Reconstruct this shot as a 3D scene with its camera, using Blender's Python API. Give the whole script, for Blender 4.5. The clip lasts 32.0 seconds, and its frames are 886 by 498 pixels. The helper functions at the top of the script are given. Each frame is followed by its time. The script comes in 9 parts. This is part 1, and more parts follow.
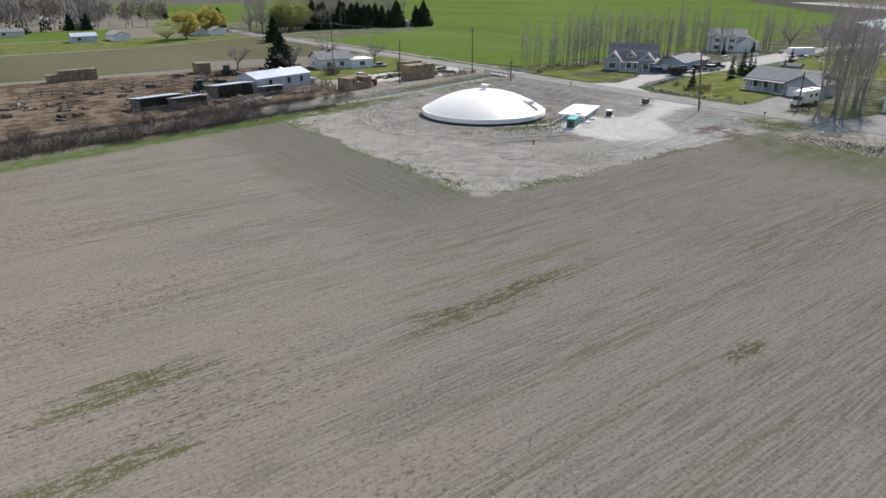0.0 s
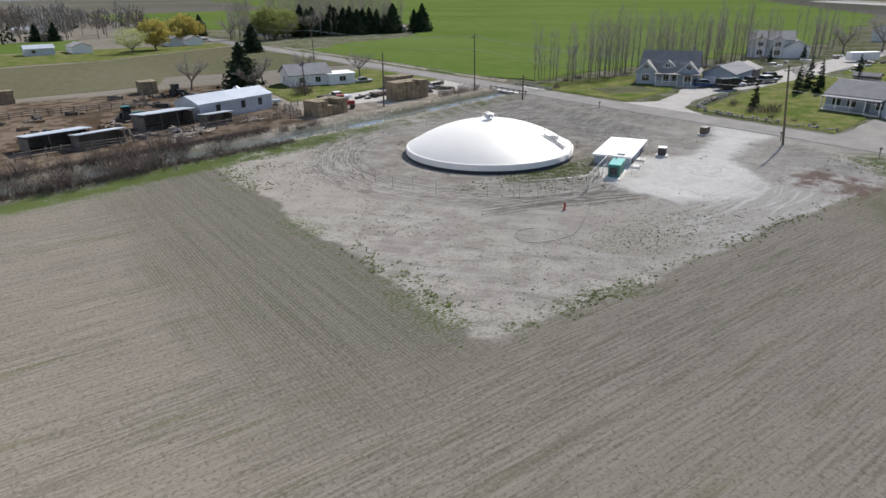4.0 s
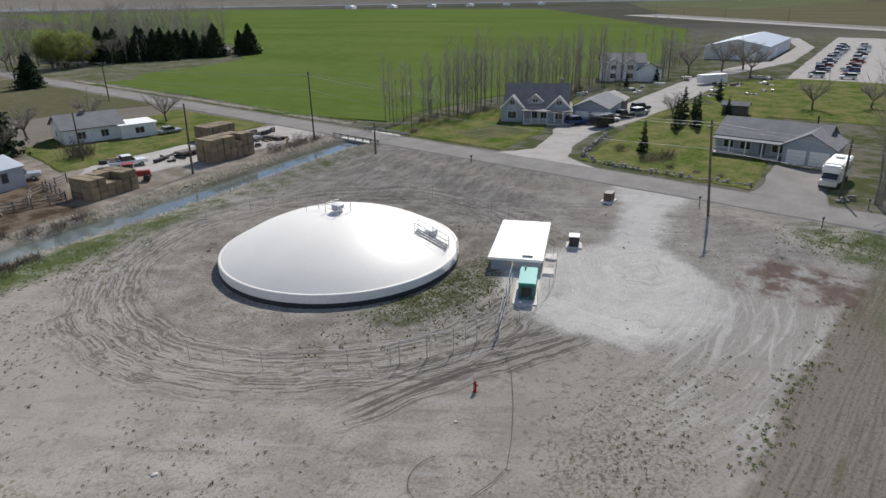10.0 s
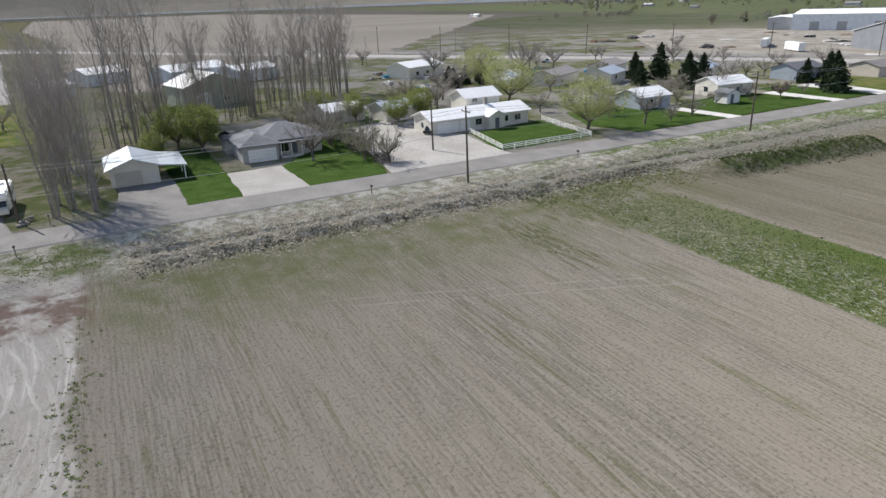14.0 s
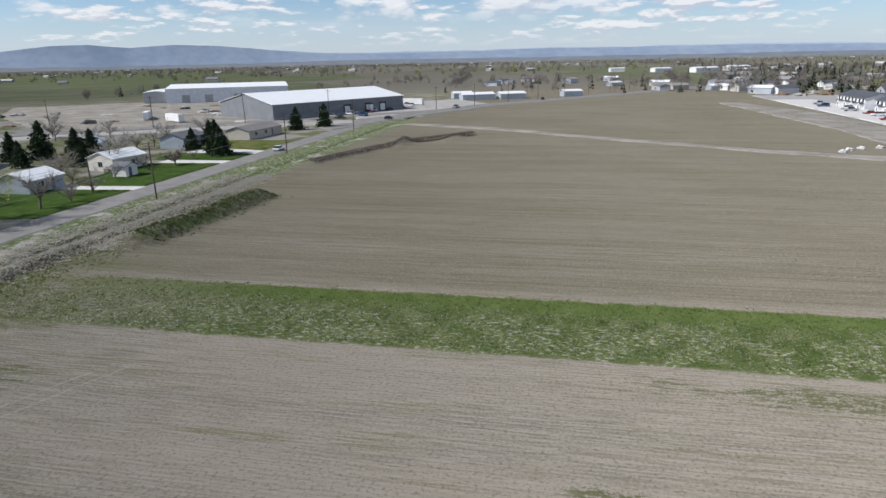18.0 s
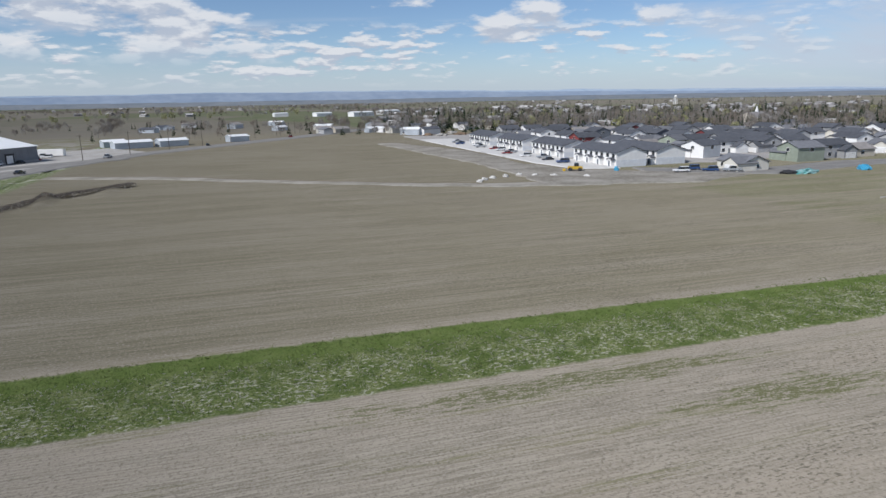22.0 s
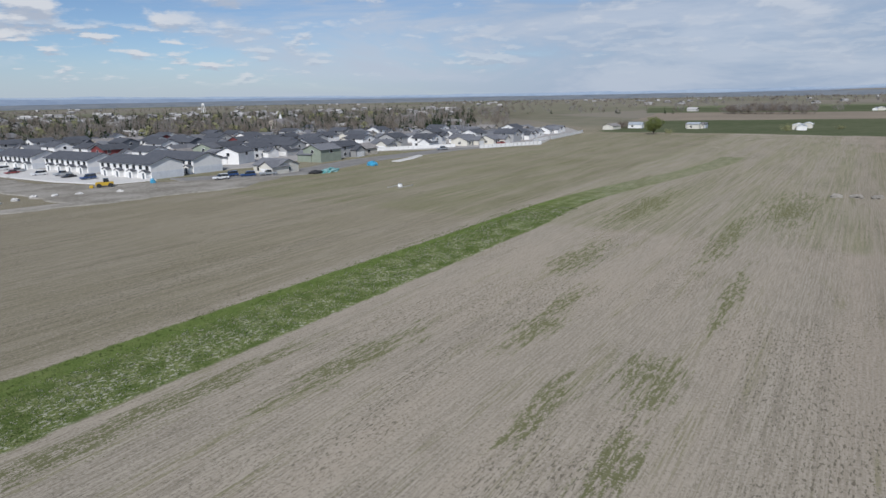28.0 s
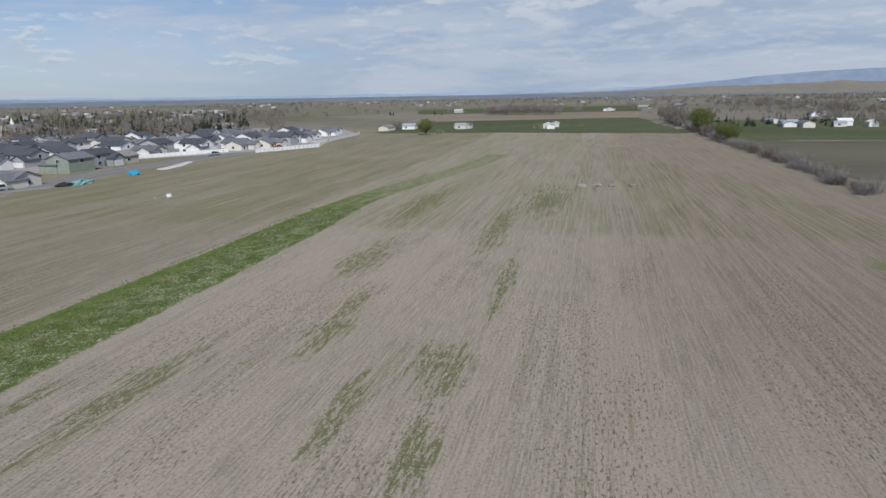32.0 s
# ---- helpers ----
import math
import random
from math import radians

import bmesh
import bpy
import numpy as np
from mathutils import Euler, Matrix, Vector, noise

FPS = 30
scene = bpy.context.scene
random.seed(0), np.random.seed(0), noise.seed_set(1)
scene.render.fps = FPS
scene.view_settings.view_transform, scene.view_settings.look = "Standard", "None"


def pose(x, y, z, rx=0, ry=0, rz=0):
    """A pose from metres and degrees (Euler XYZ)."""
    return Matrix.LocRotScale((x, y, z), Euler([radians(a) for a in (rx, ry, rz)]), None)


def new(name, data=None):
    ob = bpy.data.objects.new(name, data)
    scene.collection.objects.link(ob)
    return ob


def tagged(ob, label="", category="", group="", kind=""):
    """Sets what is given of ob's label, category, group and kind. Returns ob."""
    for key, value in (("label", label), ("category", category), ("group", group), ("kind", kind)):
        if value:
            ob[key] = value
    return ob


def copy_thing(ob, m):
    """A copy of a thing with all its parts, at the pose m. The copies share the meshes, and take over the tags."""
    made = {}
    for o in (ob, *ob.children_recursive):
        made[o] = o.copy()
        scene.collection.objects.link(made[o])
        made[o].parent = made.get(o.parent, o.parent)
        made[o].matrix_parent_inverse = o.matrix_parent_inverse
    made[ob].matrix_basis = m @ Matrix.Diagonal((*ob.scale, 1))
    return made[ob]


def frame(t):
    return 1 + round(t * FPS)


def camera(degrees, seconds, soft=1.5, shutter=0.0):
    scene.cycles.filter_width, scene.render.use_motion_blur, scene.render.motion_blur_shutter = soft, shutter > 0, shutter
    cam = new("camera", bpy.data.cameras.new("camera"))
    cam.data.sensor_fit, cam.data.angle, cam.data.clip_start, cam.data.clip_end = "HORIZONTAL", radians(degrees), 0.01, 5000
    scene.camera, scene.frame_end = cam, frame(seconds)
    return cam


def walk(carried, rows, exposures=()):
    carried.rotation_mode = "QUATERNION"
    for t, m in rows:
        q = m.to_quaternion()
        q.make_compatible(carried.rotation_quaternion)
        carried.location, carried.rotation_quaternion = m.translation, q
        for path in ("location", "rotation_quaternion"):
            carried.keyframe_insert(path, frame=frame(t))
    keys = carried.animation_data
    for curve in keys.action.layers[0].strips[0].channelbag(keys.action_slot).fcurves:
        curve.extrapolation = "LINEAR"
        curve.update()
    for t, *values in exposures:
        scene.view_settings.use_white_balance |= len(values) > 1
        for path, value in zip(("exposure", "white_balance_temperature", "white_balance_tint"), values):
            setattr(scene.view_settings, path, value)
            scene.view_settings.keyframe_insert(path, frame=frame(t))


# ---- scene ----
cam = camera(69.80, 32.0)
PATH = [
    (0.0, pose(0.00, 0.00, 23.13, 67.43, 0.10, -36.04)),
    (0.5, pose(2.82, 3.39, 23.02, 67.45, 0.05, -35.99)),
    (1.0, pose(5.63, 6.78, 22.91, 67.41, 0.04, -35.97)),
    (1.5, pose(8.41, 10.18, 22.79, 67.36, 0.07, -35.87)),
    (2.0, pose(11.17, 13.57, 22.64, 67.40, 0.15, -35.83)),
    (2.5, pose(13.92, 16.96, 22.45, 67.53, 0.29, -35.85)),
    (3.0, pose(16.67, 20.35, 22.22, 67.60, 0.49, -35.88)),
    (3.5, pose(19.42, 23.72, 21.97, 67.67, 0.73, -35.84)),
    (5.5, pose(29.86, 36.04, 21.23, 68.02, 0.83, -35.36)),
    (6.0, pose(32.40, 39.21, 21.36, 68.05, 0.83, -35.35)),
    (6.5, pose(34.94, 42.37, 21.51, 68.15, 0.82, -35.35)),
    (7.0, pose(37.46, 45.49, 21.80, 68.24, 0.84, -35.35)),
    (7.5, pose(39.60, 48.09, 22.25, 68.32, 0.83, -35.42)),
    (8.0, pose(40.80, 49.47, 22.73, 68.41, 0.84, -36.22)),
    (8.5, pose(41.23, 49.89, 23.18, 68.46, 0.84, -36.65)),
    (9.0, pose(41.24, 49.75, 23.64, 68.41, 0.84, -39.12)),
    (9.5, pose(41.18, 49.64, 24.00, 68.44, 0.80, -43.53)),
    (10.0, pose(41.18, 49.64, 24.00, 68.59, 0.85, -49.67)),
    (10.5, pose(41.18, 49.64, 24.00, 68.68, 0.91, -57.40)),
    (11.0, pose(41.18, 49.64, 24.00, 68.82, 0.98, -64.24)),
    (11.5, pose(41.18, 49.64, 24.00, 68.94, 1.16, -71.28)),
    (12.0, pose(41.18, 49.64, 24.00, 68.98, 1.40, -80.68)),
    (12.5, pose(41.18, 49.64, 24.00, 68.97, 1.60, -90.27)),
    (13.0, pose(41.18, 49.64, 24.00, 68.92, 1.74, -99.70)),
    (13.5, pose(41.18, 49.64, 24.00, 68.77, 1.85, -109.12)),
    (14.0, pose(41.18, 49.64, 24.00, 68.56, 1.87, -118.18)),
    (14.5, pose(41.18, 49.64, 24.00, 68.24, 1.98, -126.84)),
    (15.0, pose(41.18, 49.64, 24.00, 67.88, 2.25, -134.19)),
    (15.5, pose(41.18, 49.64, 24.00, 67.51, 2.32, -141.66)),
    (17.5, pose(41.18, 49.64, 24.00, 71.86, 1.13, -164.26)),
    (18.0, pose(41.18, 49.64, 24.00, 73.35, 1.09, -168.57)),
    (18.5, pose(41.18, 49.64, 24.00, 74.80, 1.12, -172.77)),
    (19.0, pose(41.18, 49.64, 24.00, 76.28, 1.15, -176.74)),
    (19.5, pose(41.18, 49.64, 24.00, 76.72, 1.12, -180.24)),
    (20.0, pose(41.18, 49.64, 24.00, 76.69, 1.10, -183.35)),
    (20.5, pose(41.18, 49.64, 24.00, 76.69, 1.02, -186.52)),
    (21.0, pose(41.18, 49.64, 24.00, 76.67, 0.99, -190.01)),
    (21.5, pose(41.18, 49.64, 24.00, 76.65, 1.00, -193.62)),
    (22.0, pose(41.18, 49.64, 24.00, 76.65, 0.97, -197.39)),
    (22.5, pose(41.18, 49.64, 24.00, 76.66, 1.01, -201.16)),
    (23.0, pose(41.18, 49.64, 24.00, 76.65, 1.05, -204.95)),
    (23.5, pose(41.18, 49.64, 24.00, 76.66, 1.08, -208.54)),
    (24.0, pose(41.18, 49.64, 24.00, 76.67, 1.10, -211.86)),
    (24.5, pose(41.18, 49.64, 24.00, 76.70, 1.10, -214.88)),
    (26.5, pose(41.18, 49.64, 24.00, 76.68, 1.13, -227.14)),
    (27.0, pose(41.18, 49.64, 24.00, 76.65, 1.06, -230.76)),
    (27.5, pose(41.18, 49.64, 24.00, 76.66, 1.05, -234.02)),
    (28.0, pose(41.18, 49.64, 24.00, 76.63, 1.04, -237.25)),
    (28.5, pose(41.18, 49.64, 24.00, 76.60, 1.03, -240.38)),
    (29.0, pose(41.18, 49.64, 24.00, 76.59, 1.05, -242.90)),
    (29.5, pose(41.18, 49.64, 24.00, 76.59, 1.07, -245.13)),
    (30.0, pose(41.18, 49.64, 24.00, 76.56, 1.05, -247.84)),
    (30.5, pose(41.18, 49.64, 24.00, 76.55, 1.04, -250.33)),
    (31.0, pose(41.18, 49.64, 24.00, 76.54, 1.04, -252.65)),
    (31.5, pose(41.18, 49.64, 24.00, 76.49, 1.02, -254.94)),
    (32.0, pose(41.18, 49.64, 24.00, 76.48, 1.01, -256.85)),
]
EXPOSURES = [(0.0, 0.62, 6580, 10), (3.0, 0.58, 6576, 10), (6.0, 0.38, 6572, 10), (8.0, 0.27, 6569, 10), (10.0, 0.16, 6566, 10), (11.0, 0.10, 6565, 10), (12.0, 0.16, 6564, 10), (13.0, 0.34, 6562, 10), (14.0, 0.48, 6561, 10), (15.0, 0.52, 6560, 10), (17.5, 0.24, 6360, 10), (19.0, 0.00, 6290, 10), (22.0, -0.07, 6200, 10), (24.0, -0.10, 6140, 10), (26.5, -0.18, 6152, 10), (32.0, -0.23, 6180, 10)]
SKY, SUN = 0.092, 4.5
SOIL_A, SOIL_B, SOIL_C = (0.304, 0.274, 0.222), (0.188, 0.167, 0.131), (0.310, 0.269, 0.214)
SOUTH_A, SOUTH_B = (0.190, 0.170, 0.124), (0.136, 0.123, 0.083)
PAD_A, PAD_B, PAD_C, PAD_D = (0.485, 0.442, 0.375), (0.335, 0.302, 0.253), (0.41, 0.367, 0.308), (0.175, 0.157, 0.13)
STRIP_A, STRIP_B = (0.068, 0.096, 0.028), (0.150, 0.168, 0.070)
GRAVEL_A, GRAVEL_B = (0.77, 0.73, 0.655), (0.59, 0.553, 0.49)
walk(cam, PATH, EXPOSURES)

# ---- world, sun ----
SUN_DIR = Vector((0.70, 0.285, 0.70)).normalized()   # towards the sun
world = bpy.data.worlds.new("sky")
scene.world = world
world.use_nodes = True


class Val:
    """A node socket with arithmetic."""
    def __init__(self, g, s):
        self.g, self.s = g, s

    def _m(self, op, *o):
        return self.g.math(op, self, *o)

    def __add__(self, o): return self._m("ADD", o)
    def __radd__(self, o): return self._m("ADD", o)
    def __sub__(self, o): return self._m("SUBTRACT", o)
    def __rsub__(self, o): return self.g.math("SUBTRACT", o, self)
    def __mul__(self, o): return self._m("MULTIPLY", o)
    def __rmul__(self, o): return self._m("MULTIPLY", o)
    def __truediv__(self, o): return self._m("DIVIDE", o)
    def clamp(self): return self.g.math("ADD", self, 0.0, clamp=True)
    def step(self, a, b): return self.g.ramp(self, a, b)
    def abs(self): return self._m("ABSOLUTE")


class Graph:
    """A small writer of node trees."""
    def __init__(self, tree):
        self.t = tree

    def node(self, kind):
        return self.t.nodes.new(kind)

    def put(self, sock, v):
        if isinstance(v, Val):
            self.t.links.new(v.s, sock)
        elif v is not None:
            if isinstance(v, (tuple, list)) and len(v) == 3 and sock.type == "RGBA":
                v = (*v, 1.0)
            sock.default_value = v

    def math(self, op, a, b=0.0, c=0.0, clamp=False):
        n = self.node("ShaderNodeMath")
        n.operation, n.use_clamp = op, clamp
        for i, v in enumerate((a, b, c)):
            self.put(n.inputs[i], v)
        return Val(self, n.outputs[0])

    def ramp(self, v, a, b, lo=0.0, hi=1.0):
        n = self.node("ShaderNodeMapRange")
        n.interpolation_type = "SMOOTHSTEP"
        for i, x in enumerate((v, a, b, lo, hi)):
            self.put(n.inputs[i], x)
        return Val(self, n.outputs[0])

    def mix(self, f, a, b, blend="MIX"):
        n = self.node("ShaderNodeMix")
        n.data_type, n.blend_type = "RGBA", blend
        self.put(n.inputs[0], f), self.put(n.inputs[6], a), self.put(n.inputs[7], b)
        return Val(self, n.outputs[2])

    def pos(self):
        n = self.node("ShaderNodeNewGeometry")
        s = self.node("ShaderNodeSeparateXYZ")
        self.t.links.new(n.outputs["Position"], s.inputs[0])
        return Val(self, n.outputs["Position"]), *[Val(self, o) for o in s.outputs]

    def vec(self, x=0.0, y=0.0, z=0.0):
        n = self.node("ShaderNodeCombineXYZ")
        for i, v in enumerate((x, y, z)):
            self.put(n.inputs[i], v)
        return Val(self, n.outputs[0])

    def noise(self, vec, scale, detail=3.0, rough=0.55, distort=0.0):
        n = self.node("ShaderNodeTexNoise")
        self.put(n.inputs["Vector"], vec)
        n.inputs["Scale"].default_value, n.inputs["Detail"].default_value = scale, detail
        n.inputs["Roughness"].default_value, n.inputs["Distortion"].default_value = rough, distort
        return Val(self, n.outputs["Fac"])

    def bump(self, h, strength, dist):
        n = self.node("ShaderNodeBump")
        self.put(n.inputs["Height"], h)
        n.inputs["Strength"].default_value, n.inputs["Distance"].default_value = strength, dist
        return Val(self, n.outputs[0])


def build_sky():
    t = world.node_tree
    t.nodes.clear()
    g = Graph(t)
    sky = g.node("ShaderNodeTexSky")
    sky.sky_type, sky.sun_disc = "NISHITA", False
    sky.sun_elevation = math.asin(SUN_DIR.z)
    sky.sun_rotation = math.atan2(SUN_DIR.x, SUN_DIR.y)
    sky.altitude, sky.air_density, sky.dust_density, sky.ozone_density = 1500, 1.0, 0.6, 1.5
    co = g.node("ShaderNodeTexCoord")
    sp = g.node("ShaderNodeSeparateXYZ")
    t.links.new(co.outputs["Generated"], sp.inputs[0])
    x, y, z = (Val(g, o) for o in sp.outputs)

    def cover(k, size, lift, seed):
        v = g.vec(x, y + seed, (z + lift) * k)
        return g.noise(v, size, 6.0, 0.56, 0.1) + (g.noise(v, size * 0.28, 2.0, 0.5) - 0.5) * 0.7

    def puffs(k, size, a, b, step, seed):
        """How thick the cloud is, and how far it is its lit top."""
        c0, c1 = cover(k, size, 0.0, seed), cover(k, size, step, seed)
        return g.ramp(c0, a, b), g.ramp(c0 - c1, -0.05, 0.07)

    veil = g.noise(g.vec(x, y, z * 6.0), 2.2, 6.0, 0.62, 0.6)
    # thin veil of high cloud towards the west, cumulus elsewhere
    west = g.ramp(x * -0.8 + y * 0.55, -0.1, 0.85)
    sheet_ = g.ramp(veil + west * 0.42, 0.52, 0.86) * 0.9 * g.ramp(z, 0.55, 0.20, 0.2, 1.0)
    low = g.ramp(z, 0.0, 0.11)
    blue = g.mix(1.0, Val(g, sky.outputs[0]), (0.88, 0.95, 1.06), "MULTIPLY")
    col = g.mix(g.math("POWER", low * -1.0 + 1.0, 1.7) * 0.8, blue, (5.3, 6.05, 7.0))
    col = g.mix(sheet_, col, g.mix(g.ramp(veil, 0.42, 0.62), (4.3, 5.25, 6.7), (6.0, 6.6, 7.6)))
    for k, size, a, b, step, z0, z1, z2, seed in ((4.2, 20.0, 0.50, 0.64, 0.005, 0.014, 0.045, 0.09, 3.0), (3.0, 9.5, 0.53, 0.66, 0.012, 0.04, 0.085, 0.9, 0.0)):
        thick, top = puffs(k, size, a, b, step, seed)
        cl = g.mix(top, (5.5, 5.95, 6.8), (8.6, 8.6, 8.7))
        col = g.mix(thick * g.ramp(z, z0, z1) * g.ramp(z, z2 * 1.3, z2) * (1.0 - sheet_ * g.ramp(z, 0.14, 0.09, 0.3, 0.85)) * g.ramp(z, 0.5, 0.22, 0.12, 1.0) * 0.92, col, cl)
    c2 = col
    bg = g.node("ShaderNodeBackground")
    g.put(bg.inputs["Color"], c2)
    bg.inputs["Strength"].default_value = SKY
    out = g.node("ShaderNodeOutputWorld")
    t.links.new(bg.outputs[0], out.inputs[0])


build_sky()
sun = new("sun", bpy.data.lights.new("sun", "SUN"))
sun.data.energy, sun.data.angle, sun.data.color = SUN, radians(0.55), (1.0, 0.965, 0.915)
sun.matrix_world = Matrix.Translation((0, 0, 200)) @ SUN_DIR.to_track_quat("Z", "Y").to_matrix().to_4x4()

# ---- materials ----
def material(name, make):
    m = bpy.data.materials.new(name)
    m.use_nodes = True
    m.node_tree.nodes.clear()
    g = Graph(m.node_tree)
    b = g.node("ShaderNodeBsdfPrincipled")
    o = g.node("ShaderNodeOutputMaterial")
    m.node_tree.links.new(b.outputs[0], o.inputs[0])
    make(g, b)
    return m


def plain(name, a, b=None, rough=0.8, metal=0.0, scale=1.0, bump=0.0, fine=12.0, amount=1.0, stretch=(1, 1, 1), rand=0.0, local=False, trans=0.0, spec=0.5):
    """Two colours mixed by coarse and fine noise, with fine relief and a little variation from object to object."""
    b = b or tuple(v * 0.8 for v in a)

    def make(g, bs):
        if local:
            tc = g.node("ShaderNodeTexCoord")
            p = Val(g, tc.outputs["Object"])
        else:
            p = g.pos()[0]
        if stretch != (1, 1, 1):
            mp = g.node("ShaderNodeVectorMath")
            mp.operation = "MULTIPLY"
            g.put(mp.inputs[0], p)
            mp.inputs[1].default_value = stretch
            p = Val(g, mp.outputs[0])
        n1, n2 = g.noise(p, scale, 4.0), g.noise(p, scale * fine, 3.0)
        f = g.ramp(n1 * 0.6 + n2 * 0.4, 0.36, 0.64) * amount
        c = g.mix(f, a, b)
        if rand:
            oi = g.node("ShaderNodeObjectInfo")
            r = Val(g, oi.outputs["Random"])
            hs = g.node("ShaderNodeHueSaturation")
            g.put(hs.inputs["Color"], c)
            g.put(hs.inputs["Value"], r * (2 * rand) + (1 - rand))
            c = Val(g, hs.outputs[0])
        g.put(bs.inputs["Base Color"], c)
        bs.inputs["Metallic"].default_value = metal
        bs.inputs["Specular IOR Level"].default_value = spec
        g.put(bs.inputs["Roughness"], (n2 - 0.5) * 0.2 + rough)
        if bump:
            g.put(bs.inputs["Normal"], g.bump(n2, 0.6, bump))
    return material(name, make)


def glass(name):
    def make(g, bs):
        n = g.noise(g.pos()[0], 0.6, 2.0)
        g.put(bs.inputs["Base Color"], g.mix(n, (0.012, 0.016, 0.02), (0.03, 0.036, 0.042)))
        bs.inputs["Roughness"].default_value = 0.06
        bs.inputs["Specular IOR Level"].default_value = 0.8
    return material(name, make)


def leafy(name, a, b, rand=0.12, thin=0.0):
    """Foliage or twigs: two tones from leaf to leaf."""
    def make(g, bs):
        ge = g.node("ShaderNodeNewGeometry")
        r = Val(g, ge.outputs["Random Per Island"])
        n = g.noise(Val(g, ge.outputs["Position"]), 0.7, 2.0)
        oi = g.node("ShaderNodeObjectInfo")
        hs = g.node("ShaderNodeHueSaturation")
        g.put(hs.inputs["Color"], g.mix((r * 0.6 + n * 0.4), a, b))
        g.put(hs.inputs["Value"], Val(g, oi.outputs["Random"]) * (2 * rand) + (1 - rand))
        g.put(bs.inputs["Base Color"], Val(g, hs.outputs[0]))
        bs.inputs["Roughness"].default_value = 0.85
        bs.inputs["Specular IOR Level"].default_value = 0.03
        if thin:
            tl, mx = g.node("ShaderNodeBsdfTranslucent"), g.node("ShaderNodeMixShader")
            g.put(tl.inputs["Color"], Val(g, hs.outputs[0]))
            mx.inputs[0].default_value = thin
            g.t.links.new(bs.outputs[0], mx.inputs[1]), g.t.links.new(tl.outputs[0], mx.inputs[2])
            for n_ in g.t.nodes:
                if n_.type == "OUTPUT_MATERIAL":
                    g.t.links.new(mx.outputs[0], n_.inputs[0])
    return material(name, make)


TANK = (80.5, 97.2)


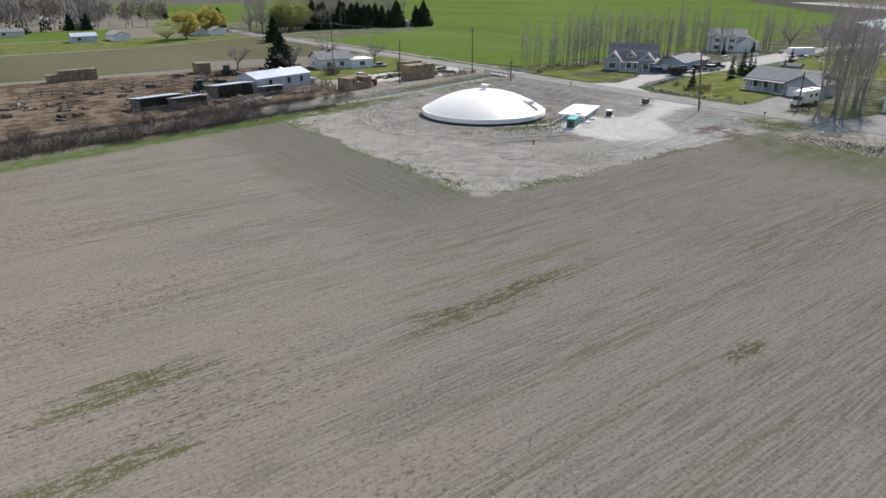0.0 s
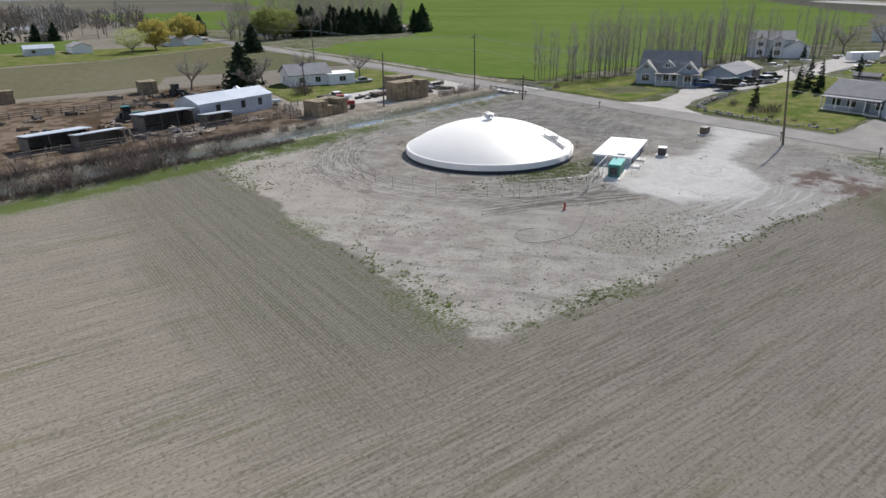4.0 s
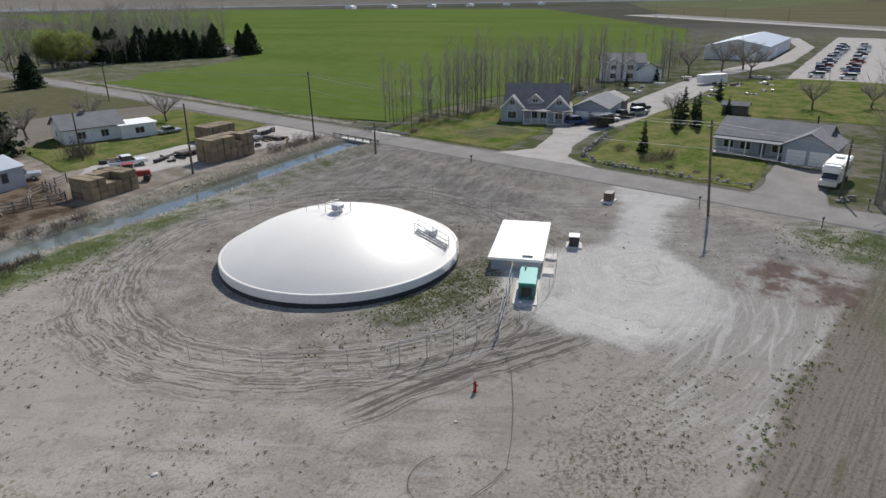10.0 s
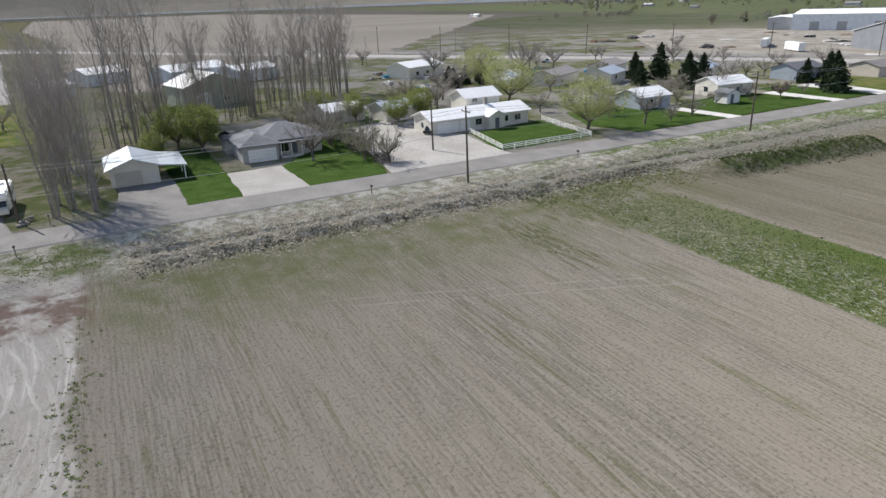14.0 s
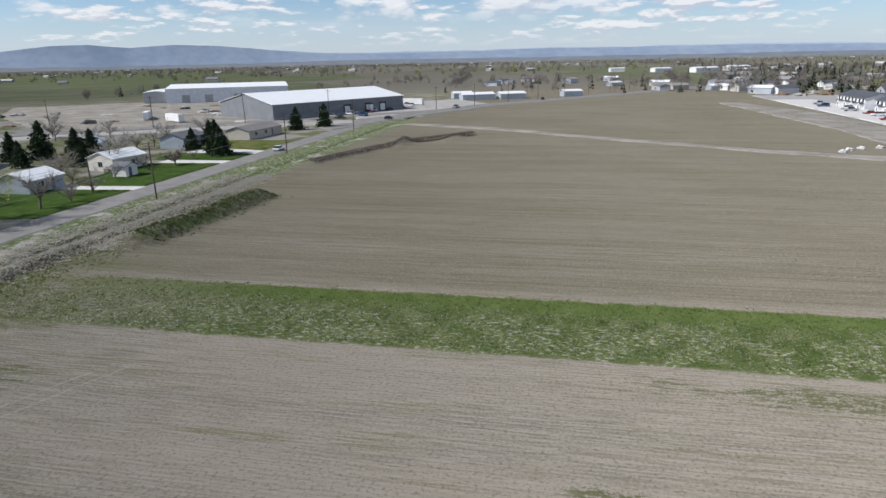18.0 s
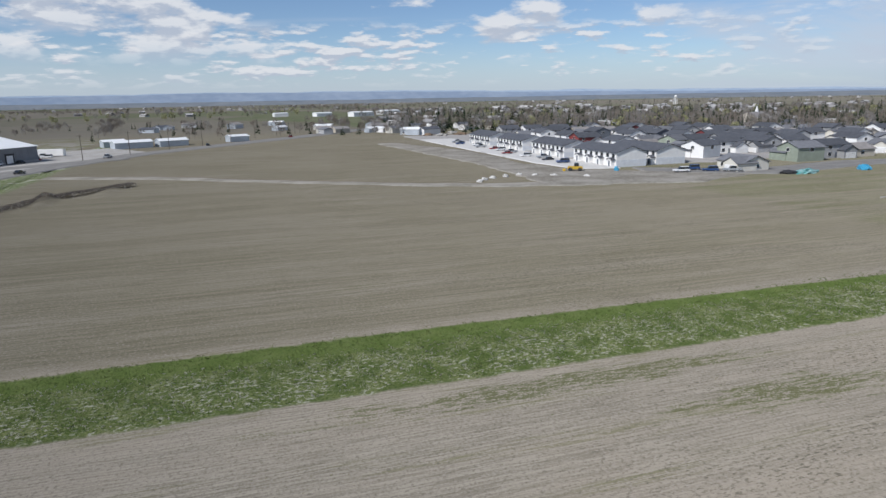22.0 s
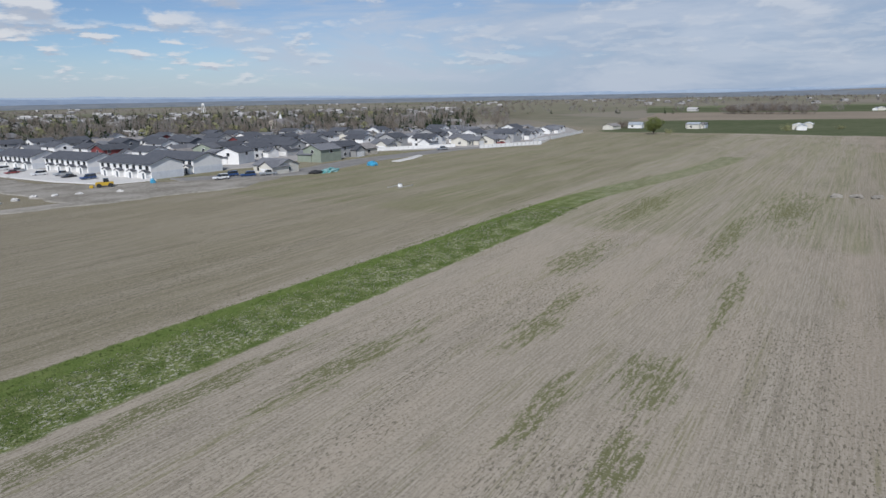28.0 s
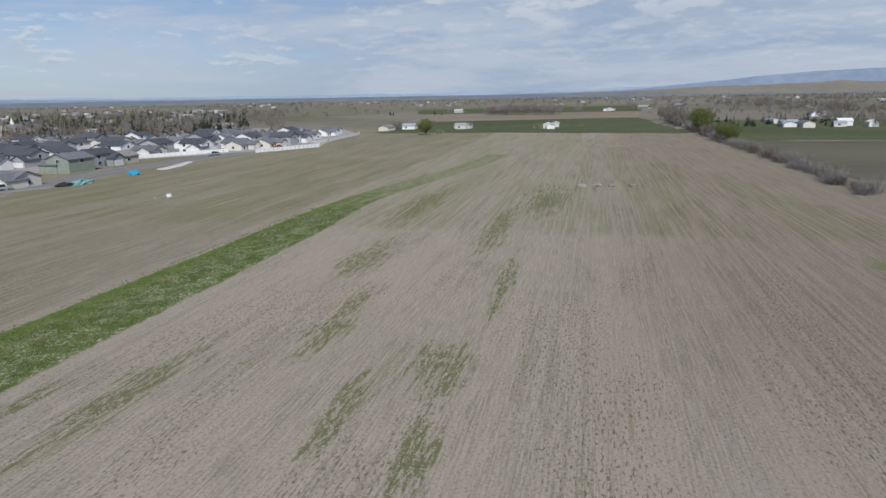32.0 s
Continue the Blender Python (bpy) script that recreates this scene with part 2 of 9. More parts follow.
def ground_make(g, bs, has):
    """The ground's colour; has names the kinds of ground that this stretch holds."""
    p, x, y, z = g.pos()
    w1 = g.noise(p, 0.09, 4.0) - 0.5          # wide warp
    w2 = g.noise(p, 0.6, 4.0) - 0.5           # edge warp
    fine = g.noise(p, 5.0, 4.0, 0.65)
    mid = g.noise(p, 0.35, 5.0, 0.6)
    broad = g.noise(p, 0.025, 4.0, 0.55)
    # streaks along the drilled rows, which run with x
    row = g.noise(g.vec(x * 0.035, y * 1.7, 0.0), 1.0, 3.0, 0.6)
    rowf = g.noise(g.vec(x * 0.22, y * 5.5, 3.0), 1.0, 2.0, 0.6)
    comb = g.math("SINE", (y + w1 * 2.0 + w2 * 0.25) * 15.5)
    rowb = g.noise(g.vec(x * 0.006, y * 0.16, 7.0), 1.0, 3.0, 0.6)
    coly = g.noise(g.vec(x * 1.9, y * 0.04, 1.0), 1.0, 2.0, 0.6)
    xe, ye = x + w1 * 4.0 + w2 * 2.0, y + w1 * 4.0 + w2 * 2.0

    def box(x0, x1, y0, y1, s=1.2):
        r = None
        for v, a, up in ((xe, x0, 1), (xe, x1, 0), (ye, y0, 1), (ye, y1, 0)):
            if a is None:
                continue
            q = g.ramp(v, a - s, a + s, 0.0, 1.0) if up else g.ramp(v, a - s, a + s, 1.0, 0.0)
            r = q if r is None else r * q
        return r

    # drilled soil: grey brown, warmer and paler west of the strip's line
    patchy = g.ramp(g.noise(g.vec(x * 0.03, y * 0.09, 4.0), 1.0, 4.0, 0.6), 0.38, 0.62)
    soil = g.mix(g.ramp(row * 0.34 * patchy + 0.17 - patchy * 0.17 + rowf * 0.42 + fine * 0.24, 0.42, 0.58), SOIL_A, SOIL_B)
    soil = g.mix(g.ramp(broad * 0.5 + rowb * 0.5, 0.40, 0.62) * 0.65, soil, SOIL_C)
    gaps = g.ramp(g.noise(g.vec(x * 0.10, y * 0.5, 11.0), 1.0, 3.0, 0.6), 0.40, 0.58) * g.ramp(x, 5.0, 45.0, 0.3, 1.0)
    soil = g.mix(g.ramp(comb + (rowf - 0.5) * 1.6, 0.25, 1.1) * gaps * 0.27, soil, (0.125, 0.111, 0.085))
    soil = g.mix(g.ramp(comb + (fine - 0.5) * 1.6, -0.45, -0.95) * (1.0 - gaps * 0.5) * 0.2, soil, (0.31, 0.282, 0.242))
    olive = g.ramp(g.noise(g.vec(x * 0.045, y * 0.35, 21.0), 1.0, 4.0, 0.6), 0.52, 0.66)
    soil = g.mix(olive * g.ramp(row * 0.5 + rowf * 0.5, 0.44, 0.60) * 0.6, soil, (0.15, 0.147, 0.068))
    soil = g.mix(g.ramp(x + w1 * 12.0, 38.0, -15.0) * 0.28, soil, (0.165, 0.146, 0.120))
    soil = g.mix(g.ramp(y + w1 * 16.0, 42.0, 72.0) * g.ramp(x + w1 * 16.0, 10.0, -30.0) * 0.55, soil, g.mix(g.ramp(row, 0.4, 0.6), (0.185, 0.145, 0.112), (0.125, 0.104, 0.082)))
    # headland, worked round the pad's edge
    if "head" in has:
        head = box(29.0, 46.0, 52.0, 122.0, 0.5) * g.ramp(x + w1 * 14.0, 26.0, 36.0) * g.ramp(y + w1 * 14.0, 48.0, 62.0)
        drill = g.math("SINE", (x + w1 * 0.5 + w2 * 0.06) * 23.0)
        hc = g.mix(g.ramp(drill * 0.07 + coly * 0.5 + fine * 0.45, 0.40, 0.58), (0.225, 0.208, 0.165), (0.158, 0.147, 0.108))
        hc = g.mix(g.ramp(drill + (fine - 0.5) * 1.5, 0.5, 1.4) * 0.5, hc, (0.105, 0.096, 0.07))
        soil = g.mix(head * 0.92, soil, hc)
    # olive sprouting in the field south of the strip and along the rows
    south = g.ramp(ye, -11.0, -16.0)
    if "far" in has:
        far = g.ramp(x + w2 * 3.0, -68.0, -74.0)
    sprout = g.ramp(rowb * 0.55 + broad * 0.45, 0.38, 0.60)
    soil = g.mix(south * (sprout * 0.4 + 0.6) * 0.95, soil, g.mix(g.ramp(row * 0.5 + rowf * 0.3 + fine * 0.2, 0.43, 0.57), SOUTH_A, SOUTH_B))
    if "far" in has:
        soil = g.mix(far * (g.ramp(row * 0.4 + rowb * 0.6, 0.42, 0.60) * 0.42 + 0.08), soil, g.mix(g.ramp(row * 0.5 + fine * 0.5, 0.42, 0.58), (0.165, 0.165, 0.095), (0.105, 0.115, 0.05)))
    # clods and dead stalks
    cn = g.noise(g.vec(x * 1.5, y * 4.6, 5.0), 1.0, 3.0, 0.6)
    clump = g.ramp(mid * 0.3 + broad * 0.4 + patchy * 0.3, 0.44, 0.62) * g.ramp(x, 32.0, 4.0)
    soil = g.mix(g.ramp(cn, 0.605 - clump * 0.05, 0.650 - clump * 0.05) * (clump * 0.5 + 0.25), soil, (0.088, 0.078, 0.058))
    sp = g.noise(p, 3.6, 2.0, 0.6)
    soil = g.mix(g.ramp(sp, 0.57, 0.65) * 0.45, soil, (0.10, 0.088, 0.072))
    soil = g.mix(g.ramp(sp, 0.43, 0.35) * 0.45, soil, (0.315, 0.28, 0.245))
    # green weed patches, named by their places
    if "weeds" in has:
        ragged = (g.noise(g.vec(x * 0.16, y * 1.6, 2.0), 1.0, 4.0, 0.6) - 0.5) * 3.0 + w1
        weeds = None
        for cx, cy, rx, ry in ((28, 34, 5, 1.5), (36, 34.5, 5, 1.0), (1, 31, 4, 1.2), (38, 18, 2, .8), (16, 4.5, 16, 1.6), (-2, 12, 8, 2.0), (-17, 23, 5, 2.0), (-27, 22.5, 7, 1.5), (-49, 16, 10, 3.0),
                               (-10, 38, 5, 1.6), (-3, 31, 3.5, 1.2), (-40, 39, 12, 1.0), (3, 38, 4, 1.2), (-76, 33, 20, 2.0), (-100, 12, 22, 4), (-110, 40, 20, 5), (-150, -26, 18, 2.5), (97, -1, 7, 6), (93, 11, 6, 2.5), (114, 58, 5, 4), (-12, 36, 4, 2.5), (-5, 30.5, 3, 1.2), (4, 39, 4, 1.0), (0, 12, 9, 1.2), (-45, 38.5, 8, 1.0)):
            d = g.math("SQRT", g.math("POWER", (x - cx) / (rx * 1.55), 2.0) + g.math("POWER", (y - cy) / (ry * 1.4), 2.0)) + ragged
            q = g.ramp(d, 1.1, 0.35)
            weeds = q if weeds is None else g.math("MAXIMUM", weeds, q)
        dash = g.noise(g.vec(x * 0.75, y * 2.6, 9.0), 1.0, 4.0, 0.65)
        tuft = g.ramp(dash * 0.55 + fine * 0.45 + weeds * 0.07, 0.515, 0.585)
        tk = (x - 77.3) * 0.924 - (y - 6.8) * 0.383 + w1 * 2.0
        tk = g.ramp((tk.abs() - 0.8).abs(), 0.20, 0.05) * g.ramp(y, 4.0, 9.0) * g.ramp(y, 40.0, 33.0) * g.ramp(mid + w2 * 0.5, 0.40, 0.52)
        soil = g.mix(tk * 0.45, soil, (0.36, 0.337, 0.30))
        soil = g.mix(weeds * tuft * 0.78, soil, g.mix(fine, (0.05, 0.062, 0.022), (0.115, 0.12, 0.045)))
    col, pad = soil, None
    # bare building pad round the tank
    if "pad" in has:
        dx, dy = x - 79.7, y - 96.6
        rad = g.math("SQRT", dx * dx + dy * dy)
        padc = g.mix(g.ramp(mid * 0.55 + fine * 0.45, 0.42, 0.58), PAD_A, PAD_B)
        padc = g.mix(g.ramp(sp, 0.56, 0.63) * 0.3, padc, (0.15, 0.136, 0.118))
        sweep_ = g.noise(g.vec((x * 0.8 + y * 0.6) * 0.9, (y * 0.8 - x * 0.6) * 0.12, 6.0), 1.0, 4.0, 0.65)
        padc = g.mix(g.ramp(sweep_, 0.52, 0.66) * 0.55, padc, (0.50, 0.475, 0.435))
        padc = g.mix(g.ramp(sweep_, 0.46, 0.34) * 0.5, padc, (0.20, 0.184, 0.163))
        padc = g.mix(g.ramp(g.noise(p, 0.13, 4.0, 0.6), 0.52, 0.66) * 0.4, padc, (0.34, 0.29, 0.255))
        grit = g.noise(p, 8.0, 2.0, 0.6)
        padc = g.mix(g.ramp(grit, 0.60, 0.66) * 0.6, padc, (0.11, 0.10, 0.088))
        padc = g.mix(g.ramp(grit, 0.40, 0.34) * 0.5, padc, (0.44, 0.42, 0.39))
        padc = g.mix(g.ramp(sp, 0.42, 0.35) * 0.45, padc, (0.40, 0.38, 0.35))
        padc = g.mix(g.ramp(broad, 0.42, 0.60) * 0.55, padc, PAD_C)
        # dark churned soil near the tank and the road
        churn = g.ramp(y + w1 * 10.0, 86.0, 98.0) * g.ramp(x + w1 * 6.0, 84.0, 94.0) * g.ramp(rad, 17.0, 20.0)
        padc = g.mix(g.ramp(rad + w1 * 5, 22.0, 16.0) * g.ramp(mid * 0.4 + fine * 0.6, 0.38, 0.60) * 0.6, padc, PAD_D)
        drag = g.noise(g.vec((x + y * 0.35) * 0.22, (y - x * 0.35) * 0.9, w1 * 6.0), 1.0, 6.0, 0.72)
        padc = g.mix(churn * g.ramp(drag * 0.55 + fine * 0.45, 0.40, 0.60) * 0.62, padc, (0.118, 0.108, 0.095))
        # wheel ruts round the tank
        rr = rad + w1 * 5.0
        rut = g.noise(g.vec(rr * 3.6, w1 * 9.0, w2 * 0.8), 1.0, 3.0, 0.75)
        ring = g.ramp(rr, 16.5, 19.0) * g.ramp(rr, 26.5, 24.0)
        padc = g.mix(ring * g.ramp(rut + w2 * 0.12, 0.50, 0.57) * 0.7, padc, (0.135, 0.121, 0.105))
        padc = g.mix(ring * g.ramp(rut, 0.46, 0.40) * 0.6, padc, (0.47, 0.445, 0.405))
        # deep ruts in front, running towards the gravel
        off = ((x - 62.0) * 8.0 + (y - 77.0) * 22.0) / 23.4 + w1 * 3.0
        alo = ((x - 62.0) * 22.0 - (y - 77.0) * 8.0) / 23.4
        bundle = g.ramp(off.abs(), 2.8, 1.6) * g.ramp(alo + w2 * 4, -1.0, 2.0) * g.ramp(alo + w2 * 4, 24.0, 19.0)
        rut2 = g.noise(g.vec(off * 2.4, alo * 0.05, w2), 1.0, 3.0, 0.7)
        padc = g.mix(bundle * g.ramp(rut2, 0.49, 0.56) * 0.75, padc, (0.118, 0.106, 0.091))
        # weed dots on the pad
        dots = g.ramp(g.noise(p, 1.5, 3.0, 0.6), 0.575, 0.615) * g.ramp(g.noise(p, 0.10, 3.0), 0.43, 0.56)
        padc = g.mix(dots * 0.35, padc, g.mix(fine, (0.085, 0.09, 0.04), (0.14, 0.13, 0.07)))
        gr = g.ramp(g.math("SQRT", g.math("POWER", (x - 81.0) / 10.5, 2.0) + g.math("POWER", (y - 83.2) / 3.8, 2.0)) + w2 * 1.2, 1.1, 0.75)
        padc = g.mix(gr * g.ramp(fine * 0.35 + mid * 0.3 + sp * 0.35, 0.44, 0.53) * 0.85, padc, g.mix(fine, (0.06, 0.07, 0.028), (0.13, 0.145, 0.06)))
        ow = g.ramp(g.math("SQRT", g.math("POWER", (x - 72.5) / 11.0, 2.0) + g.math("POWER", (y - 60.5) / 5.0, 2.0)) + w1 * 1.6 + w2 * 0.9, 1.1, 0.5)
        padc = g.mix(ow * g.ramp(fine * 0.5 + sp * 0.5, 0.46, 0.58) * 0.6, padc, (0.17, 0.16, 0.085))
        # gravel turnaround, from the pump house to the road
        ax, ay, bx, by = 92.0, 71.5, 121.0, 81.5
        ll = (bx - ax) ** 2 + (by - ay) ** 2
        tt = (((x - ax) * (bx - ax) + (y - ay) * (by - ay)) / ll).clamp()
        neck = g.math("SQRT", g.math("POWER", x - ax - tt * (bx - ax), 2.0) + g.math("POWER", y - ay - tt * (by - ay), 2.0)) + 4.7 - g.ramp(tt, 0.7, 1.0) * 2.0
        loop = g.math("SQRT", g.math("POWER", x - 89.5, 2.0) + g.math("POWER", y - 71.5, 2.0)) - 2.6
        gd = g.math("SMOOTH_MIN", neck, loop, 4.0) + w2 * 2.6 + w1 * 4.0
        lip = g.ramp(gd, 6.6, 7.4) * g.ramp(gd, 8.4, 7.6) * g.ramp(y, 76.0, 68.0)
        padc = g.mix(lip * g.ramp(mid, 0.40, 0.58) * 0.55, padc, (0.13, 0.12, 0.104))
        swirl = g.math("SQRT", g.math("POWER", x - 95.0, 2.0) + g.math("POWER", (y - 70.5) * 1.2, 2.0)) + w1 * 12.0 + w2 * 3.0
        sw = g.noise(g.vec(swirl * 1.6, w1 * 5.0, 0.0), 1.0, 3.0, 0.7)
        gvc = g.mix(g.ramp(fine * 0.4 + mid * 0.3 + sw * 0.3, 0.38, 0.62), GRAVEL_A, GRAVEL_B)
        gvc = g.mix(g.ramp(sw + w2 * 0.2, 0.58, 0.70) * 0.35, gvc, (0.30, 0.285, 0.262))
        padc = g.mix(g.ramp(gd + (fine - 0.5) * 2.0, 8.6, 6.2), padc, gvc)
        # pale dusty wheel tracks along the field's edge, curving and crossing
        bend = y + w1 * 2.5 + g.math("POWER", (x - 88.0) / 11.0, 2.0) * -1.0
        bend2 = y - w1 * 3.0 - (x - 80.0) * 0.10 + g.math("POWER", (x - 86.0) / 10.0, 2.0) * -1.6
        tr = g.math("MAXIMUM", g.noise(g.vec(bend * 2.1, x * 0.05, w1 * 3.0), 1.0, 3.0, 0.7), g.noise(g.vec(bend2 * 1.9, x * 0.05, 5.0), 1.0, 3.0, 0.7))
        zone = g.ramp(xe, 64.0, 82.0) * g.ramp(xe, 112.0, 98.0) * g.ramp(ye, 68.0, 61.0)
        padc = g.mix(zone * (0.45 + 0.35 * g.ramp(mid + w1, 0.42, 0.6)), padc, g.mix(g.ramp(tr, 0.48, 0.66), (0.42, 0.39, 0.345), (0.64, 0.605, 0.55)))
        pad = box(45.5, 121.5, 55.0, 132.0, 0.5)
        col = g.mix(pad, soil, padc)
    # grass at the pad's edges and on the canal's bank
    if "canal" in has:
        edge = box(43.6, 47.2, 57.0, 118.0, 0.8) * g.ramp(mid + w1 * 0.9, 0.50, 0.58)
        edge2 = box(46.0, 62.0, 53.2, 56.6, 0.8) * g.ramp(mid + w1 * 0.9, 0.44, 0.54)
        cy = y - (x * 0.235 + 108.6)
        bank = g.ramp(cy + w2 * 4 + w1 * 5, -10.0, -5.0) * g.ramp(cy, 11.0, 6.0) * g.ramp(x, 118.0, 112.0) * g.ramp(x, -62.0, -50.0)
        grass = g.mix(fine, (0.10, 0.155, 0.04), (0.175, 0.185, 0.08))
        col = g.mix(g.math("MAXIMUM", edge, edge2) * g.ramp(sp * 0.5 + fine * 0.5, 0.47, 0.56) * 0.85, col, g.mix(fine, (0.065, 0.095, 0.025), (0.14, 0.165, 0.055)))
        lush = g.ramp(cy + w2 * 3 + w1 * 3, -8.5, -6.0) * g.ramp(cy, -1.5, -3.5) * g.ramp(x + w1 * 30.0, 84.0, 60.0) * g.ramp(x, -62.0, -50.0)
        col = g.mix(lush * g.ramp(mid * 0.5 + fine * 0.5, 0.36, 0.50) * 0.9, col, g.mix(fine, (0.055, 0.095, 0.018), (0.12, 0.165, 0.042)))
        col = g.mix(bank * g.ramp(mid * 0.6 + fine * 0.5 + sp * 0.4, 0.70, 0.84) * 0.85, col, g.mix(fine, (0.07, 0.10, 0.028), (0.15, 0.165, 0.06)))
        dry = g.mix(fine, (0.26, 0.235, 0.17), (0.36, 0.33, 0.26))
        col = g.mix(g.ramp(cy + w2 * 3, 3.0, 5.0) * g.ramp(cy + w2 * 3, 9.0, 6.5) * g.ramp(mid, 0.42, 0.56) * g.ramp(x, 118.0, 112.0) * g.ramp(x, -62.0, -50.0), col, dry)
    # green strip between the two fields
    if "strip" in has:
        ys = y - g.ramp(x, -80.0, -215.0) * 17.0
        strip = box(-225.0, 97.0, None, None, 3.0) * g.ramp(ys + w2 * 1.2 - g.ramp(x, 30.0, -70.0) * 1.5, -12.8, -12.0) * g.ramp(ys + w2 * 1.2 + g.ramp(x, -60.0, -110.0) * 3.0, 1.4, 0.6) * g.ramp(x + w1 * 60.0, -150.0, -80.0, 0.5, 1.0)
        stc = g.mix(g.ramp(mid * 0.4 + fine * 0.6, 0.44, 0.57), STRIP_A, STRIP_B)
        stc = g.mix(g.ramp(sp, 0.54, 0.62) * 0.65, stc, (0.042, 0.066, 0.02))
        pale = g.ramp(g.noise(g.vec(x * 1.7, y * 2.4, 2.0), 1.0, 5.0, 0.7), 0.53, 0.585) * g.ramp(ye, -5.0, -8.5, 1.0, 0.12) * (g.ramp(x, 20.0, 70.0) * 0.5 + g.ramp(mid + w1 * 0.6, 0.42, 0.56)).clamp()
        stc = g.mix(pale * 0.85, stc, (0.34, 0.335, 0.27))
        stc = g.mix(g.ramp(y + w2 * 3, -7.5, -9.5) * g.ramp(fine, 0.35, 0.55) * 0.7, stc, (0.105, 0.145, 0.04))
        strip = strip * g.ramp(x + w2 * 8.0, 97.0, 70.0, 0.55, 1.0)
        col = g.mix(strip * g.ramp(fine * 0.55 + mid * 0.3 + strip * 0.45, 0.46, 0.62), col, stc)
    # weedy verge between field and road
    if "verge" in has:
        verge = g.ramp(xe, 104.5, 108.5) * g.ramp(x, 121.0, 120.2) * g.ramp(ye, 58.0, 50.0)
        vc = g.mix(g.ramp(mid * 0.5 + w2 + 0.25, 0.40, 0.60), (0.46, 0.44, 0.385), (0.27, 0.25, 0.19))
        vc = g.mix(g.ramp(g.noise(p, 0.16, 3.0) + g.ramp(y, 0.0, -60.0) * 0.12, 0.46, 0.56) * g.ramp(y, 8.0, -25.0, 0.25, 0.9), vc, (0.11, 0.145, 0.048))
        vc = g.mix(g.ramp(g.noise(g.vec(x * 1.5, y * 0.8, 3.0), 1.0, 4.0, 0.7), 0.53, 0.60) * 0.7, vc, (0.48, 0.455, 0.40))
        vc = g.mix(g.ramp(sp * 0.6 + mid * 0.4, 0.53, 0.60) * 0.6, vc, (0.10, 0.092, 0.062))
        col = g.mix(verge, col, vc)
    # spoil bank: rank dark weeds on the field side, pale dead grass on top
    if "south" in has:
        bl = x - 98.3 - (y + 57.0) * 0.087 + w2 * 2.5
        bon = g.ramp(y + w2 * 5, -61.0, -57.0) * g.ramp(y + w2 * 5, -23.0, -28.0)
        col = g.mix(bon * g.ramp(bl, 0.2, 1.6) * g.ramp(bl, 7.0, 4.0) * g.ramp(mid + fine * 0.4, 0.56, 0.74), col, (0.42, 0.40, 0.35))
        col = g.mix(bon * g.ramp(bl, -4.2, -2.8) * g.ramp(bl, 0.6, -0.4) * g.ramp(fine + mid * 0.8, 0.80, 1.02), col, g.mix(fine, (0.045, 0.075, 0.022), (0.11, 0.14, 0.05)))
        for ax_, ay_, bx_, by_ in ((104.0, -97.0, 91.0, -136.0), (91.0, -136.0, 74.0, -158.0)):
            l2 = math.hypot(bx_ - ax_, by_ - ay_)
            so = ((x - ax_) * (by_ - ay_) - (y - ay_) * (bx_ - ax_)) * (1.0 / l2)
            st = ((x - ax_) * (bx_ - ax_) + (y - ay_) * (by_ - ay_)) * (1.0 / l2)
            col = g.mix(g.ramp(so + w2 * 2, -0.4, 0.4) * g.ramp(so + w2 * 2, 3.2, 2.2) * g.ramp(st, -2.0, 1.0) * g.ramp(st, l2 + 2.0, l2 - 1.0) * 0.85, col, g.mix(mid, (0.075, 0.065, 0.05), (0.16, 0.14, 0.11)))
    if "verge" in has:
        hd = g.ramp(xe, 84.0, 100.0) * g.ramp(xe, 108.5, 105.0) * g.ramp(ye, 56.0, 50.0) * g.ramp(y, -26.0, -8.0)
        col = g.mix(hd * g.ramp(mid * 0.5 + fine * 0.5 + rowb * 0.3, 0.52, 0.76) * 0.8, col, (0.125, 0.135, 0.055))
        red = box(96.5, 106.0, 54.0, 64.0, 1.5)
        col = g.mix(red * g.ramp(mid, 0.40, 0.58) * 0.8, col, (0.155, 0.095, 0.07))
        vg = g.ramp(g.math("SQRT", g.math("POWER", (x - 114.5) / 6.5, 2.0) + g.math("POWER", (y - 57.5) / 6.0, 2.0)) + w2 * 1.6 + w1, 1.1, 0.6)
        col = g.mix(vg * g.ramp(fine * 0.5 + mid * 0.5, 0.43, 0.54) * 0.85, col, g.mix(fine, (0.07, 0.115, 0.025), (0.15, 0.165, 0.06)))
    # farm yard beyond the canal
    if "canal" in has:
        yard = g.ramp(cy + w2 * 2, 7.0, 9.0) * box(-30.0, 75.0, None, 196.0, 2.0)
        yc = g.mix(g.ramp(mid + w1 * 0.6, 0.40, 0.60), (0.095, 0.068, 0.046), (0.215, 0.165, 0.12))
        col = g.mix(yard, col, yc)
        yard2 = g.ramp(cy + w2 * 2, 6.0, 8.0) * box(72.0, 121.0, None, 172.0, 2.0)
        col = g.mix(yard2, col, g.mix(g.ramp(mid, 0.4, 0.62), (0.40, 0.35, 0.29), (0.27, 0.23, 0.18)))
    # country beyond: stubble, scrub and pasture in broad patches
    if "country" in has:
        d0 = g.math("SQRT", g.math("POWER", x - 41.0, 2.0) + g.math("POWER", y - 50.0, 2.0))
        out = g.ramp(d0, 430.0, 620.0)
        vo = g.node("ShaderNodeTexVoronoi")
        g.put(vo.inputs["Vector"], g.vec(x * 0.0022, y * 0.0022, 0.0))
        vo.inputs["Scale"].default_value = 1.0
        vs = g.node("ShaderNodeSeparateColor")
        g.t.links.new(vo.outputs["Color"], vs.inputs[0])
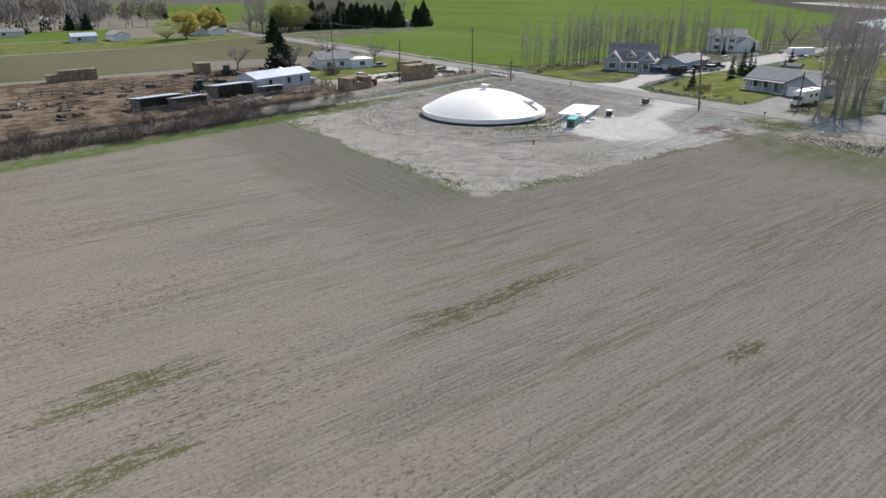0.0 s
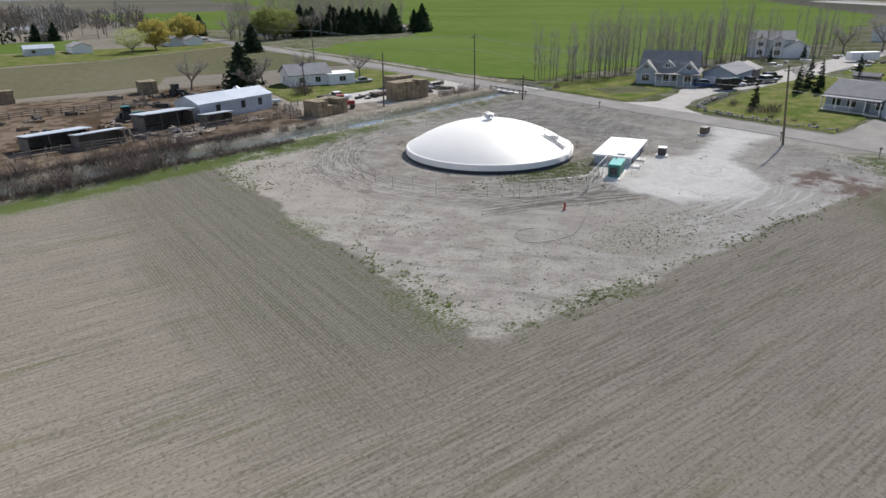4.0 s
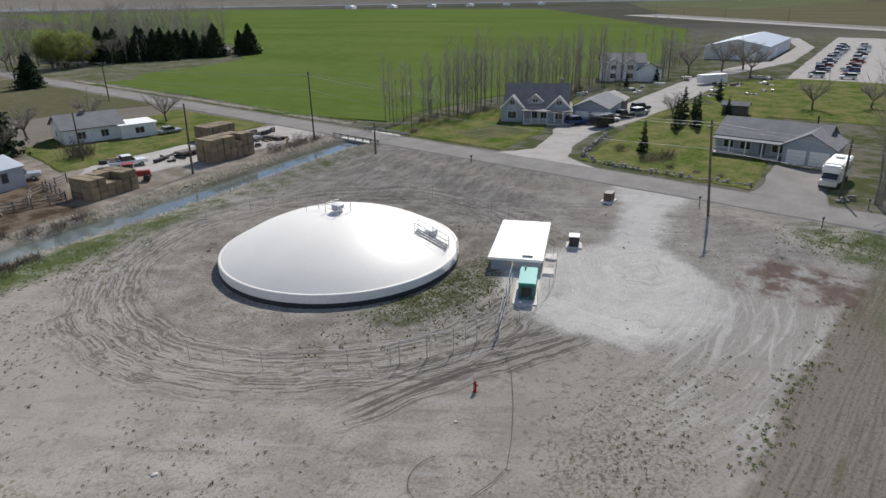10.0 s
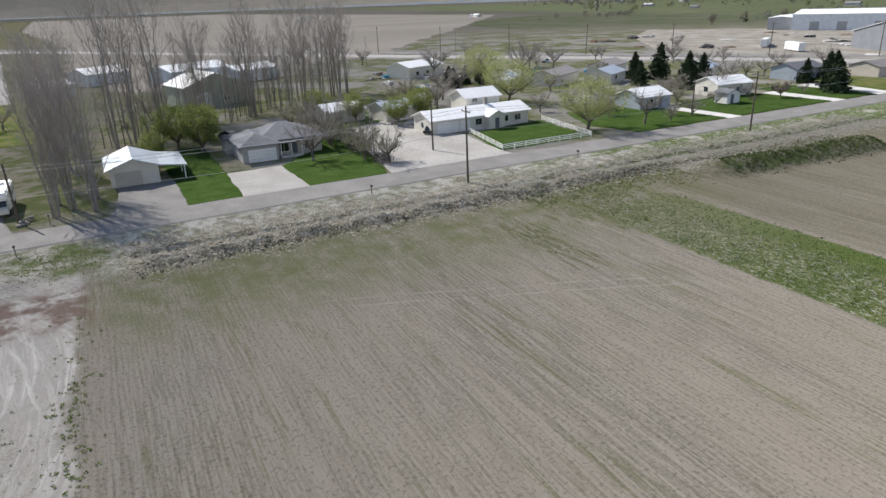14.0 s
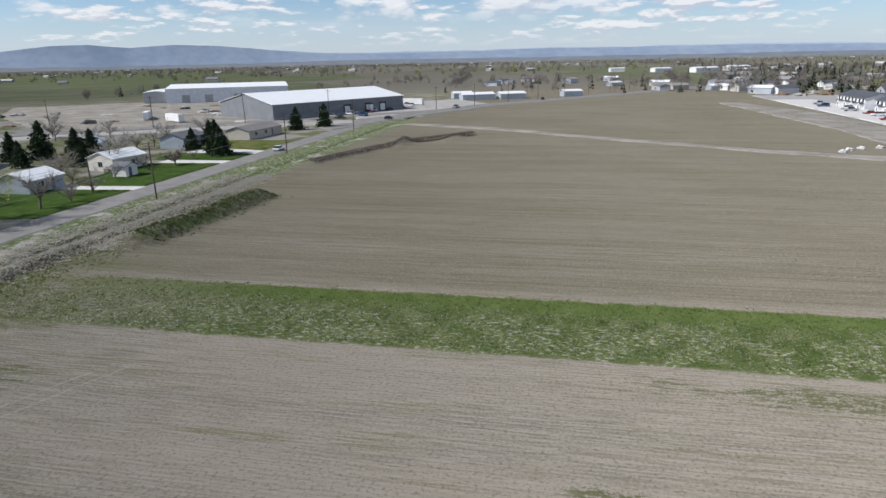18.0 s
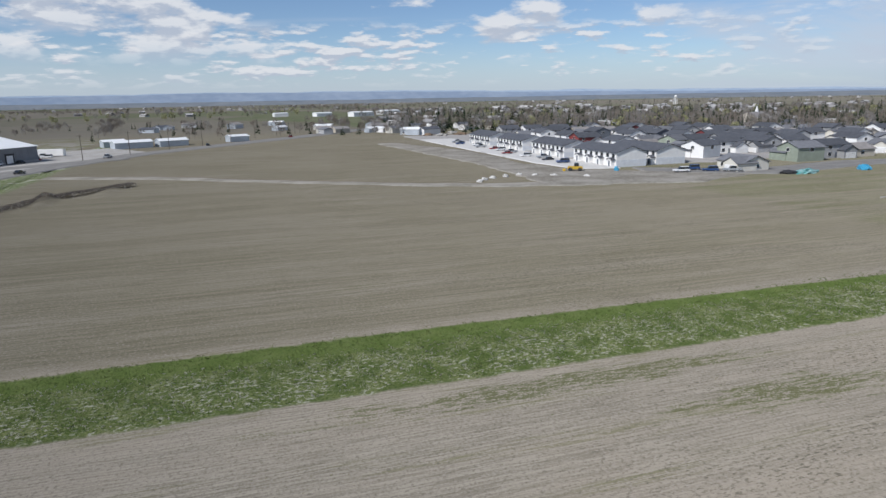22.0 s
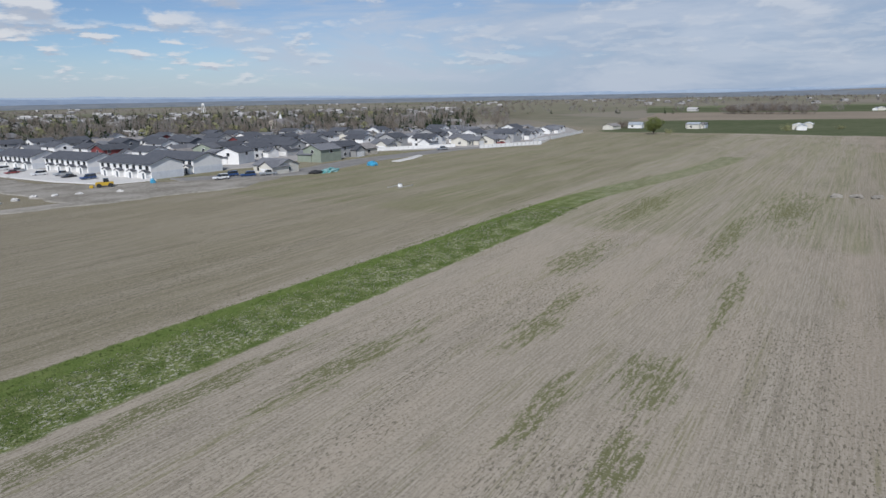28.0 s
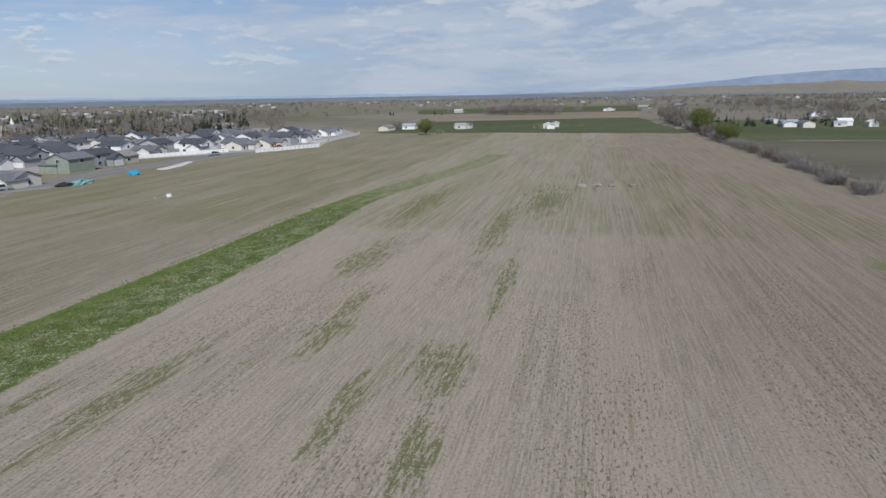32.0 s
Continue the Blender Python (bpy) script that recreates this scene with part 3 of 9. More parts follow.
        land = g.mix(g.ramp(Val(g, vs.outputs[0]), 0.1, 0.9), (0.165, 0.15, 0.128), (0.125, 0.122, 0.09))
        # darker ground under the town's woods: undergrowth, with the trees' shade in its colour
        tn = g.ramp(g.math("SQRT", g.math("POWER", (x + 520.0) / 560.0, 2.0) + g.math("POWER", (y + 860.0) / 620.0, 2.0)) + w1 * 0.3, 1.1, 0.85)
        land = g.mix(tn * 0.8, land, (0.085, 0.08, 0.055))
        land = g.mix(g.ramp(Val(g, vs.outputs[1]), 0.82, 0.90), land, (0.105, 0.12, 0.068))
        land = g.mix(g.ramp(broad, 0.4, 0.6) * 0.5, land, (0.17, 0.155, 0.12))
        east = g.ramp(x, 127.0, 129.0) * g.ramp(d0, 600.0, 350.0)
        col = g.mix(out, col, land)
        yd = g.mix(g.ramp(mid + w1 * 0.8, 0.40, 0.62), (0.125, 0.14, 0.06), (0.24, 0.22, 0.165))
        yd = g.mix(g.ramp(g.noise(p, 0.045, 4.0, 0.6), 0.46, 0.58) * g.ramp(y, 40.0, 20.0), yd, g.mix(mid, (0.34, 0.32, 0.285), (0.22, 0.205, 0.18)))
        col = g.mix(east, col, yd)
    g.put(bs.inputs["Base Color"], col)
    bs.inputs["Roughness"].default_value = 0.95
    bs.inputs["Diffuse Roughness"].default_value = 0.7
    bs.inputs["Specular IOR Level"].default_value = 0.0
    h = fine * 0.6 + mid * 0.7
    if "pad" in has:
        h = h + ring * rut * pad * 2.0
    elif "strip" in has:
        h = h + rowf * 0.2 + strip * fine * 2.0
    else:
        h = h + rowf * 0.2 + comb * 0.04
    g.put(bs.inputs["Normal"], g.bump(h, 0.6, 0.13))


GROUND = [("ground_pad", "head pad canal verge"), ("ground_field", "head far weeds strip verge"), ("ground_bank", "head far canal"), ("ground_south", "far south verge"), ("ground_country", "canal country")]


MAT = {
    "asphalt": plain("asphalt", (0.25, 0.24, 0.225), (0.195, 0.188, 0.178), 0.9, scale=0.25, fine=20, bump=0.01, spec=0.0),
    "gravel": plain("gravel", (0.46, 0.44, 0.415), (0.37, 0.35, 0.325), 0.95, scale=0.3, fine=9, bump=0.05, spec=0.0),
    "drive": plain("drive", (0.38, 0.36, 0.34), (0.31, 0.295, 0.275), 0.9, scale=0.3, fine=14, bump=0.02, spec=0.0),
    "concrete": plain("concrete", (0.60, 0.58, 0.55), (0.50, 0.485, 0.46), 0.85, scale=0.6, fine=10, bump=0.005, spec=0.0),
    "lawn": plain("lawn", (0.036, 0.066, 0.016), (0.062, 0.096, 0.027), 0.9, scale=0.35, fine=10, bump=0.05, spec=0.0),
    "pasture": plain("pasture", (0.058, 0.092, 0.019), (0.158, 0.148, 0.066), 0.9, scale=0.22, fine=9, bump=0.05, spec=0.0),
    "wheat": plain("wheat", (0.074, 0.112, 0.026), (0.102, 0.138, 0.042), 0.9, scale=0.012, fine=22, bump=0.08, stretch=(1, 0.4, 1), spec=0.0),
    "darkgreen": plain("darkgreen", (0.085, 0.102, 0.055), (0.118, 0.126, 0.076), 0.9, scale=0.01, fine=14, spec=0.0),
    "palefield": plain("palefield", (0.225, 0.207, 0.183), (0.185, 0.17, 0.148), 0.95, scale=0.012, fine=24, stretch=(1, 0.35, 1), spec=0.0),
    "brownfield": plain("brownfield", (0.152, 0.142, 0.108), (0.12, 0.115, 0.084), 0.95, scale=0.012, fine=24, stretch=(1, 0.35, 1), spec=0.0),
    "olivefield": plain("olivefield", (0.118, 0.112, 0.074), (0.088, 0.088, 0.05), 0.95, scale=0.02, fine=24, stretch=(1, 0.35, 1), spec=0.0),
    "tanfield": plain("tanfield", (0.27, 0.225, 0.175), (0.22, 0.19, 0.15), 0.95, scale=0.01, fine=24, spec=0.0),
    "dust": plain("dust", (0.41, 0.392, 0.365), (0.31, 0.294, 0.27), 0.95, scale=0.15, fine=12, bump=0.04, spec=0.0),
    "site": plain("site", (0.33, 0.307, 0.27), (0.205, 0.187, 0.155), 0.95, scale=0.10, fine=9, bump=0.05, spec=0.0),
    "mud": plain("mud", (0.15, 0.10, 0.065), (0.235, 0.18, 0.13), 0.95, scale=0.25, fine=8, bump=0.08, spec=0.0),
    "tank_paint": plain("tank_paint", (0.84, 0.805, 0.735), (0.80, 0.765, 0.695), 0.42, scale=0.18, fine=25),
    "tank_wall": plain("tank_wall", (0.76, 0.73, 0.68), (0.66, 0.63, 0.58), 0.7, scale=0.35, fine=14),
    "white": plain("white", (0.80, 0.79, 0.77), (0.72, 0.71, 0.69), 0.6, scale=0.5, fine=12),
    "white_roof": plain("white_roof", (0.82, 0.82, 0.81), (0.74, 0.74, 0.73), 0.55, scale=0.25, fine=14, stretch=(1, 4, 1)),
    "metal_roof": plain("metal_roof", (0.55, 0.58, 0.61), (0.46, 0.49, 0.52), 0.42, 0.35, scale=0.3, fine=14),
    "metal_wall": plain("metal_wall", (0.52, 0.56, 0.60), (0.42, 0.45, 0.48), 0.5, 0.25, scale=0.25, fine=16),
    "shingle_dark": plain("shingle_dark", (0.06, 0.064, 0.075), (0.09, 0.094, 0.105), 0.9, scale=0.7, fine=9, bump=0.02, rand=0.15),
    "shingle_grey": plain("shingle_grey", (0.125, 0.128, 0.14), (0.165, 0.168, 0.178), 0.9, scale=0.6, fine=10, bump=0.02, rand=0.15),
    "shingle_brown": plain("shingle_brown", (0.21, 0.195, 0.185), (0.27, 0.25, 0.235), 0.9, scale=0.6, fine=10, bump=0.02, rand=0.15),
    "siding_blue": plain("siding_blue", (0.34, 0.385, 0.43), (0.29, 0.33, 0.37), 0.75, scale=0.5, fine=12),
    "siding_grey": plain("siding_grey", (0.36, 0.36, 0.36), (0.30, 0.30, 0.30), 0.75, scale=0.5, fine=12, rand=0.15),
    # warehouse walls, with the shade on their front put into the blue-grey
    "works_wall_shaded": plain("works_wall_shaded", (0.21, 0.22, 0.235), (0.17, 0.178, 0.19), 0.7, scale=0.3, fine=12),
    "siding_tan": plain("siding_tan", (0.50, 0.455, 0.385), (0.43, 0.39, 0.325), 0.75, scale=0.5, fine=12, rand=0.1),
    "siding_cream": plain("siding_cream", (0.66, 0.63, 0.555), (0.58, 0.55, 0.48), 0.75, scale=0.5, fine=12),
    "roof_blue": plain("roof_blue", (0.13, 0.19, 0.27), (0.17, 0.235, 0.32), 0.55, scale=0.15, fine=10),
    "siding_sage": plain("siding_sage", (0.29, 0.325, 0.26), (0.24, 0.27, 0.215), 0.75, scale=0.5, fine=12),
    "siding_red": plain("siding_red", (0.21, 0.045, 0.042), (0.165, 0.037, 0.036), 0.75, scale=0.5, fine=12),
    "siding_dark": plain("siding_dark", (0.12, 0.135, 0.155), (0.10, 0.11, 0.13), 0.75, scale=0.5, fine=12),
    "stone": plain("stone", (0.30, 0.275, 0.245), (0.19, 0.18, 0.165), 0.9, scale=1.2, fine=6, bump=0.05, rand=0.25),
    "wood_grey": plain("wood_grey", (0.20, 0.175, 0.15), (0.115, 0.098, 0.082), 0.9, scale=0.8, fine=9, bump=0.02, rand=0.2),
    "log": plain("log", (0.34, 0.30, 0.25), (0.22, 0.19, 0.155), 0.9, scale=1.5, fine=8, bump=0.01, rand=0.25),
    "wood_pole": plain("wood_pole", (0.075, 0.058, 0.045), (0.115, 0.092, 0.072), 0.9, scale=1.5, fine=6, bump=0.02),
    "hay": plain("hay", (0.27, 0.215, 0.135), (0.165, 0.13, 0.085), 0.95, scale=0.8, fine=9, bump=0.08, rand=0.15),
    "green_paint": plain("green_paint", (0.042, 0.33, 0.285), (0.035, 0.28, 0.24), 0.45, scale=0.6, fine=10),
    "dark_green_paint": plain("dark_green_paint", (0.02, 0.14, 0.12), (0.018, 0.11, 0.098), 0.5, scale=0.6, fine=10),
    "brown_box": plain("brown_box", (0.055, 0.042, 0.033), (0.075, 0.058, 0.046), 0.6, scale=1.0, fine=8),
    "red_paint": plain("red_paint", (0.30, 0.028, 0.024), (0.23, 0.022, 0.018), 0.5, scale=1.0, fine=8),
    "black": plain("black", (0.018, 0.018, 0.019), (0.03, 0.03, 0.031), 0.7, scale=2.0, fine=5),
    "steel": plain("steel", (0.42, 0.42, 0.42), (0.33, 0.33, 0.33), 0.45, 0.6, scale=2.0, fine=6),
    "glass": glass("glass"),
    "bark": plain("bark", (0.17, 0.148, 0.126), (0.105, 0.09, 0.076), 0.95, scale=2.0, fine=6, bump=0.03, rand=0.15),
    "twig": leafy("twig", (0.25, 0.225, 0.20), (0.37, 0.34, 0.31), thin=0.15),
    "twig_pale": leafy("twig_pale", (0.26, 0.232, 0.208), (0.38, 0.345, 0.315), thin=0.15),
    "bark_pale": plain("bark_pale", (0.29, 0.262, 0.23), (0.20, 0.178, 0.155), 0.95, scale=2.0, fine=6, bump=0.03),
    "twig_dark": leafy("twig_dark", (0.12, 0.095, 0.08), (0.19, 0.155, 0.13)),
    "town_mix": leafy("town_mix", (0.09, 0.088, 0.09), (0.56, 0.54, 0.52)),
    "twig_wood": leafy("twig_wood", (0.15, 0.125, 0.10), (0.25, 0.22, 0.185)),
    "twig_brown": leafy("twig_brown", (0.125, 0.107, 0.09), (0.20, 0.172, 0.148)),
    "twig_grey": leafy("twig_grey", (0.19, 0.175, 0.16), (0.30, 0.28, 0.26)),
    "rank_weed": leafy("rank_weed", (0.06, 0.085, 0.03), (0.14, 0.165, 0.065), thin=0.3),
    "twig_green": leafy("twig_green", (0.27, 0.255, 0.14), (0.22, 0.23, 0.11)),
    "leaf_willow": leafy("leaf_willow", (0.31, 0.34, 0.14), (0.43, 0.44, 0.21), thin=0.5),
    "bud": leafy("bud", (0.27, 0.25, 0.17), (0.36, 0.34, 0.22)),
    "leaf_yellow": leafy("leaf_yellow", (0.44, 0.36, 0.08), (0.38, 0.34, 0.12), thin=0.4),
    "leaf_green": leafy("leaf_green", (0.17, 0.21, 0.06), (0.27, 0.29, 0.11), thin=0.5),
    "needle": leafy("needle", (0.020, 0.034, 0.019), (0.048, 0.066, 0.035), 0.25),
    "needle_blue": leafy("needle_blue", (0.03, 0.045, 0.035), (0.06, 0.08, 0.06), 0.2),
    "pad_weed": leafy("pad_weed", (0.085, 0.09, 0.042), (0.165, 0.16, 0.08), thin=0.25),
    "strip_leaf": leafy("strip_leaf", (0.07, 0.11, 0.028), (0.15, 0.20, 0.06), thin=0.3),
    "dry_weed": leafy("dry_weed", (0.62, 0.59, 0.52), (0.36, 0.33, 0.27), thin=0.55),
    "green_weed": leafy("green_weed", (0.10, 0.145, 0.04), (0.19, 0.21, 0.085), thin=0.3),
    "car_white": plain("car_white", (0.75, 0.75, 0.75), (0.7, 0.7, 0.7), 0.25, scale=0.5, fine=5),
    "car_silver": plain("car_silver", (0.42, 0.44, 0.46), (0.37, 0.39, 0.41), 0.3, 0.4, scale=0.5, fine=5),
    "car_black": plain("car_black", (0.018, 0.019, 0.022), (0.025, 0.026, 0.03), 0.25, scale=0.5, fine=5),
    "car_blue": plain("car_blue", (0.03, 0.07, 0.19), (0.025, 0.06, 0.16), 0.3, scale=0.5, fine=5),
    "car_red": plain("car_red", (0.28, 0.02, 0.02), (0.24, 0.018, 0.018), 0.3, scale=0.5, fine=5),
    "tarp_blue": plain("tarp_blue", (0.06, 0.33, 0.52), (0.045, 0.27, 0.43), 0.5, scale=0.5, fine=6),
    "tarp_teal": plain("tarp_teal", (0.06, 0.29, 0.27), (0.35, 0.48, 0.46), 0.5, scale=0.4, fine=4),
    "yellow_paint": plain("yellow_paint", (0.55, 0.36, 0.03), (0.46, 0.30, 0.03), 0.5, scale=0.5, fine=6),
    "wrap": plain("wrap", (0.72, 0.74, 0.76), (0.60, 0.62, 0.65), 0.6, scale=0.5, fine=5),
    # horizon tones: distance haze is painted into the blues, not into the benchland
    "hazy_hill": plain("hazy_hill", (0.20, 0.25, 0.325), (0.25, 0.30, 0.37), 0.95, scale=0.002, fine=8, spec=0.0),
    "hill_land": plain("hill_land", (0.24, 0.215, 0.18), (0.19, 0.18, 0.15), 0.95, scale=0.004, fine=6, stretch=(1, 1, 6), spec=0.0),
    "hazy_plain": plain("hazy_plain", (0.15, 0.172, 0.195), (0.20, 0.215, 0.228), 0.95, scale=0.01, fine=6, stretch=(1, 1, 8), spec=0.0),
    "hazy_hill_far": plain("hazy_hill_far", (0.27, 0.34, 0.43), (0.33, 0.395, 0.47), 0.95, scale=0.002, fine=8, spec=0.0),
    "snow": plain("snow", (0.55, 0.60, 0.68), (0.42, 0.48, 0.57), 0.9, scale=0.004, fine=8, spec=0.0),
}


for nm_, has_ in GROUND:
    MAT[nm_] = material(nm_, lambda g, bs, h_=has_.split(): ground_make(g, bs, h_))


def water_make(g, bs):
    p, x, y, z = g.pos()
    n = g.noise(p, 2.2, 3.0)
    g.put(bs.inputs["Base Color"], g.mix(g.noise(p, 0.15, 2.0), (0.085, 0.105, 0.10), (0.12, 0.135, 0.125)))
    bs.inputs["Roughness"].default_value = 0.06
    bs.inputs["Specular IOR Level"].default_value = 0.6
    g.put(bs.inputs["Normal"], g.bump(n, 0.15, 0.03))


MAT["water"] = material("water", water_make)

# ---- geometry helpers ----
rng = random.Random(7)


def link_mesh(name, verts, faces, mat, parent=None, label="", smooth=False):
    me = bpy.data.meshes.new(name)
    me.from_pydata(verts, [], faces)
    if mat is not None:
        me.materials.append(MAT[mat])
    if smooth:
        me.shade_smooth()
    ob = new(name, me)
    if parent is not None:
        ob.parent = parent
    if label:
        ob["label"] = label
    return ob


def part(name, bm, mat, parent, label="", smooth=False):
    me = bpy.data.meshes.new(name)
    bmesh.ops.recalc_face_normals(bm, faces=bm.faces)
    bm.to_mesh(me)
    bm.free()
    me.materials.append(MAT[mat])
    if smooth:
        me.shade_smooth()
    ob = new(name, me)
    ob.parent = parent
    if label:
        ob["label"] = label
    return ob


def thing(name, x, y, z, rot, label, category, group="", kind=""):
    ob = new(name)
    ob.empty_display_size = 0.2
    ob.matrix_world = pose(x, y, z, 0, 0, rot)
    return tagged(ob, label, category, group, kind)


def box(bm, x0, x1, y0, y1, z0, z1, bevel=0.0):
    r = bmesh.ops.create_cube(bm, size=1.0)
    m = Matrix.Translation(((x0 + x1) / 2, (y0 + y1) / 2, (z0 + z1) / 2)) @ Matrix.Diagonal((x1 - x0, y1 - y0, z1 - z0, 1))
    bmesh.ops.transform(bm, matrix=m, verts=r["verts"])
    if bevel:
        es = list({e for v in r["verts"] for e in v.link_edges})
        bmesh.ops.bevel(bm, geom=es, offset=bevel, segments=2, affect="EDGES")
    return r["verts"]


def rod(bm, a, b, r0, r1=None, n=8):
    a, b = Vector(a), Vector(b)
    d = b - a
    r = bmesh.ops.create_cone(bm, cap_ends=True, segments=n, radius1=r0, radius2=r0 if r1 is None else r1, depth=d.length)
    m = Matrix.Translation((a + b) / 2) @ d.to_track_quat("Z", "Y").to_matrix().to_4x4()
    bmesh.ops.transform(bm, matrix=m, verts=r["verts"])
    return r["verts"]


def prism(bm, outline, axis, a, b):
    """A closed outline of (s, z) pushed from a to b along axis x or y."""
    rings = []
    for v in (a, b):
        rings.append([bm.verts.new((v, s, z) if axis == "x" else (s, v, z)) for s, z in outline])
    n = len(outline)
    bm.faces.new(rings[0]), bm.faces.new(rings[1][::-1])
    for i in range(n):
        bm.faces.new((rings[0][i], rings[1][i], rings[1][(i + 1) % n], rings[0][(i + 1) % n]))


def wobbly(poly, step, amp, seed=0):
    """A polygon's outline cut into short steps with an uneven edge."""
    out, r = [], random.Random(seed)
    for (x0, y0), (x1, y1) in zip(poly, poly[1:] + poly[:1]):
        n = max(1, int(math.hypot(x1 - x0, y1 - y0) / step))
        for i in range(n):
            f = i / n
            out.append((x0 + (x1 - x0) * f + r.uniform(-amp, amp), y0 + (y1 - y0) * f + r.uniform(-amp, amp)))
    return out


SHEETS = []


def sheet(name, poly, z, mat, label, category, amp=0.0, step=2.0, thick=None, kind="structure"):
    """A flat piece of ground cover, a slab with sides that go down into the soil."""
    pts = wobbly(poly, step, amp, len(poly) + int(poly[0][0])) if amp else poly
    n = len(pts)
    SHEETS.append(name)
    z += 0.0045 * (len(SHEETS) % 23)
    lo = z - (thick or 0.3)
    area = sum(x0 * y1 - x1 * y0 for (x0, y0), (x1, y1) in zip(pts, pts[1:] + pts[:1]))
    low = []
    for i in range(n):                    # the foot spreads outwards, so that edges slope
        (x0, y0), (x1, y1) = pts[i - 1], pts[(i + 1) % n]
        dx, dy = x1 - x0, y1 - y0
        k = (1 if area > 0 else -1) * (z - lo) * 2.2 / max(math.hypot(dx, dy), 1e-6)
        low.append((pts[i][0] + dy * k, pts[i][1] - dx * k, lo))
    verts = [(x, y, z) for x, y in pts] + low
    faces = [tuple(range(n))] + [(i, n + i, n + (i + 1) % n, (i + 1) % n) for i in range(n)]
    me = bpy.data.meshes.new(name)
    me.from_pydata(verts, [], faces)
    me.materials.append(MAT[mat])
    bm = bmesh.new()
    bm.from_mesh(me)
    bmesh.ops.recalc_face_normals(bm, faces=bm.faces)
    bmesh.ops.triangulate(bm, faces=[f for f in bm.faces if len(f.verts) > 4])
    for f in bm.faces:
        if abs(f.normal.z) > 0.9 and f.normal.z < 0:
            f.normal_flip()
    bm.to_mesh(me)
    bm.free()
    return tagged(new(name, me), label, category, kind=kind)


# ---- ground: one sheet to the horizon, with the canal, ditches and banks in it ----
CANAL = [(-400, 20), (-40, 108), (20, 117.5), (43, 121.8), (60, 124.8), (72, 126.6), (86, 129.5), (103, 134.2), (116, 137.0), (132, 139.5), (170, 144)]


def along(line, xs):
    return np.interp(xs, [p[0] for p in line], [p[1] for p in line])


def smooth01(t):
    t = np.clip(t, 0, 1)
    return t * t * (3 - 2 * t)


def ridge(X, Y, a, b, width, height):
    """A bank along a line from a to b."""
    a, b = np.array(a), np.array(b)
    d = b - a
    L = np.hypot(*d)
    s = ((X - a[0]) * d[0] + (Y - a[1]) * d[1]) / L
    o = np.abs((X - a[0]) * -d[1] + (Y - a[1]) * d[0]) / L
    end = np.maximum(np.maximum(-s, s - L), 0)
    return height * smooth01(1 - np.hypot(o, end) / width)


def lumps(X, Y, scale, seed):
    r = np.random.RandomState(seed)
    h = 0
    for k in range(6):
        a, ph = r.uniform(0, 6.28), r.uniform(0, 6.28)
        f = scale * r.uniform(0.6, 1.7)
        h = h + np.sin((X * np.cos(a) + Y * np.sin(a)) * f + ph)
    return h / 6


def height(X, Y):
    h = 0.10 * lumps(X, Y, 0.35, 1) + 0.05 * lumps(X, Y, 1.1, 2)
    h = h * smooth01((1400 - np.hypot(X, Y)) / 800) * 0.7
    near_road = smooth01((np.abs(X - 123.8) - 3.4) / 2.0)
    h = h * near_road
    # canal
    c = np.abs(Y - along(CANAL, X)) * 0.975
    cut = smooth01((2.9 - c) / 1.3) * np.where((X > -60) & (X < 134), 1, 0) * np.where((X > 119.2) & (X < 128.4), 0, 1)
    h = h * (1 - cut) - 1.5 * cut
    h = h + 0.25 * smooth01((2.5 - np.abs(c - 5.0)) / 2.0) * np.where((X > -60) & (X < 117), 1, 0)
    # roadside ditch, weedy banks
    on = smooth01((52 - Y) / 6) * smooth01((Y + 260) / 30)
    h = h - 0.55 * smooth01(1 - np.abs(X - 111.2) / 1.7) * on + (0.65 + 0.45 * lumps(X, Y, 1.3, 5)) * smooth01(1 - np.abs(X - 108.2) / 2.3) * on * smooth01((Y + 40) / 25)
    # green bank beside the south field
    h = h + ridge(X, Y, (101.0, -27), (98.3, -56), 5.0, 1.7)
    h = h + ridge(X, Y, (104, -97), (91, -136), 3.5, 0.9) + ridge(X, Y, (91, -136), (74, -158), 3.5, 0.9)
    # trench round the tank, sunk to deepen the shade at the wall's foot
    rt_ = np.hypot(X - TANK[0], Y - TANK[1])
    h = h * smooth01((rt_ - 11) / 4) - 0.42 * smooth01((14.4 - rt_) / 2.0)
    # spoil along the road front of the pad
    h = h + ridge(X, Y, (108, 92), (113, 122), 5, 0.5) + ridge(X, Y, (98, 100), (106, 118), 5, 0.45) + ridge(X, Y, (110, 62), (115, 70), 5, 0.6)
    h = h + ridge(X, Y, (-133, 46), (-134, 61), 4.5, 0.9) + ridge(X, Y, (-134, -28), (-168, -25), 4, 0.5)
    return h


def axis_steps(fine):
    """Coordinates from -4900 to 4900, close together inside the given spans."""
    xs = [-4900.0]
    while xs[-1] < 4900:
        v = xs[-1]
        s = 250.0
        for a, b, st in fine:
            away = max(a - v, v - b, 0)
            s = min(s, st + away * 0.16)
        xs.append(v + s)
    return np.array(xs)


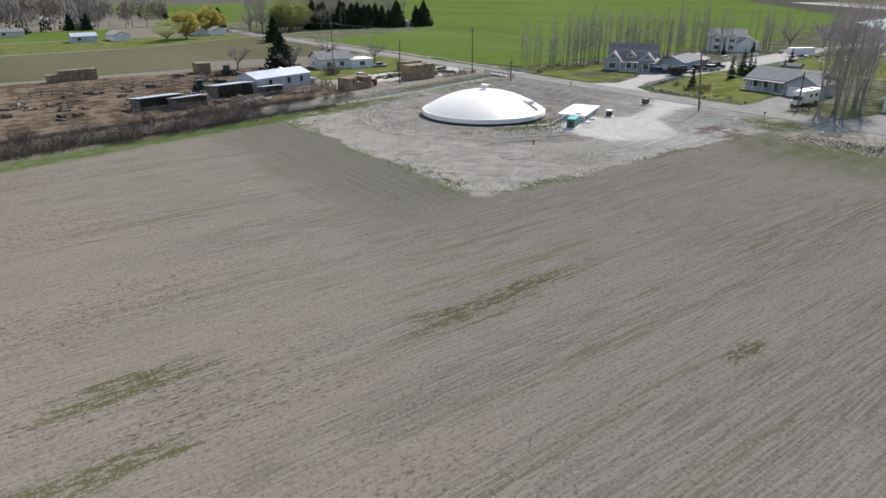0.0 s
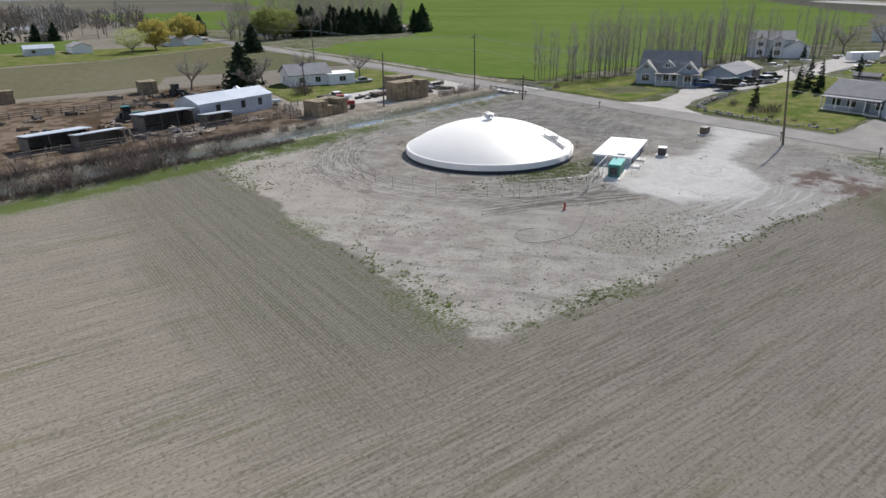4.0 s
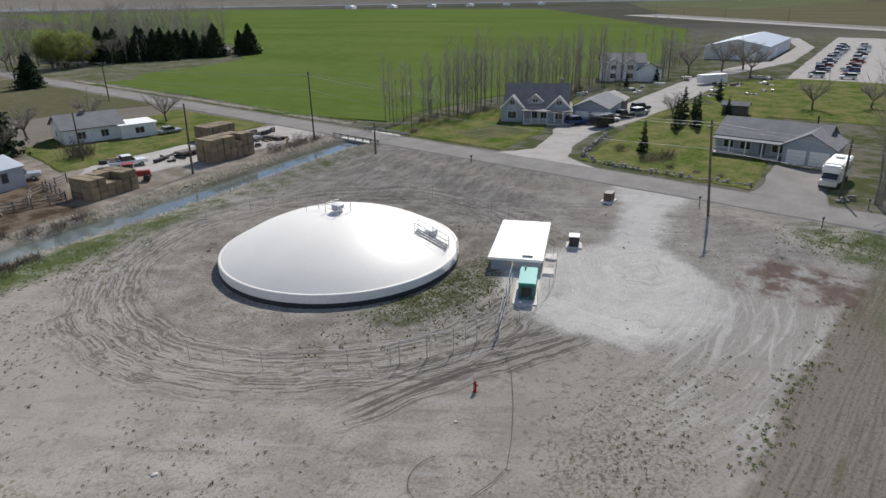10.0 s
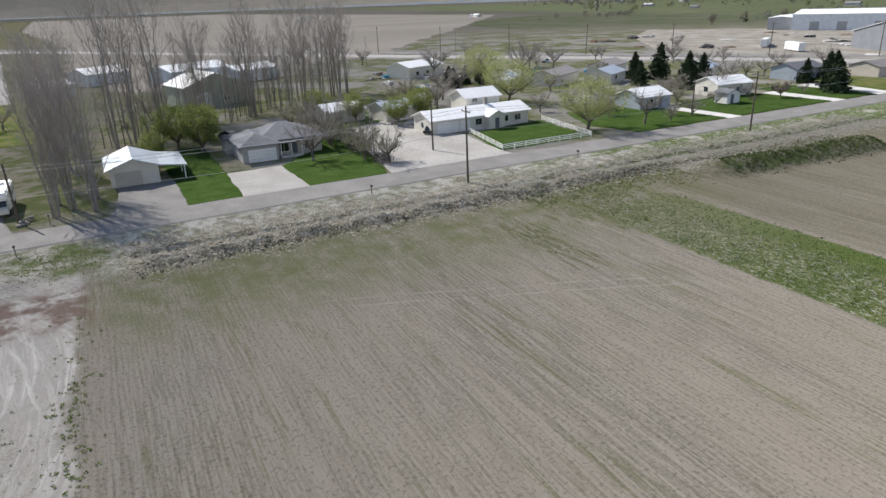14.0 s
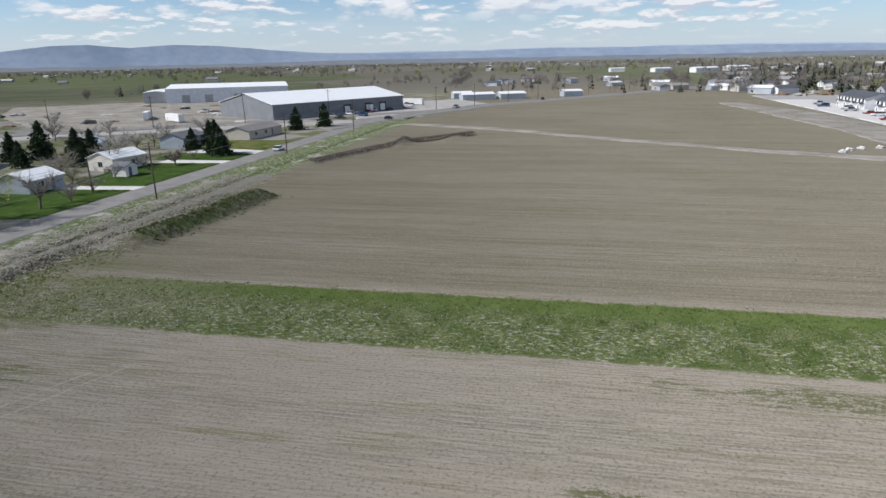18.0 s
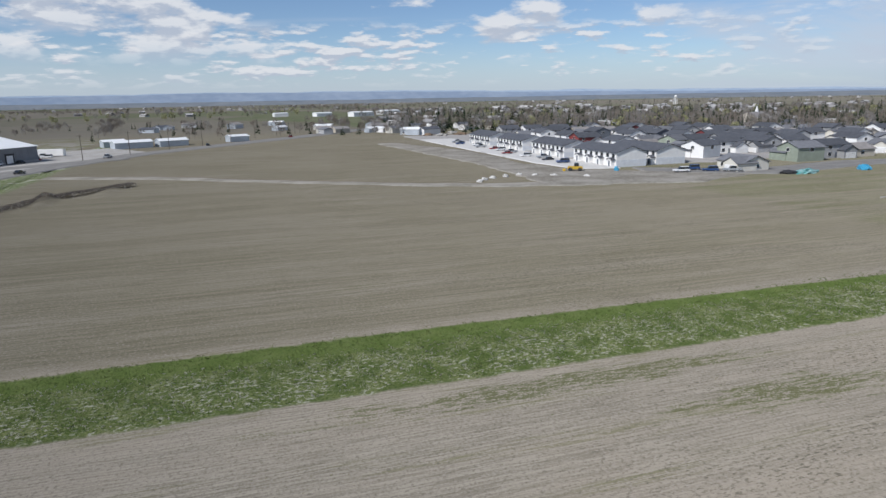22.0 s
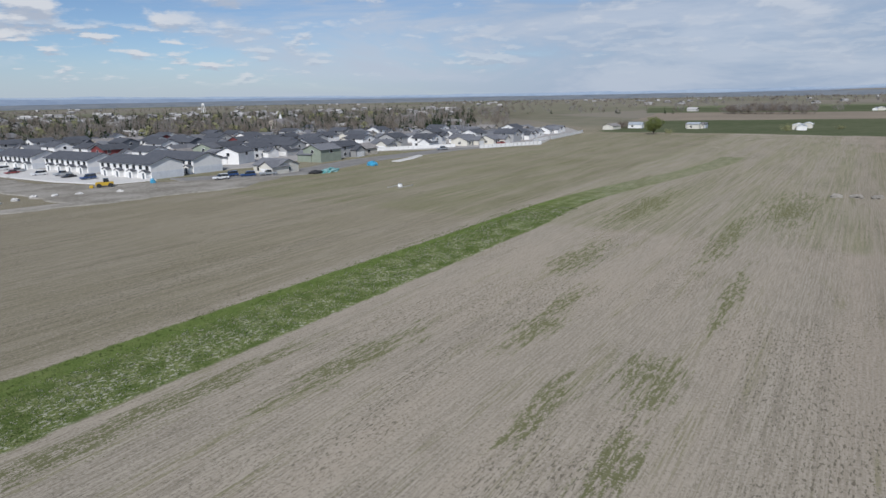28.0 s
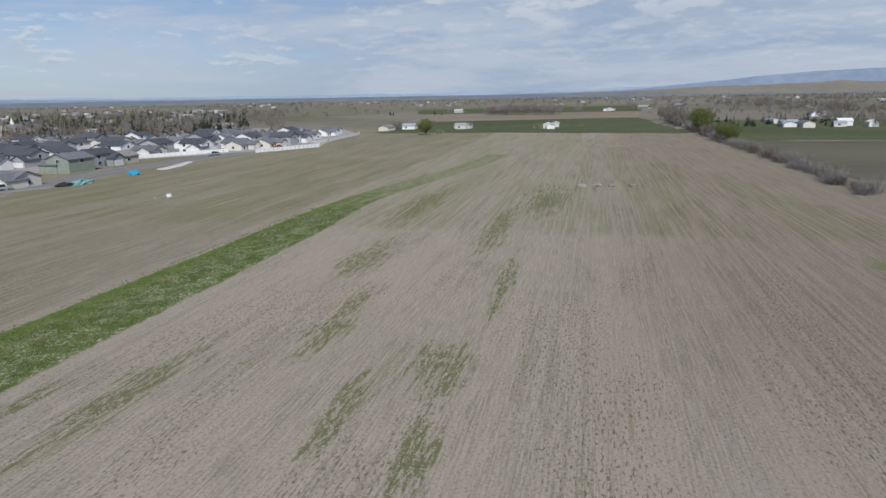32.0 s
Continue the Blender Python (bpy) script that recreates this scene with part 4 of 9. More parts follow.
def build_ground():
    xs = axis_steps([(-30, 128, 1.2), (64, 117, 0.75), (93, 104, 0.6)])
    ys = axis_steps([(-62, 150, 1.3), (80, 142, 0.6)])
    X, Y = np.meshgrid(xs, ys)
    Z = height(X, Y)
    nx, ny = len(xs), len(ys)
    me = bpy.data.meshes.new("ground")
    co = np.stack([X.ravel(), Y.ravel(), Z.ravel()], 1)
    i = (np.arange(ny - 1)[:, None] * nx + np.arange(nx - 1)).ravel()
    quads = np.stack([i, i + 1, i + nx + 1, i + nx], 1)
    fast_mesh(me, co, quads)
    for nm_, _ in GROUND:
        me.materials.append(MAT[nm_])
    cx_, cy_ = (X[:-1, :-1] + X[1:, 1:]).ravel() / 2, (Y[:-1, :-1] + Y[1:, 1:]).ravel() / 2
    bank = cy_ - (cx_ * 0.235 + 108.6)
    kind = np.where(bank > -14, 2, np.where(cy_ < -20, 3, 1))
    kind = np.where((cx_ > 40) & (cy_ > 47), 0, kind)
    kind = np.where((cx_ > 122) | (bank > 14) | (np.hypot(cx_ - 41, cy_ - 50) > 425), 4, kind)
    me.polygons.foreach_set("material_index", kind.astype(np.int32))
    me.shade_smooth()
    return tagged(new("ground", me), "drilled grey-brown fields, bare dirt pad and weedy verges", "ground", kind="structure")


def fast_mesh(me, co, faces):
    co, faces = np.asarray(co, np.float32), np.asarray(faces, np.int32)
    k = faces.shape[1]
    me.vertices.add(len(co)), me.loops.add(faces.size), me.polygons.add(len(faces))
    me.vertices.foreach_set("co", co.ravel())
    me.loops.foreach_set("vertex_index", faces.ravel())
    me.polygons.foreach_set("loop_start", np.arange(0, faces.size, k, dtype=np.int32))
    me.update(calc_edges=True)


build_ground()
cx = [-60, -20, 20, 43, 60, 72, 86, 103, 116, 119.5]
wat = [(x, float(along(CANAL, x)) - 2.5) for x in cx] + [(x, float(along(CANAL, x)) + 2.5) for x in cx[::-1]]
sheet("water", wat, -0.42, "water", "still grey-green irrigation canal water", "water", thick=0.1)

# ---- roads, drives, lawns and far fields ----
sheet("road", [(120.6, -232), (127.0, -232), (127.1, 640), (120.4, 640)], 0.10, "asphalt", "worn pale grey asphalt country road", "road", 0.12, 5, 0.5)
for poly, mat, name, label, cat in (
    ([(127, 93), (127, 111), (133, 107.5), (146, 111.5), (150, 114), (158, 116), (170, 115), (182, 116), (228, 121), (262, 124), (262, 117), (228, 110), (186, 106), (165, 105.5), (150, 106.0), (138, 103.5), (131, 100)], "drive", "driveway", "pale gravel driveway past the blue house", "driveway"),
    ([(127, 61.8), (127, 71.0), (131, 70.4), (144.5, 72.4), (144.5, 65.4), (131, 63)], "asphalt", "driveway", "grey asphalt driveway with concrete edge", "driveway"),
    ([(127, 42.3), (127, 51.5), (133, 50), (142, 49.6), (142, 42.3)], "asphalt", "driveway", "grey gravel driveway in bare tree shade", "driveway"),
    ([(127, 25.8), (127, 35.0), (141.5, 34.6), (141.5, 26.2)], "drive", "driveway", "grey concrete driveway with white edging", "driveway"),
    ([(127, -8.4), (127, 13), (140, 10.5), (152, 9.5), (165, 6), (170, -2), (160, -6), (148.5, -7), (146, -10), (131, -8.2)], "dust", "driveway", "wide pale gravel driveway and yard", "driveway"),
    ([(127, -64.3), (127, -61.2), (145, -60), (145, -63)], "concrete", "driveway", "narrow white concrete driveway", "driveway"),
    ([(127, -98.6), (127, -95), (145, -95), (145, -98.6)], "concrete", "driveway", "narrow white concrete driveway", "driveway"),
    ([(127, -117), (127, -112), (134, -114), (148, -112), (148, -121), (134, -119)], "concrete", "driveway", "white concrete loop driveway", "driveway"),
    ([(127.2, 35.2), (127.2, 42.1), (142, 42.1), (165, 42.6), (165, 35), (143.5, 34.8)], "lawn", "lawn", "deep green mown lawn", "lawn"),
    ([(127.2, 14), (127.2, 25.6), (141.5, 26.0), (150, 18), (166, 13), (160, 11.8), (143, 11.2)], "lawn", "lawn", "deep green mown lawn with a bare tree", "lawn"),
    ([(130.5, -27.3), (130.5, -8.8), (146, -11.8), (148.6, -29.8)], "lawn", "lawn", "deep green lawn inside a white rail fence", "lawn"),
    ([(128, -60.5), (128, -37), (138, -34), (152, -40), (152, -58)], "lawn", "lawn", "green front lawn", "lawn"),
    ([(128, -94.5), (128, -65), (145, -64), (150, -92)], "lawn", "lawn", "green front lawn", "lawn"),
    ([(128, -111.5), (128, -99.5), (150, -99), (150, -111)], "lawn", "lawn", "green front lawn", "lawn"),
    ([(129, -140), (129, -120), (160, -122), (160, -140)], "pasture", "lawn", "rough green lawn", "lawn"),
    ([(163, 8), (175, 12), (185, -4), (172, -9)], "lawn", "lawn", "green back lawn", "lawn"),
    ([(129, 71.6), (130.5, 97), (140, 98.5), (165, 104.5), (196, 106), (205, 86), (158, 84), (146, 74)], "pasture", "lawn", "thin spring grass and moss", "lawn"),
    ([(190, 60), (188, 88), (206, 105), (238, 112), (262, 96), (262, 56)], "pasture", "lawn", "rough pasture grass", "lawn"),
    ([(129, 112), (129, 141), (150, 140), (186, 134), (186, 122), (160, 121), (147, 115)], "pasture", "lawn", "mossy green yard under bare poplars", "lawn"),
    ([(76, 157), (78, 180), (84, 186), (118, 200), (119.5, 166), (104, 161), (90, 160)], "pasture", "lawn", "green yard round the farmhouse", "lawn"),
    ([(119.8, 155), (119.8, 163), (106, 163), (96, 160), (80, 157), (76, 152), (84, 146), (104, 146), (119.8, 147)], "dust", "farm_track", "pale dusty farm track and hay yard", "track"),
):
    sheet(name, poly, 0.085 if mat not in ("dust", "drive", "concrete", "asphalt") else 0.10, mat, label, cat, 0.18 if mat != "concrete" else 0.02, 1.6)
for poly, mat, label in (
    ([(131, 152), (140, 149), (300, 152), (545, 235), (1500, 960), (1500, 2300), (700, 2300), (270, 420), (256, 372), (210, 312), (152, 288), (131, 270)], "wheat", "bright green winter wheat field"),
    ([(-60, 200), (60, 205), (66, 222), (119, 214), (119.4, 318), (60, 286), (-100, 270)], "olivefield", "brown ploughed field"),
    ([(-120, 275), (60, 290), (118, 322), (118, 340), (60, 345), (-120, 330)], "pasture", "pale green pasture"),
    ([(-160, 335), (60, 350), (70, 420), (-160, 420)], "wheat", "bright green field"),
    ([(135, 460), (240, 440), (420, 900), (135, 900)], "wheat", "bright green field"),
    ([(345, -80), (260, 40), (330, 60), (560, 60), (1200, 130), (2600, 190), (2600, -400), (900, -500)], "palefield", "bare pale brown field beyond the railway"),
    ([(562, 64), (1000, 440), (2600, 1250), (2600, 196), (1200, 136)], "olivefield", "dull olive stubble field beyond the highway"),
    ([(1300, 420), (2600, 1250), (3600, 1600), (3600, 500)], "darkgreen", "far green field"),
    ([(500, -560), (360, -800), (1500, -2400), (2600, -900)], "darkgreen", "far dull green pasture"),
    ([(-378, -98), (-384, -45), (-372, 40), (-366, 106), (-640, 92), (-560, -110)], "darkgreen", "dark green grass field"),
    ([(-570, -130), (-642, 92), (-860, 106), (-820, -170)], "tanfield", "pink-brown tilled field"),
    ([(-830, -190), (-868, 110), (-1250, 130), (-1100, -260)], "darkgreen", "dark green grass field"),
    ([(-302, 122), (-306, 205), (-420, 260), (-560, 270), (-545, 118)], "darkgreen", "dark green grass field"),
    ([(-150, 120), (-298, 120), (-300, 210), (-130, 240)], "brownfield", "brown tilled field"),
):
    sheet("field", poly, 0.10 if max(abs(v) for q in poly for v in q) < 900 else 0.3, mat, label, "field", 1.2 if max(abs(v) for q in poly for v in q) < 500 else 4, 12, 1.2)
sheet("track", [(-40, -115), (-26, -118), (-9, -126), (36, -155), (68, -180), (106, -196), (106, -191), (68, -174), (36, -150), (-9, -121), (-26, -112), (-40, -109)], 0.14, "site", "pale dirt track between fields", "track", 0.6, 4)
sheet("building_site", [(-40, -120), (-38, -108), (-58, -104), (-80, -99), (-95, -104), (-112, -108), (-98, -126), (-80, -128), (-64, -140), (-56, -165), (-58, -230), (-40, -300), (-30, -300), (-42, -170)], 0.18, "site", "churned pale soil of the building site", "ground", 1.2, 4)
sheet("town_street", [(-82, -126), (-98, -112), (-112, -104), (-160, -112), (-215, -108), (-250, -100), (-250, -106), (-212, -118), (-158, -124), (-112, -116), (-100, -126), (-84, -136)], 0.22, "asphalt", "grey new street at the town's edge", "road", 0.3, 4)
sheet("highway", [(136, -180), (124, -222), (96, -292), (12, -400), (-60, -500), (-200, -720), (-214, -712), (-74, -492), (0, -392), (82, -290), (110, -228), (122, -190), (127, -170)], 0.2, "asphalt", "pale two-lane highway", "road", 0.2, 8)
sheet("rail_bed", [(90, -262), (140, -222), (205, -170), (360, -66), (560, 64), (950, 456), (1000, 450), (562, 54), (364, -74), (209, -178), (146, -230), (96, -270)], 0.3, "asphalt", "grey ballast bed of a railway", "railway", 0.3, 8)
sheet("highway", [(128, -196), (210, -150), (362, -40), (548, 82), (930, 470), (960, 462), (556, 72), (366, -54), (212, -160), (134, -208)], 0.24, "drive", "pale highway beside the railway", "road", 0.2, 8)

# ---- the reservoir ----
def reservoir():
    t = thing("water_tank", TANK[0], TANK[1], 0, 0, "large white domed concrete water reservoir on bare soil", "water tank")
    R, H, TOP, n = 12.05, 0.75, 4.35, 96
    ring = [(math.cos(2 * math.pi * i / n), math.sin(2 * math.pi * i / n)) for i in range(n)]
    prof = [(R, -0.9), (R, H), (R - 0.12, H + 0.08), (R - 0.3, H + 0.08)]
    verts, faces = [], []
    for r, z in prof:
        verts += [(r * c, r * s, z) for c, s in ring]
    for k in range(len(prof) - 1):
        faces += [(k * n + i, k * n + (i + 1) % n, (k + 1) * n + (i + 1) % n, (k + 1) * n + i) for i in range(n)]
    link_mesh("wall", verts, faces, "tank_wall", t, "pale concrete rim wall", True)
    # black ring round the wall's foot stands in for the deep shade there
    bm = bmesh.new()
    outer = [(R + 0.03, -0.9), (R + 0.03, 0.02), (R - 0.05, 0.04)]
    vs = [[bm.verts.new((r * c, r * s, z)) for c, s in ring] for r, z in outer]
    for k in range(2):
        for i in range(n):
            bm.faces.new((vs[k][i], vs[k][(i + 1) % n], vs[k + 1][(i + 1) % n], vs[k + 1][i]))
    part("footing", bm, "black", t, "black ring painted as the shade at the wall's foot", True)
    verts, faces, rings = [], [], 18
    S = ((R - 0.3) ** 2 + (TOP - H) ** 2) / (2 * (TOP - H))

    def dome_z(a):
        return TOP - S + math.sqrt(S * S - a * a) + 0.05
    for k in range(rings):
        a = (1 - k / rings) * (R - 0.3)
        verts += [(a * c, a * s, dome_z(a)) for c, s in ring]
    verts.append((0, 0, TOP + 0.05))
    for k in range(rings - 1):
        faces += [(k * n + i, k * n + (i + 1) % n, (k + 1) * n + (i + 1) % n, (k + 1) * n + i) for i in range(n)]
    faces += [((rings - 1) * n + i, (rings - 1) * n + (i + 1) % n, rings * n) for i in range(n)]
    link_mesh("dome", verts, faces, "tank_paint", t, "smooth white dome", True)
    # vent at the crown
    bm = bmesh.new()
    rod(bm, (0, 0, TOP), (0, 0, TOP + 0.35), 0.42, n=20)
    for k in range(4):
        rod(bm, (0, 0, TOP + 0.35 + 0.13 * k), (0, 0, TOP + 0.42 + 0.13 * k), 0.66, 0.62, 20)
        rod(bm, (0, 0, TOP + 0.42 + 0.13 * k), (0, 0, TOP + 0.48 + 0.13 * k), 0.45, n=16)
    rod(bm, (0, 0, TOP + 0.87), (0, 0, TOP + 1.0), 0.66, 0.25, 20)
    part("vent", bm, "white", t, "louvred white roof vent")
    for i in range(4):
        a = math.radians(45 + 90 * i)
        bm = bmesh.new()
        rod(bm, (1.25 * math.cos(a), 1.25 * math.sin(a), TOP - 0.1), (1.25 * math.cos(a), 1.25 * math.sin(a), TOP + 1.0), 0.03, n=6)
        part("rail_post", bm, "steel", t)
    bm = bmesh.new()
    for z in (0.5, 0.95):
        for i in range(3):
            a, b = math.radians(45 + 90 * i), math.radians(135 + 90 * i)
            rod(bm, (1.25 * math.cos(a), 1.25 * math.sin(a), TOP + z), (1.25 * math.cos(b), 1.25 * math.sin(b), TOP + z), 0.02, n=6)
    part("vent_rail", bm, "steel", t)
    bm = bmesh.new()
    for dz in (0.5, 0.95):
        rod(bm, (0.2, 1.25, TOP + dz), (-1.2, 3.6, dome_z(3.8) + dz), 0.02, n=6)
    part("crown_rail", bm, "steel", t)
    for px_, py_ in ((-0.5, 2.42), (-1.2, 3.6)):
        bm = bmesh.new()
        q = dome_z(math.hypot(px_, py_))
        rod(bm, (px_, py_, q - 0.1), (px_, py_, q + 1.0), 0.03, n=6)
        part("rail_post", bm, "steel", t)
    # access hatch, ladder and rails near the rim
    a0 = math.radians(-63)
    ex, ey = math.cos(a0), math.sin(a0)
    tx, ty = -ey, ex

    def at(r, s, dz):
        return (ex * r + tx * s, ey * r + ty * s, dome_z(min(r, R - 0.35)) + dz)
    bm = bmesh.new()
    for s in (-0.55, 0.0, 0.55):
        rod(bm, at(8.1, s, 0.12), at(11.2, s, 0.14), 0.06, n=6)
    for k in range(9):
        rod(bm, at(8.1 + 0.37 * k, -0.6, 0.2), at(8.1 + 0.37 * k, 0.6, 0.2), 0.035, n=4)
    part("walkway", bm, "steel", t, "grey steel grated walkway")
    for r, s in ((8.1, -0.6), (9.6, -0.6), (11.2, -0.6), (8.1, 0.6), (9.6, 0.6), (11.2, 0.6)):
        bm = bmesh.new()
        rod(bm, at(r, s, 0), at(r, s, 1.15), 0.03, n=6)
        part("rail_post", bm, "steel", t)
    bm = bmesh.new()
    for s in (-0.6, 0.6):
        for dz in (0.6, 1.12):
            rod(bm, at(8.1, s, dz), at(11.2, s, dz), 0.022, n=6)
    part("walkway_rail", bm, "steel", t)
    bm = bmesh.new()
    x, y, z = at(9.2, 1.35, 0)
    box(bm, x - 0.5, x + 0.5, y - 0.5, y + 0.5, z - 0.2, z + 0.35, 0.04)
    part("hatch", bm, "white", t, "square white access hatch")
    bm = bmesh.new()
    for s in (-0.25, 0.25):
        rod(bm, (ex * (R + 0.12) + tx * s, ey * (R + 0.12) + ty * s, -0.5), (ex * (R + 0.12) + tx * s, ey * (R + 0.12) + ty * s, 2.2), 0.025, n=6)
    for k in range(6):
        z = 0.25 + 0.3 * k
        rod(bm, (ex * (R + 0.12) - tx * 0.25, ey * (R + 0.12) - ty * 0.25, z), (ex * (R + 0.12) + tx * 0.25, ey * (R + 0.12) + ty * 0.25, z), 0.015, n=6)
    part("ladder", bm, "steel", t, "grey steel ladder up the rim")
    return t


reservoir()


def ring_fence():
    t = thing("wire_fence", 79.5, 95.5, 0, 0, "wire fence on thin steel posts round the reservoir", "fence")
    n, R = 44, 20.9
    skip = (range(34, 38),)
    pts = []
    for i in range(n):
        a = 2 * math.pi * i / n
        pts.append((R * math.cos(a), R * math.sin(a)))
    bmp = bmesh.new()
    rod(bmp, (0, 0, -0.2), (0, 0, 1.6), 0.024, n=6)
    first = part("post", bmp, "steel", t)
    for i, (x, y) in enumerate(pts):
        z = float(height(np.array(79.5 + x), np.array(95.5 + y)))
        if i == 0:
            first.location = (x, y, z)
            continue
        o = new("post", first.data)
        o.parent, o.location = t, (x, y, z)
    bm = bmesh.new()
    for i in range(n):
        if i in (38, 39):
            continue
        for z in (0.5, 1.05, 1.55):
            rod(bm, (*pts[i], z), (*pts[(i + 1) % n], z), 0.009, n=3)
    part("wire", bm, "steel", t)


ring_fence()


def rail_fence(name, label, line, h, step, mat, rails, rail_r, post_r, category="fence", square=False):
    """Posts and rails along a line."""
    t = thing(name, line[0][0], line[0][1], 0, 0, label, category)
    x0, y0 = line[0]
    shared = None
    for (ax, ay), (bx, by) in zip(line, line[1:]):
        L = math.hypot(bx - ax, by - ay)
        n = max(1, round(L / step))
        ang = math.atan2(by - ay, bx - ax)
        for i in range(n + 1):
            px, py = ax + (bx - ax) * i / n - x0, ay + (by - ay) * i / n - y0
            if shared is None:
                bm = bmesh.new()
                if square:
                    box(bm, -post_r, post_r, -post_r, post_r, -0.3, h + 0.06, 0.01)
                else:
                    rod(bm, (0, 0, -0.3), (0, 0, h + 0.06), post_r, n=7)
                shared = part("post", bm, mat, t)
                o = shared
            else:
                o = new("post", shared.data)
                o.parent = t
            o.location, o.rotation_euler = (px, py, 0), (0, 0, ang)
        for z in rails:
            bm = bmesh.new()
            if square:
                box(bm, 0, L, -0.02, 0.02, z - rail_r, z + rail_r)
            else:
                rod(bm, (0, 0, z), (L, 0, z), rail_r, n=6)
            o = part("rail", bm, mat, t)
            o.location, o.rotation_euler = (ax - x0, ay - y0, 0), (0, 0, ang)
    return t


rail_fence("pipe_fence", "pale galvanised pipe fence and gate beside the pump house", [(85.2, 79.2), (76.4, 74.4)], 2.0, 2.4, "steel", (0.15, 1.0, 1.95), 0.035, 0.045)
rail_fence("pipe_fence", "pale galvanised pipe fence leading to the pump house", [(76.4, 74.4), (72.4, 75.6), (68.6, 77.4)], 1.9, 2.2, "steel", (1.85,), 0.03, 0.04)


def pump_house():
    t = thing("pump_house", 92.3, 83.0, 0, 27.7, "low teal-grey block pump house with a flat white roof", "pump house")
    bm = bmesh.new()
    box(bm, -5.3, 5.3, -2.3, 2.3, -0.2, 1.06)
    part("wall", bm, "siding_blue", t)
    bm = bmesh.new()
    box(bm, -5.6, 5.6, -2.6, 2.6, 1.06, 1.3, 0.04)
    part("roof", bm, "white_roof", t, "flat white membrane roof")
    bm = bmesh.new()
    box(bm, -5.0, -4.1, -1.6, -0.6, 1.3, 1.5, 0.03)
    part("roof_hatch", bm, "steel", t)
    for x in (-3.2, 2.6):
        bm = bmesh.new()
        box(bm, x - 0.55, x + 0.55, -2.36, -2.3, 0, 1.0, 0.01)
        d = part("door", bm, "siding_dark", t)
        bm = bmesh.new()
        box(bm, x + 0.35, x + 0.45, -2.42, -2.36, 0.5, 0.56)
        part("handle", bm, "steel", d)
    bm = bmesh.new()
    box(bm, -5.36, -5.3, -0.2, 0.8, 0.35, 0.95, 0.01)
    part("louvre", bm, "steel", t)
    for x in (-1.6, -5.3):
        bm = bmesh.new()
        box(bm, x - 0.7, x + 0.7, -3.7, -2.6, -0.1, 0.22, 0.02)
        s = new("concrete_slab", None)
        s.matrix_world = pose(92.3, 83.0, 0, 0, 0, 27.7)
        tagged(s, "square pale concrete door slab by the pump house", "slab")
        part("slab", bm, "concrete", s)


pump_house()


def generator():
    t = thing("generator", 84.2, 76.9, 0, 29.5, "teal-green generator in a steel housing on a concrete plinth", "generator")
    bm = bmesh.new()
    box(bm, -2.6, 2.2, -0.95, 1.15, -0.1, 0.14, 0.02)
    part("plinth", bm, "concrete", t, "pale concrete plinth")
    bm = bmesh.new()
    box(bm, -1.75, 1.75, -0.70, 0.70, 0.14, 1.55, 0.05)
    part("housing", bm, "dark_green_paint", t)
    bm = bmesh.new()
    box(bm, -1.82, 1.82, -0.76, 0.76, 1.55, 1.7, 0.05)
    part("lid", bm, "green_paint", t, "bright teal lid")
    bm = bmesh.new()
    box(bm, -1.80, -1.75, -0.45, 0.45, 0.4, 1.3, 0.01)
    part("grille", bm, "black", t)
    for x in (-0.9, 0.1, 1.1):
        bm = bmesh.new()
        box(bm, x - 0.42, x + 0.42, -0.735, -0.70, 0.3, 1.4, 0.01)
        d = part("panel", bm, "dark_green_paint", t)
    bm = bmesh.new()
    rod(bm, (1.2, 0.3, 1.7), (1.2, 0.3, 1.95), 0.07, n=10)
    part("exhaust", bm, "black", t)


generator()


def cabinet(x, y, rot, mat, label, w=1.6, d=1.3, h=1.5, lid="white"):
    t = thing("utility_cabinet", x, y, 0, rot, label, "cabinet")
    bm = bmesh.new()
    box(bm, -w / 2 - 0.3, w / 2 + 0.3, -d / 2 - 0.3, d / 2 + 0.3, -0.1, 0.14, 0.02)
    part("slab", bm, "concrete", t)
    bm = bmesh.new()
    box(bm, -w / 2, w / 2, -d / 2, d / 2, 0.14, h, 0.04)
    part("body", bm, mat, t)
    bm = bmesh.new()
    box(bm, -w / 2 - 0.04, w / 2 + 0.04, -d / 2 - 0.04, d / 2 + 0.04, h, h + 0.08, 0.02)
    part("lid", bm, lid, t)
    bm = bmesh.new()
    box(bm, -0.03, 0.03, -d / 2 - 0.02, -d / 2, 0.4, h - 0.1)
    part("door_seam", bm, "black", t)


cabinet(96.7, 79.4, 28, "black", "black transformer cabinet with a pale lid on a slab", 1.15, 1.0, 1.15)
cabinet(113.3, 83.8, 10, "brown_box", "dark brown utility cabinet beside the road", 1.5, 1.0, 1.1, "brown_box")


